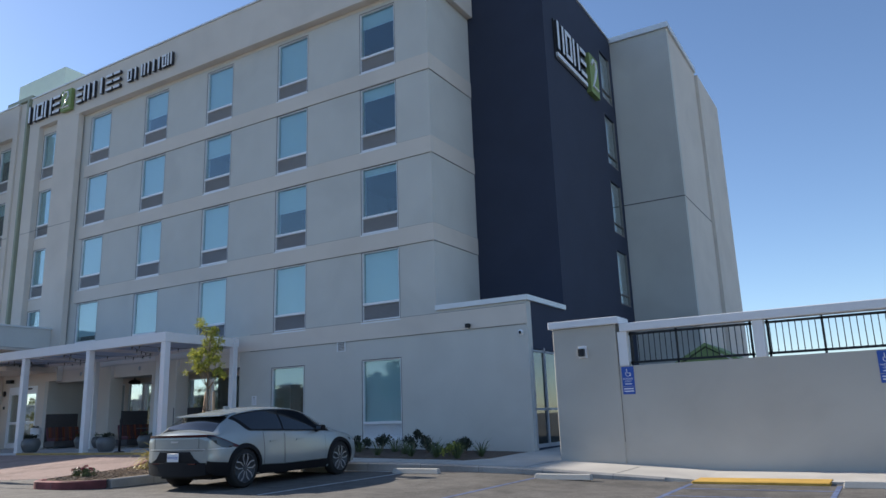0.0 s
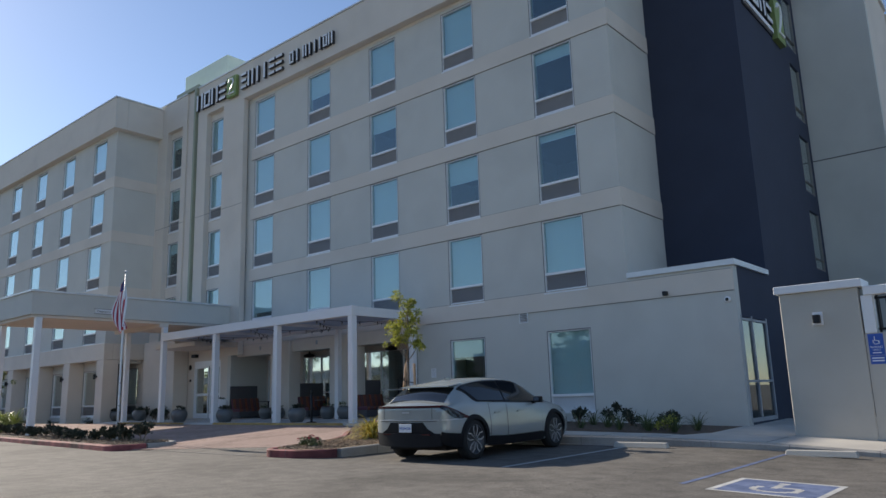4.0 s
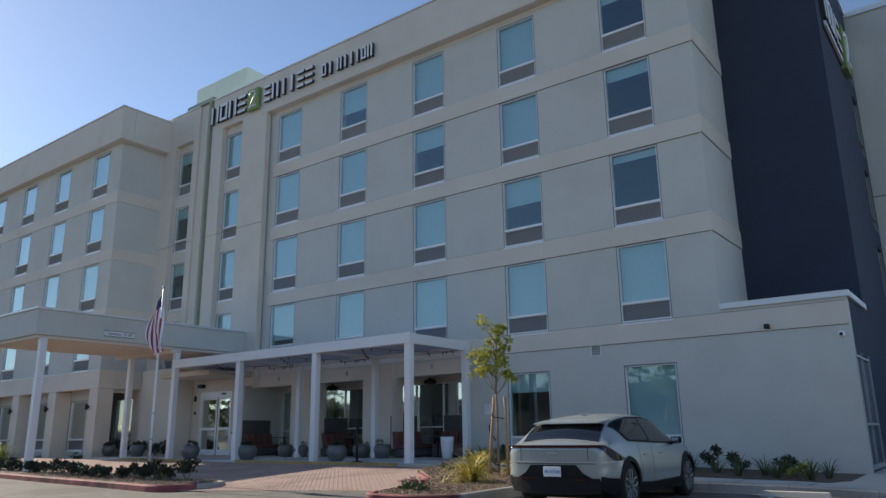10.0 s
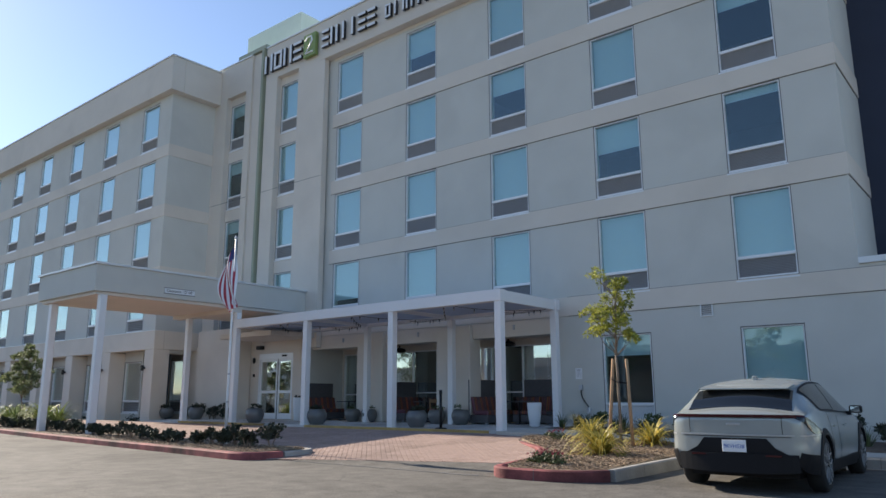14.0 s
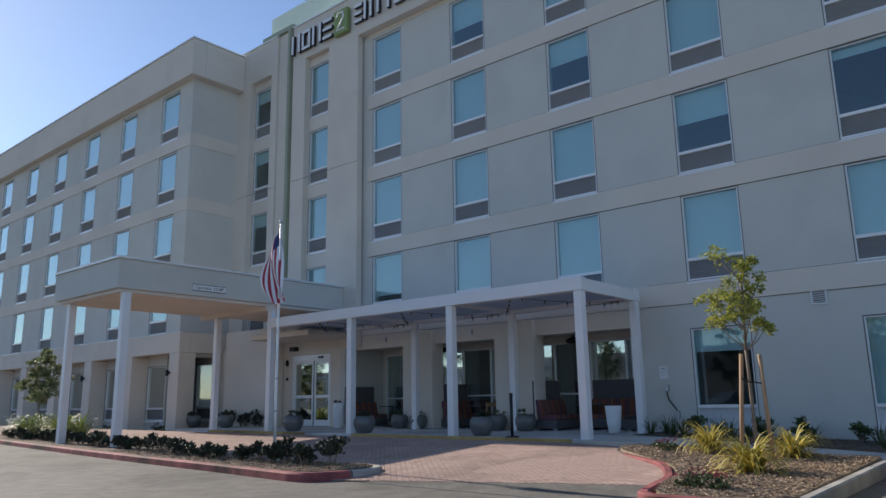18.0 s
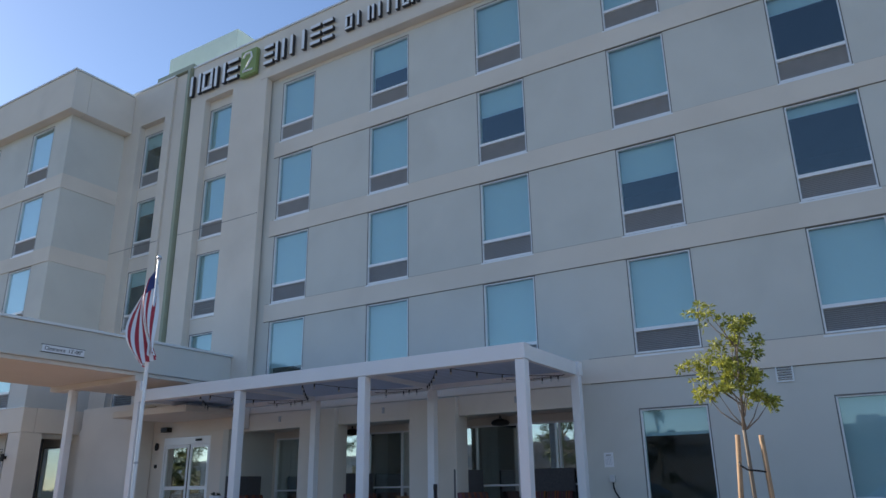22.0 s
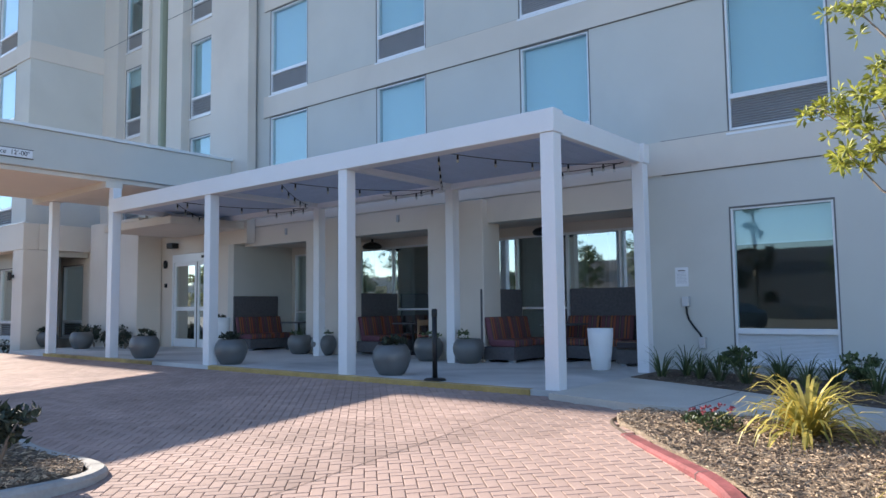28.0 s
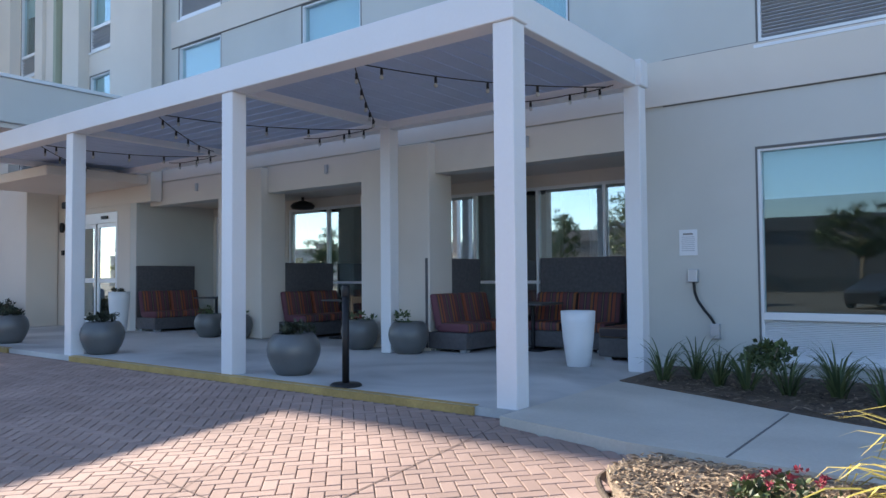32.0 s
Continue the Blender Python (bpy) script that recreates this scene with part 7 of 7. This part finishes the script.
for s in (1, -1):
    part("window_trim", patch(lambda t: (-1.74 + 2.90 * t, 2.05 + 0.88 * max(0.0, 1 - t * 8.5) ** 1.1, 2.97 - 0.80 * max(0, t - 0.72) ** 1.2 * 3.2), s, 0.003, 30), CARBLACK, car, "black trim round the side glass", True)
    part("side_window", patch(lambda t: (-1.63 + 1.24 * t, 2.12 + 0.74 * max(0.0, 1 - t * 3.6) ** 1.1, 2.91), s, 0.006, 20), CARGLASS, car, "dark tinted side glass", True)
    part("side_window", patch(lambda t: (-0.34 + 1.40 * t, 2.10, 2.92 - 0.72 * max(0, t - 0.55) ** 1.3 * 1.6), s), CARGLASS, car, "dark tinted side glass", True)
    part("sill_cladding", patch(lambda t: (-1.05 + 2.1 * t, 0.0, 0.36), s, 0.012, 20, 3), CARBLACK, car, "black lower sill", True)
    for a in AXLES:
        bm = bmesh.new()
        prev = None
        for k in range(25):
            ang = math.pi * (-0.08 + 1.16 * k / 24)
            ring = []
            for r, o in ((0.385, -0.05), (0.385, 0.012), (0.462, 0.014), (0.468, 0.0)):
                yy, zz = a + r * math.cos(ang), 0.37 + r * math.sin(ang)
                ring.append(bm.verts.new((s * (skin(yy, skin_at(yy, zz)).x + o), yy, zz)))
            if prev:
                for u in range(3):
                    bm.faces.new((prev[u], prev[u + 1], ring[u + 1], ring[u]))
            prev = ring
        part("wheel_arch", bm, CARBLACK, car, "black wheel arch trim")
        wh = lathe([(0.20, 0), (0.335, 0.0), (0.365, 0.03), (0.37, 0.11), (0.365, 0.20), (0.335, 0.225), (0.25, 0.225)], 36)
        bmesh.ops.transform(wh, matrix=Matrix.Translation((s * 0.715, a, 0.37)) @ Matrix.Rotation(s * math.pi / 2, 4, "Y"), verts=wh.verts[:])
        w = part("wheel", wh, TYRE, car, "black tyre", True)
        dish = lathe([(0.02, 0.196), (0.20, 0.205), (0.262, 0.226), (0.268, 0.23), (0.274, 0.226)], 36)
        bmesh.ops.transform(dish, matrix=Matrix.Translation((s * 0.715, a, 0.37)) @ Matrix.Rotation(s * math.pi / 2, 4, "Y"), verts=dish.verts[:])
        part("rim_dish", dish, RIM, w, "dark rim dish", True)
        rm = bmesh.new()
        for k in range(5):
            m = Matrix.Translation((s * 0.944, a, 0.37)) @ Matrix.Rotation(2 * math.pi * k / 5, 4, "X")
            for d in (-1, 1):
                leg = [(d * 0.010, 0.05), (d * 0.028, 0.06), (d * 0.074, 0.17), (d * 0.058, 0.255), (d * 0.036, 0.255), (d * 0.053, 0.175)]
                front, back = [[rm.verts.new(m @ Vector((e, p, q))) for p, q in leg] for e in (-0.008, 0.008)]
                rm.faces.new(front)
                rm.faces.new(back[::-1])
                for u in range(6):
                    rm.faces.new((front[u], front[(u + 1) % 6], back[(u + 1) % 6], back[u]))
        hub = lathe([(0.05, -0.01), (0.05, 0.012), (0.03, 0.016)], 16)
        bmesh.ops.transform(hub, matrix=Matrix.Translation((s * 0.945, a, 0.37)) @ Matrix.Rotation(s * math.pi / 2, 4, "Y"), verts=hub.verts[:])
        part("rim", rm, RIMBRIGHT, w, "bright machined split spokes")
        part("hub", hub, RIM, w)
    mir = boxes((0.0, 0.18, -0.09, 0.05, 0, 0.12))
    for v in mir.verts:
        v.co.x = s * (0.93 + v.co.x)
        v.co.y += 0.72
        v.co.z += 1.0
    part("mirror", bevelled(mir, 0.03, 3), CARBLACK, car, "door mirror", True)
    part("mirror_glass", boxes((min(s * 0.955, s * 1.085), max(s * 0.955, s * 1.085), 0.622, 0.629, 1.02, 1.10)), MIRROR, car, "bright mirror glass")
    part("mirror_foot", boxes((s * 0.86, s * 0.95, 0.66, 0.72, 0.97, 1.03)), CARBLACK, car)
    part("tail_light", patch(by_height(lambda t: (-2.337 + 0.50 * t, 0.970 - 0.19 * t ** 0.9 - 0.075 * math.sin(math.pi * t), 1.028 - 0.17 * t ** 1.05 + 0.012 * math.sin(math.pi * t))), s, 0.009, 22, 4), CARGLASS, car, "black wrap-around tail light", True)
    part("tail_light_strip", patch(by_height(lambda t: (-2.337 + 0.50 * t, 1.004 - 0.17 * t ** 1.05 + 0.012 * math.sin(math.pi * t), 1.026 - 0.17 * t ** 1.05 + 0.012 * math.sin(math.pi * t))), s, 0.012, 22, 2), TAIL, car, "thin red light strip", True)
    part("tail_streak", patch(by_height(lambda t: (-1.845 + 0.16 * t, 0.785 - 0.02 * t, 0.858 - 0.05 * t)), s, 0.008, 8, 2), TAIL, car, "thin red end of the tail light", True)
    part("tail_blade", patch(by_height(lambda t: (-2.335 + 0.44 * t, 0.752 + 0.01 * t, 0.768 + 0.012 * t)), s, 0.008, 14, 2), RIMBRIGHT, car, "thin bright line round the corner", True)
    part("bumper_side", patch(lambda t: (-2.335 + 0.46 * t, 0.0, 0.62 - 0.10 * t), s, 0.012), CARBLACK, car, "black rear bumper corner", True)
    for y0, y1, v1 in ((-0.98, -0.37, 2.04), (-0.35, 0.98, 2.04)):
        part("door_seam", patch(lambda t: (y0 + (y1 - y0) * t, 0.36, v1), s, 0.002), CARBLACK, car)
        part("door", patch(lambda t: (y0 + 0.008 + (y1 - y0 - 0.016) * t, 0.38, v1 - 0.015), s, 0.005), CARPAINT, car, "", True)
    for y0 in (-0.82, 0.0):
        part("door_handle", boxes((s * 0.93, s * 0.952, y0, y0 + 0.2, 0.83, 0.85)), CARPAINT, car)
for s in (1, -1):
    part("rear_window", patch(lambda t: (-2.12 + 0.40 * t, 3.04, 4.0), s, 0.006), CARGLASS, car, "dark rear glass", True)
    part("windscreen", patch(lambda t: (0.5 + 0.92 * t, 3.1, 4.0), s, 0.006), CARGLASS, car, "dark windscreen", True)
sp = boxes((-0.61, 0.61, -1.87, -1.46, 1.422, 1.446))
for v in sp.verts:
    v.co.z += (v.co.y + 1.46) * 0.13 - 0.012 * (v.co.x / 0.6) ** 2
part("rear_spoiler", bevelled(sp, 0.010, 2), CARPAINT, car)


def tail_strip(xw, z0, z1, lift, taper=0.0, n=18, droop=0.0):
    """A bar across the bowed tail."""
    t = bmesh.new()
    rows = []
    for c in range(n + 1):
        x = -xw + 2 * xw * c / n
        y = -2.34 - bow(x) - lift * (1 - 0.75 * (abs(x) / xw) ** 6)
        d = taper * (abs(x) / xw) ** 3 - droop * (abs(x) / xw) ** 10
        e = -droop * (abs(x) / xw) ** 10
        rows.append([t.verts.new(p) for p in ((x, y, z0 + d), (x, y, z1 + e), (x, y + 0.1 + lift, z1 + e), (x, y + 0.1 + lift, z0 + d))])
    for a, b in zip(rows, rows[1:]):
        for k in range(4):
            t.faces.new((a[k], a[(k + 1) % 4], b[(k + 1) % 4], b[k]))
    t.faces.new(rows[0])
    t.faces.new(rows[-1][::-1])
    return t


part("light_bar", tail_strip(0.775, 0.988, 1.026, 0.012, droop=0.0), TAIL, car, "thin dark red light bar across the tail")
part("tailgate_seam", tail_strip(0.70, 0.735, 0.743, 0.004), CARBLACK, car)
part("tail_crease", tail_strip(0.74, 0.752, 0.77, 0.012), RIMBRIGHT, car, "thin bright line across the tail")
part("bumper", tail_strip(0.77, 0.27, 0.52, 0.03, 0.03), CARBLACK, car, "black rear bumper")
for sx in (-1, 1):
    tr = bmesh.new()
    q = [(0.0, 0.72), (0.40, 0.72), (0.50, 0.60), (0.66, 0.515), (0.0, 0.515)]
    f, k = [[tr.verts.new((sx * x, -2.34 - bow(x) - o, z)) for x, z in q] for o in (0.02, -0.03)]
    tr.faces.new(f)
    tr.faces.new(k[::-1])
    for u in range(5):
        tr.faces.new((f[u], f[(u + 1) % 5], k[(u + 1) % 5], k[u]))
    part("plate_recess", tr, CARBLACK, car)
    part("tailgate_line", tail_strip(0.004, 0.775, 0.985, 0.004, n=2), CARBLACK, car).location = (sx * 0.60, 0.045, 0)
for x0 in (-0.58, 0.28):
    part("bumper_reflector", boxes((x0, x0 + 0.30, -2.34 - bow(x0 + 0.15) - 0.034, -2.34 - bow(x0 + 0.15), 0.49, 0.515)), TAIL, car, "red reflector strip")
pl = part("plate", bevelled(boxes((-0.155, 0.155, -2.449, -2.437, 0.54, 0.695)), 0.004, 1), SIGNWHITE, car, "white number plate with blue characters")
lettering("9KVH538", 0.068, SIGNBLUE, pl, pose(0, -2.4505, 0.612, 90, 0, 0), depth=0.001)
part("badge", boxes((-0.09, 0.09, -2.424, -2.41, 0.885, 0.915)), RIMBRIGHT, car, "plain chrome badge")
an = boxes((-0.025, 0.025, -1.20, -1.05, 1.49, 1.565))
part("antenna_fin", bevelled(an, 0.012, 2), CARPAINT, car)
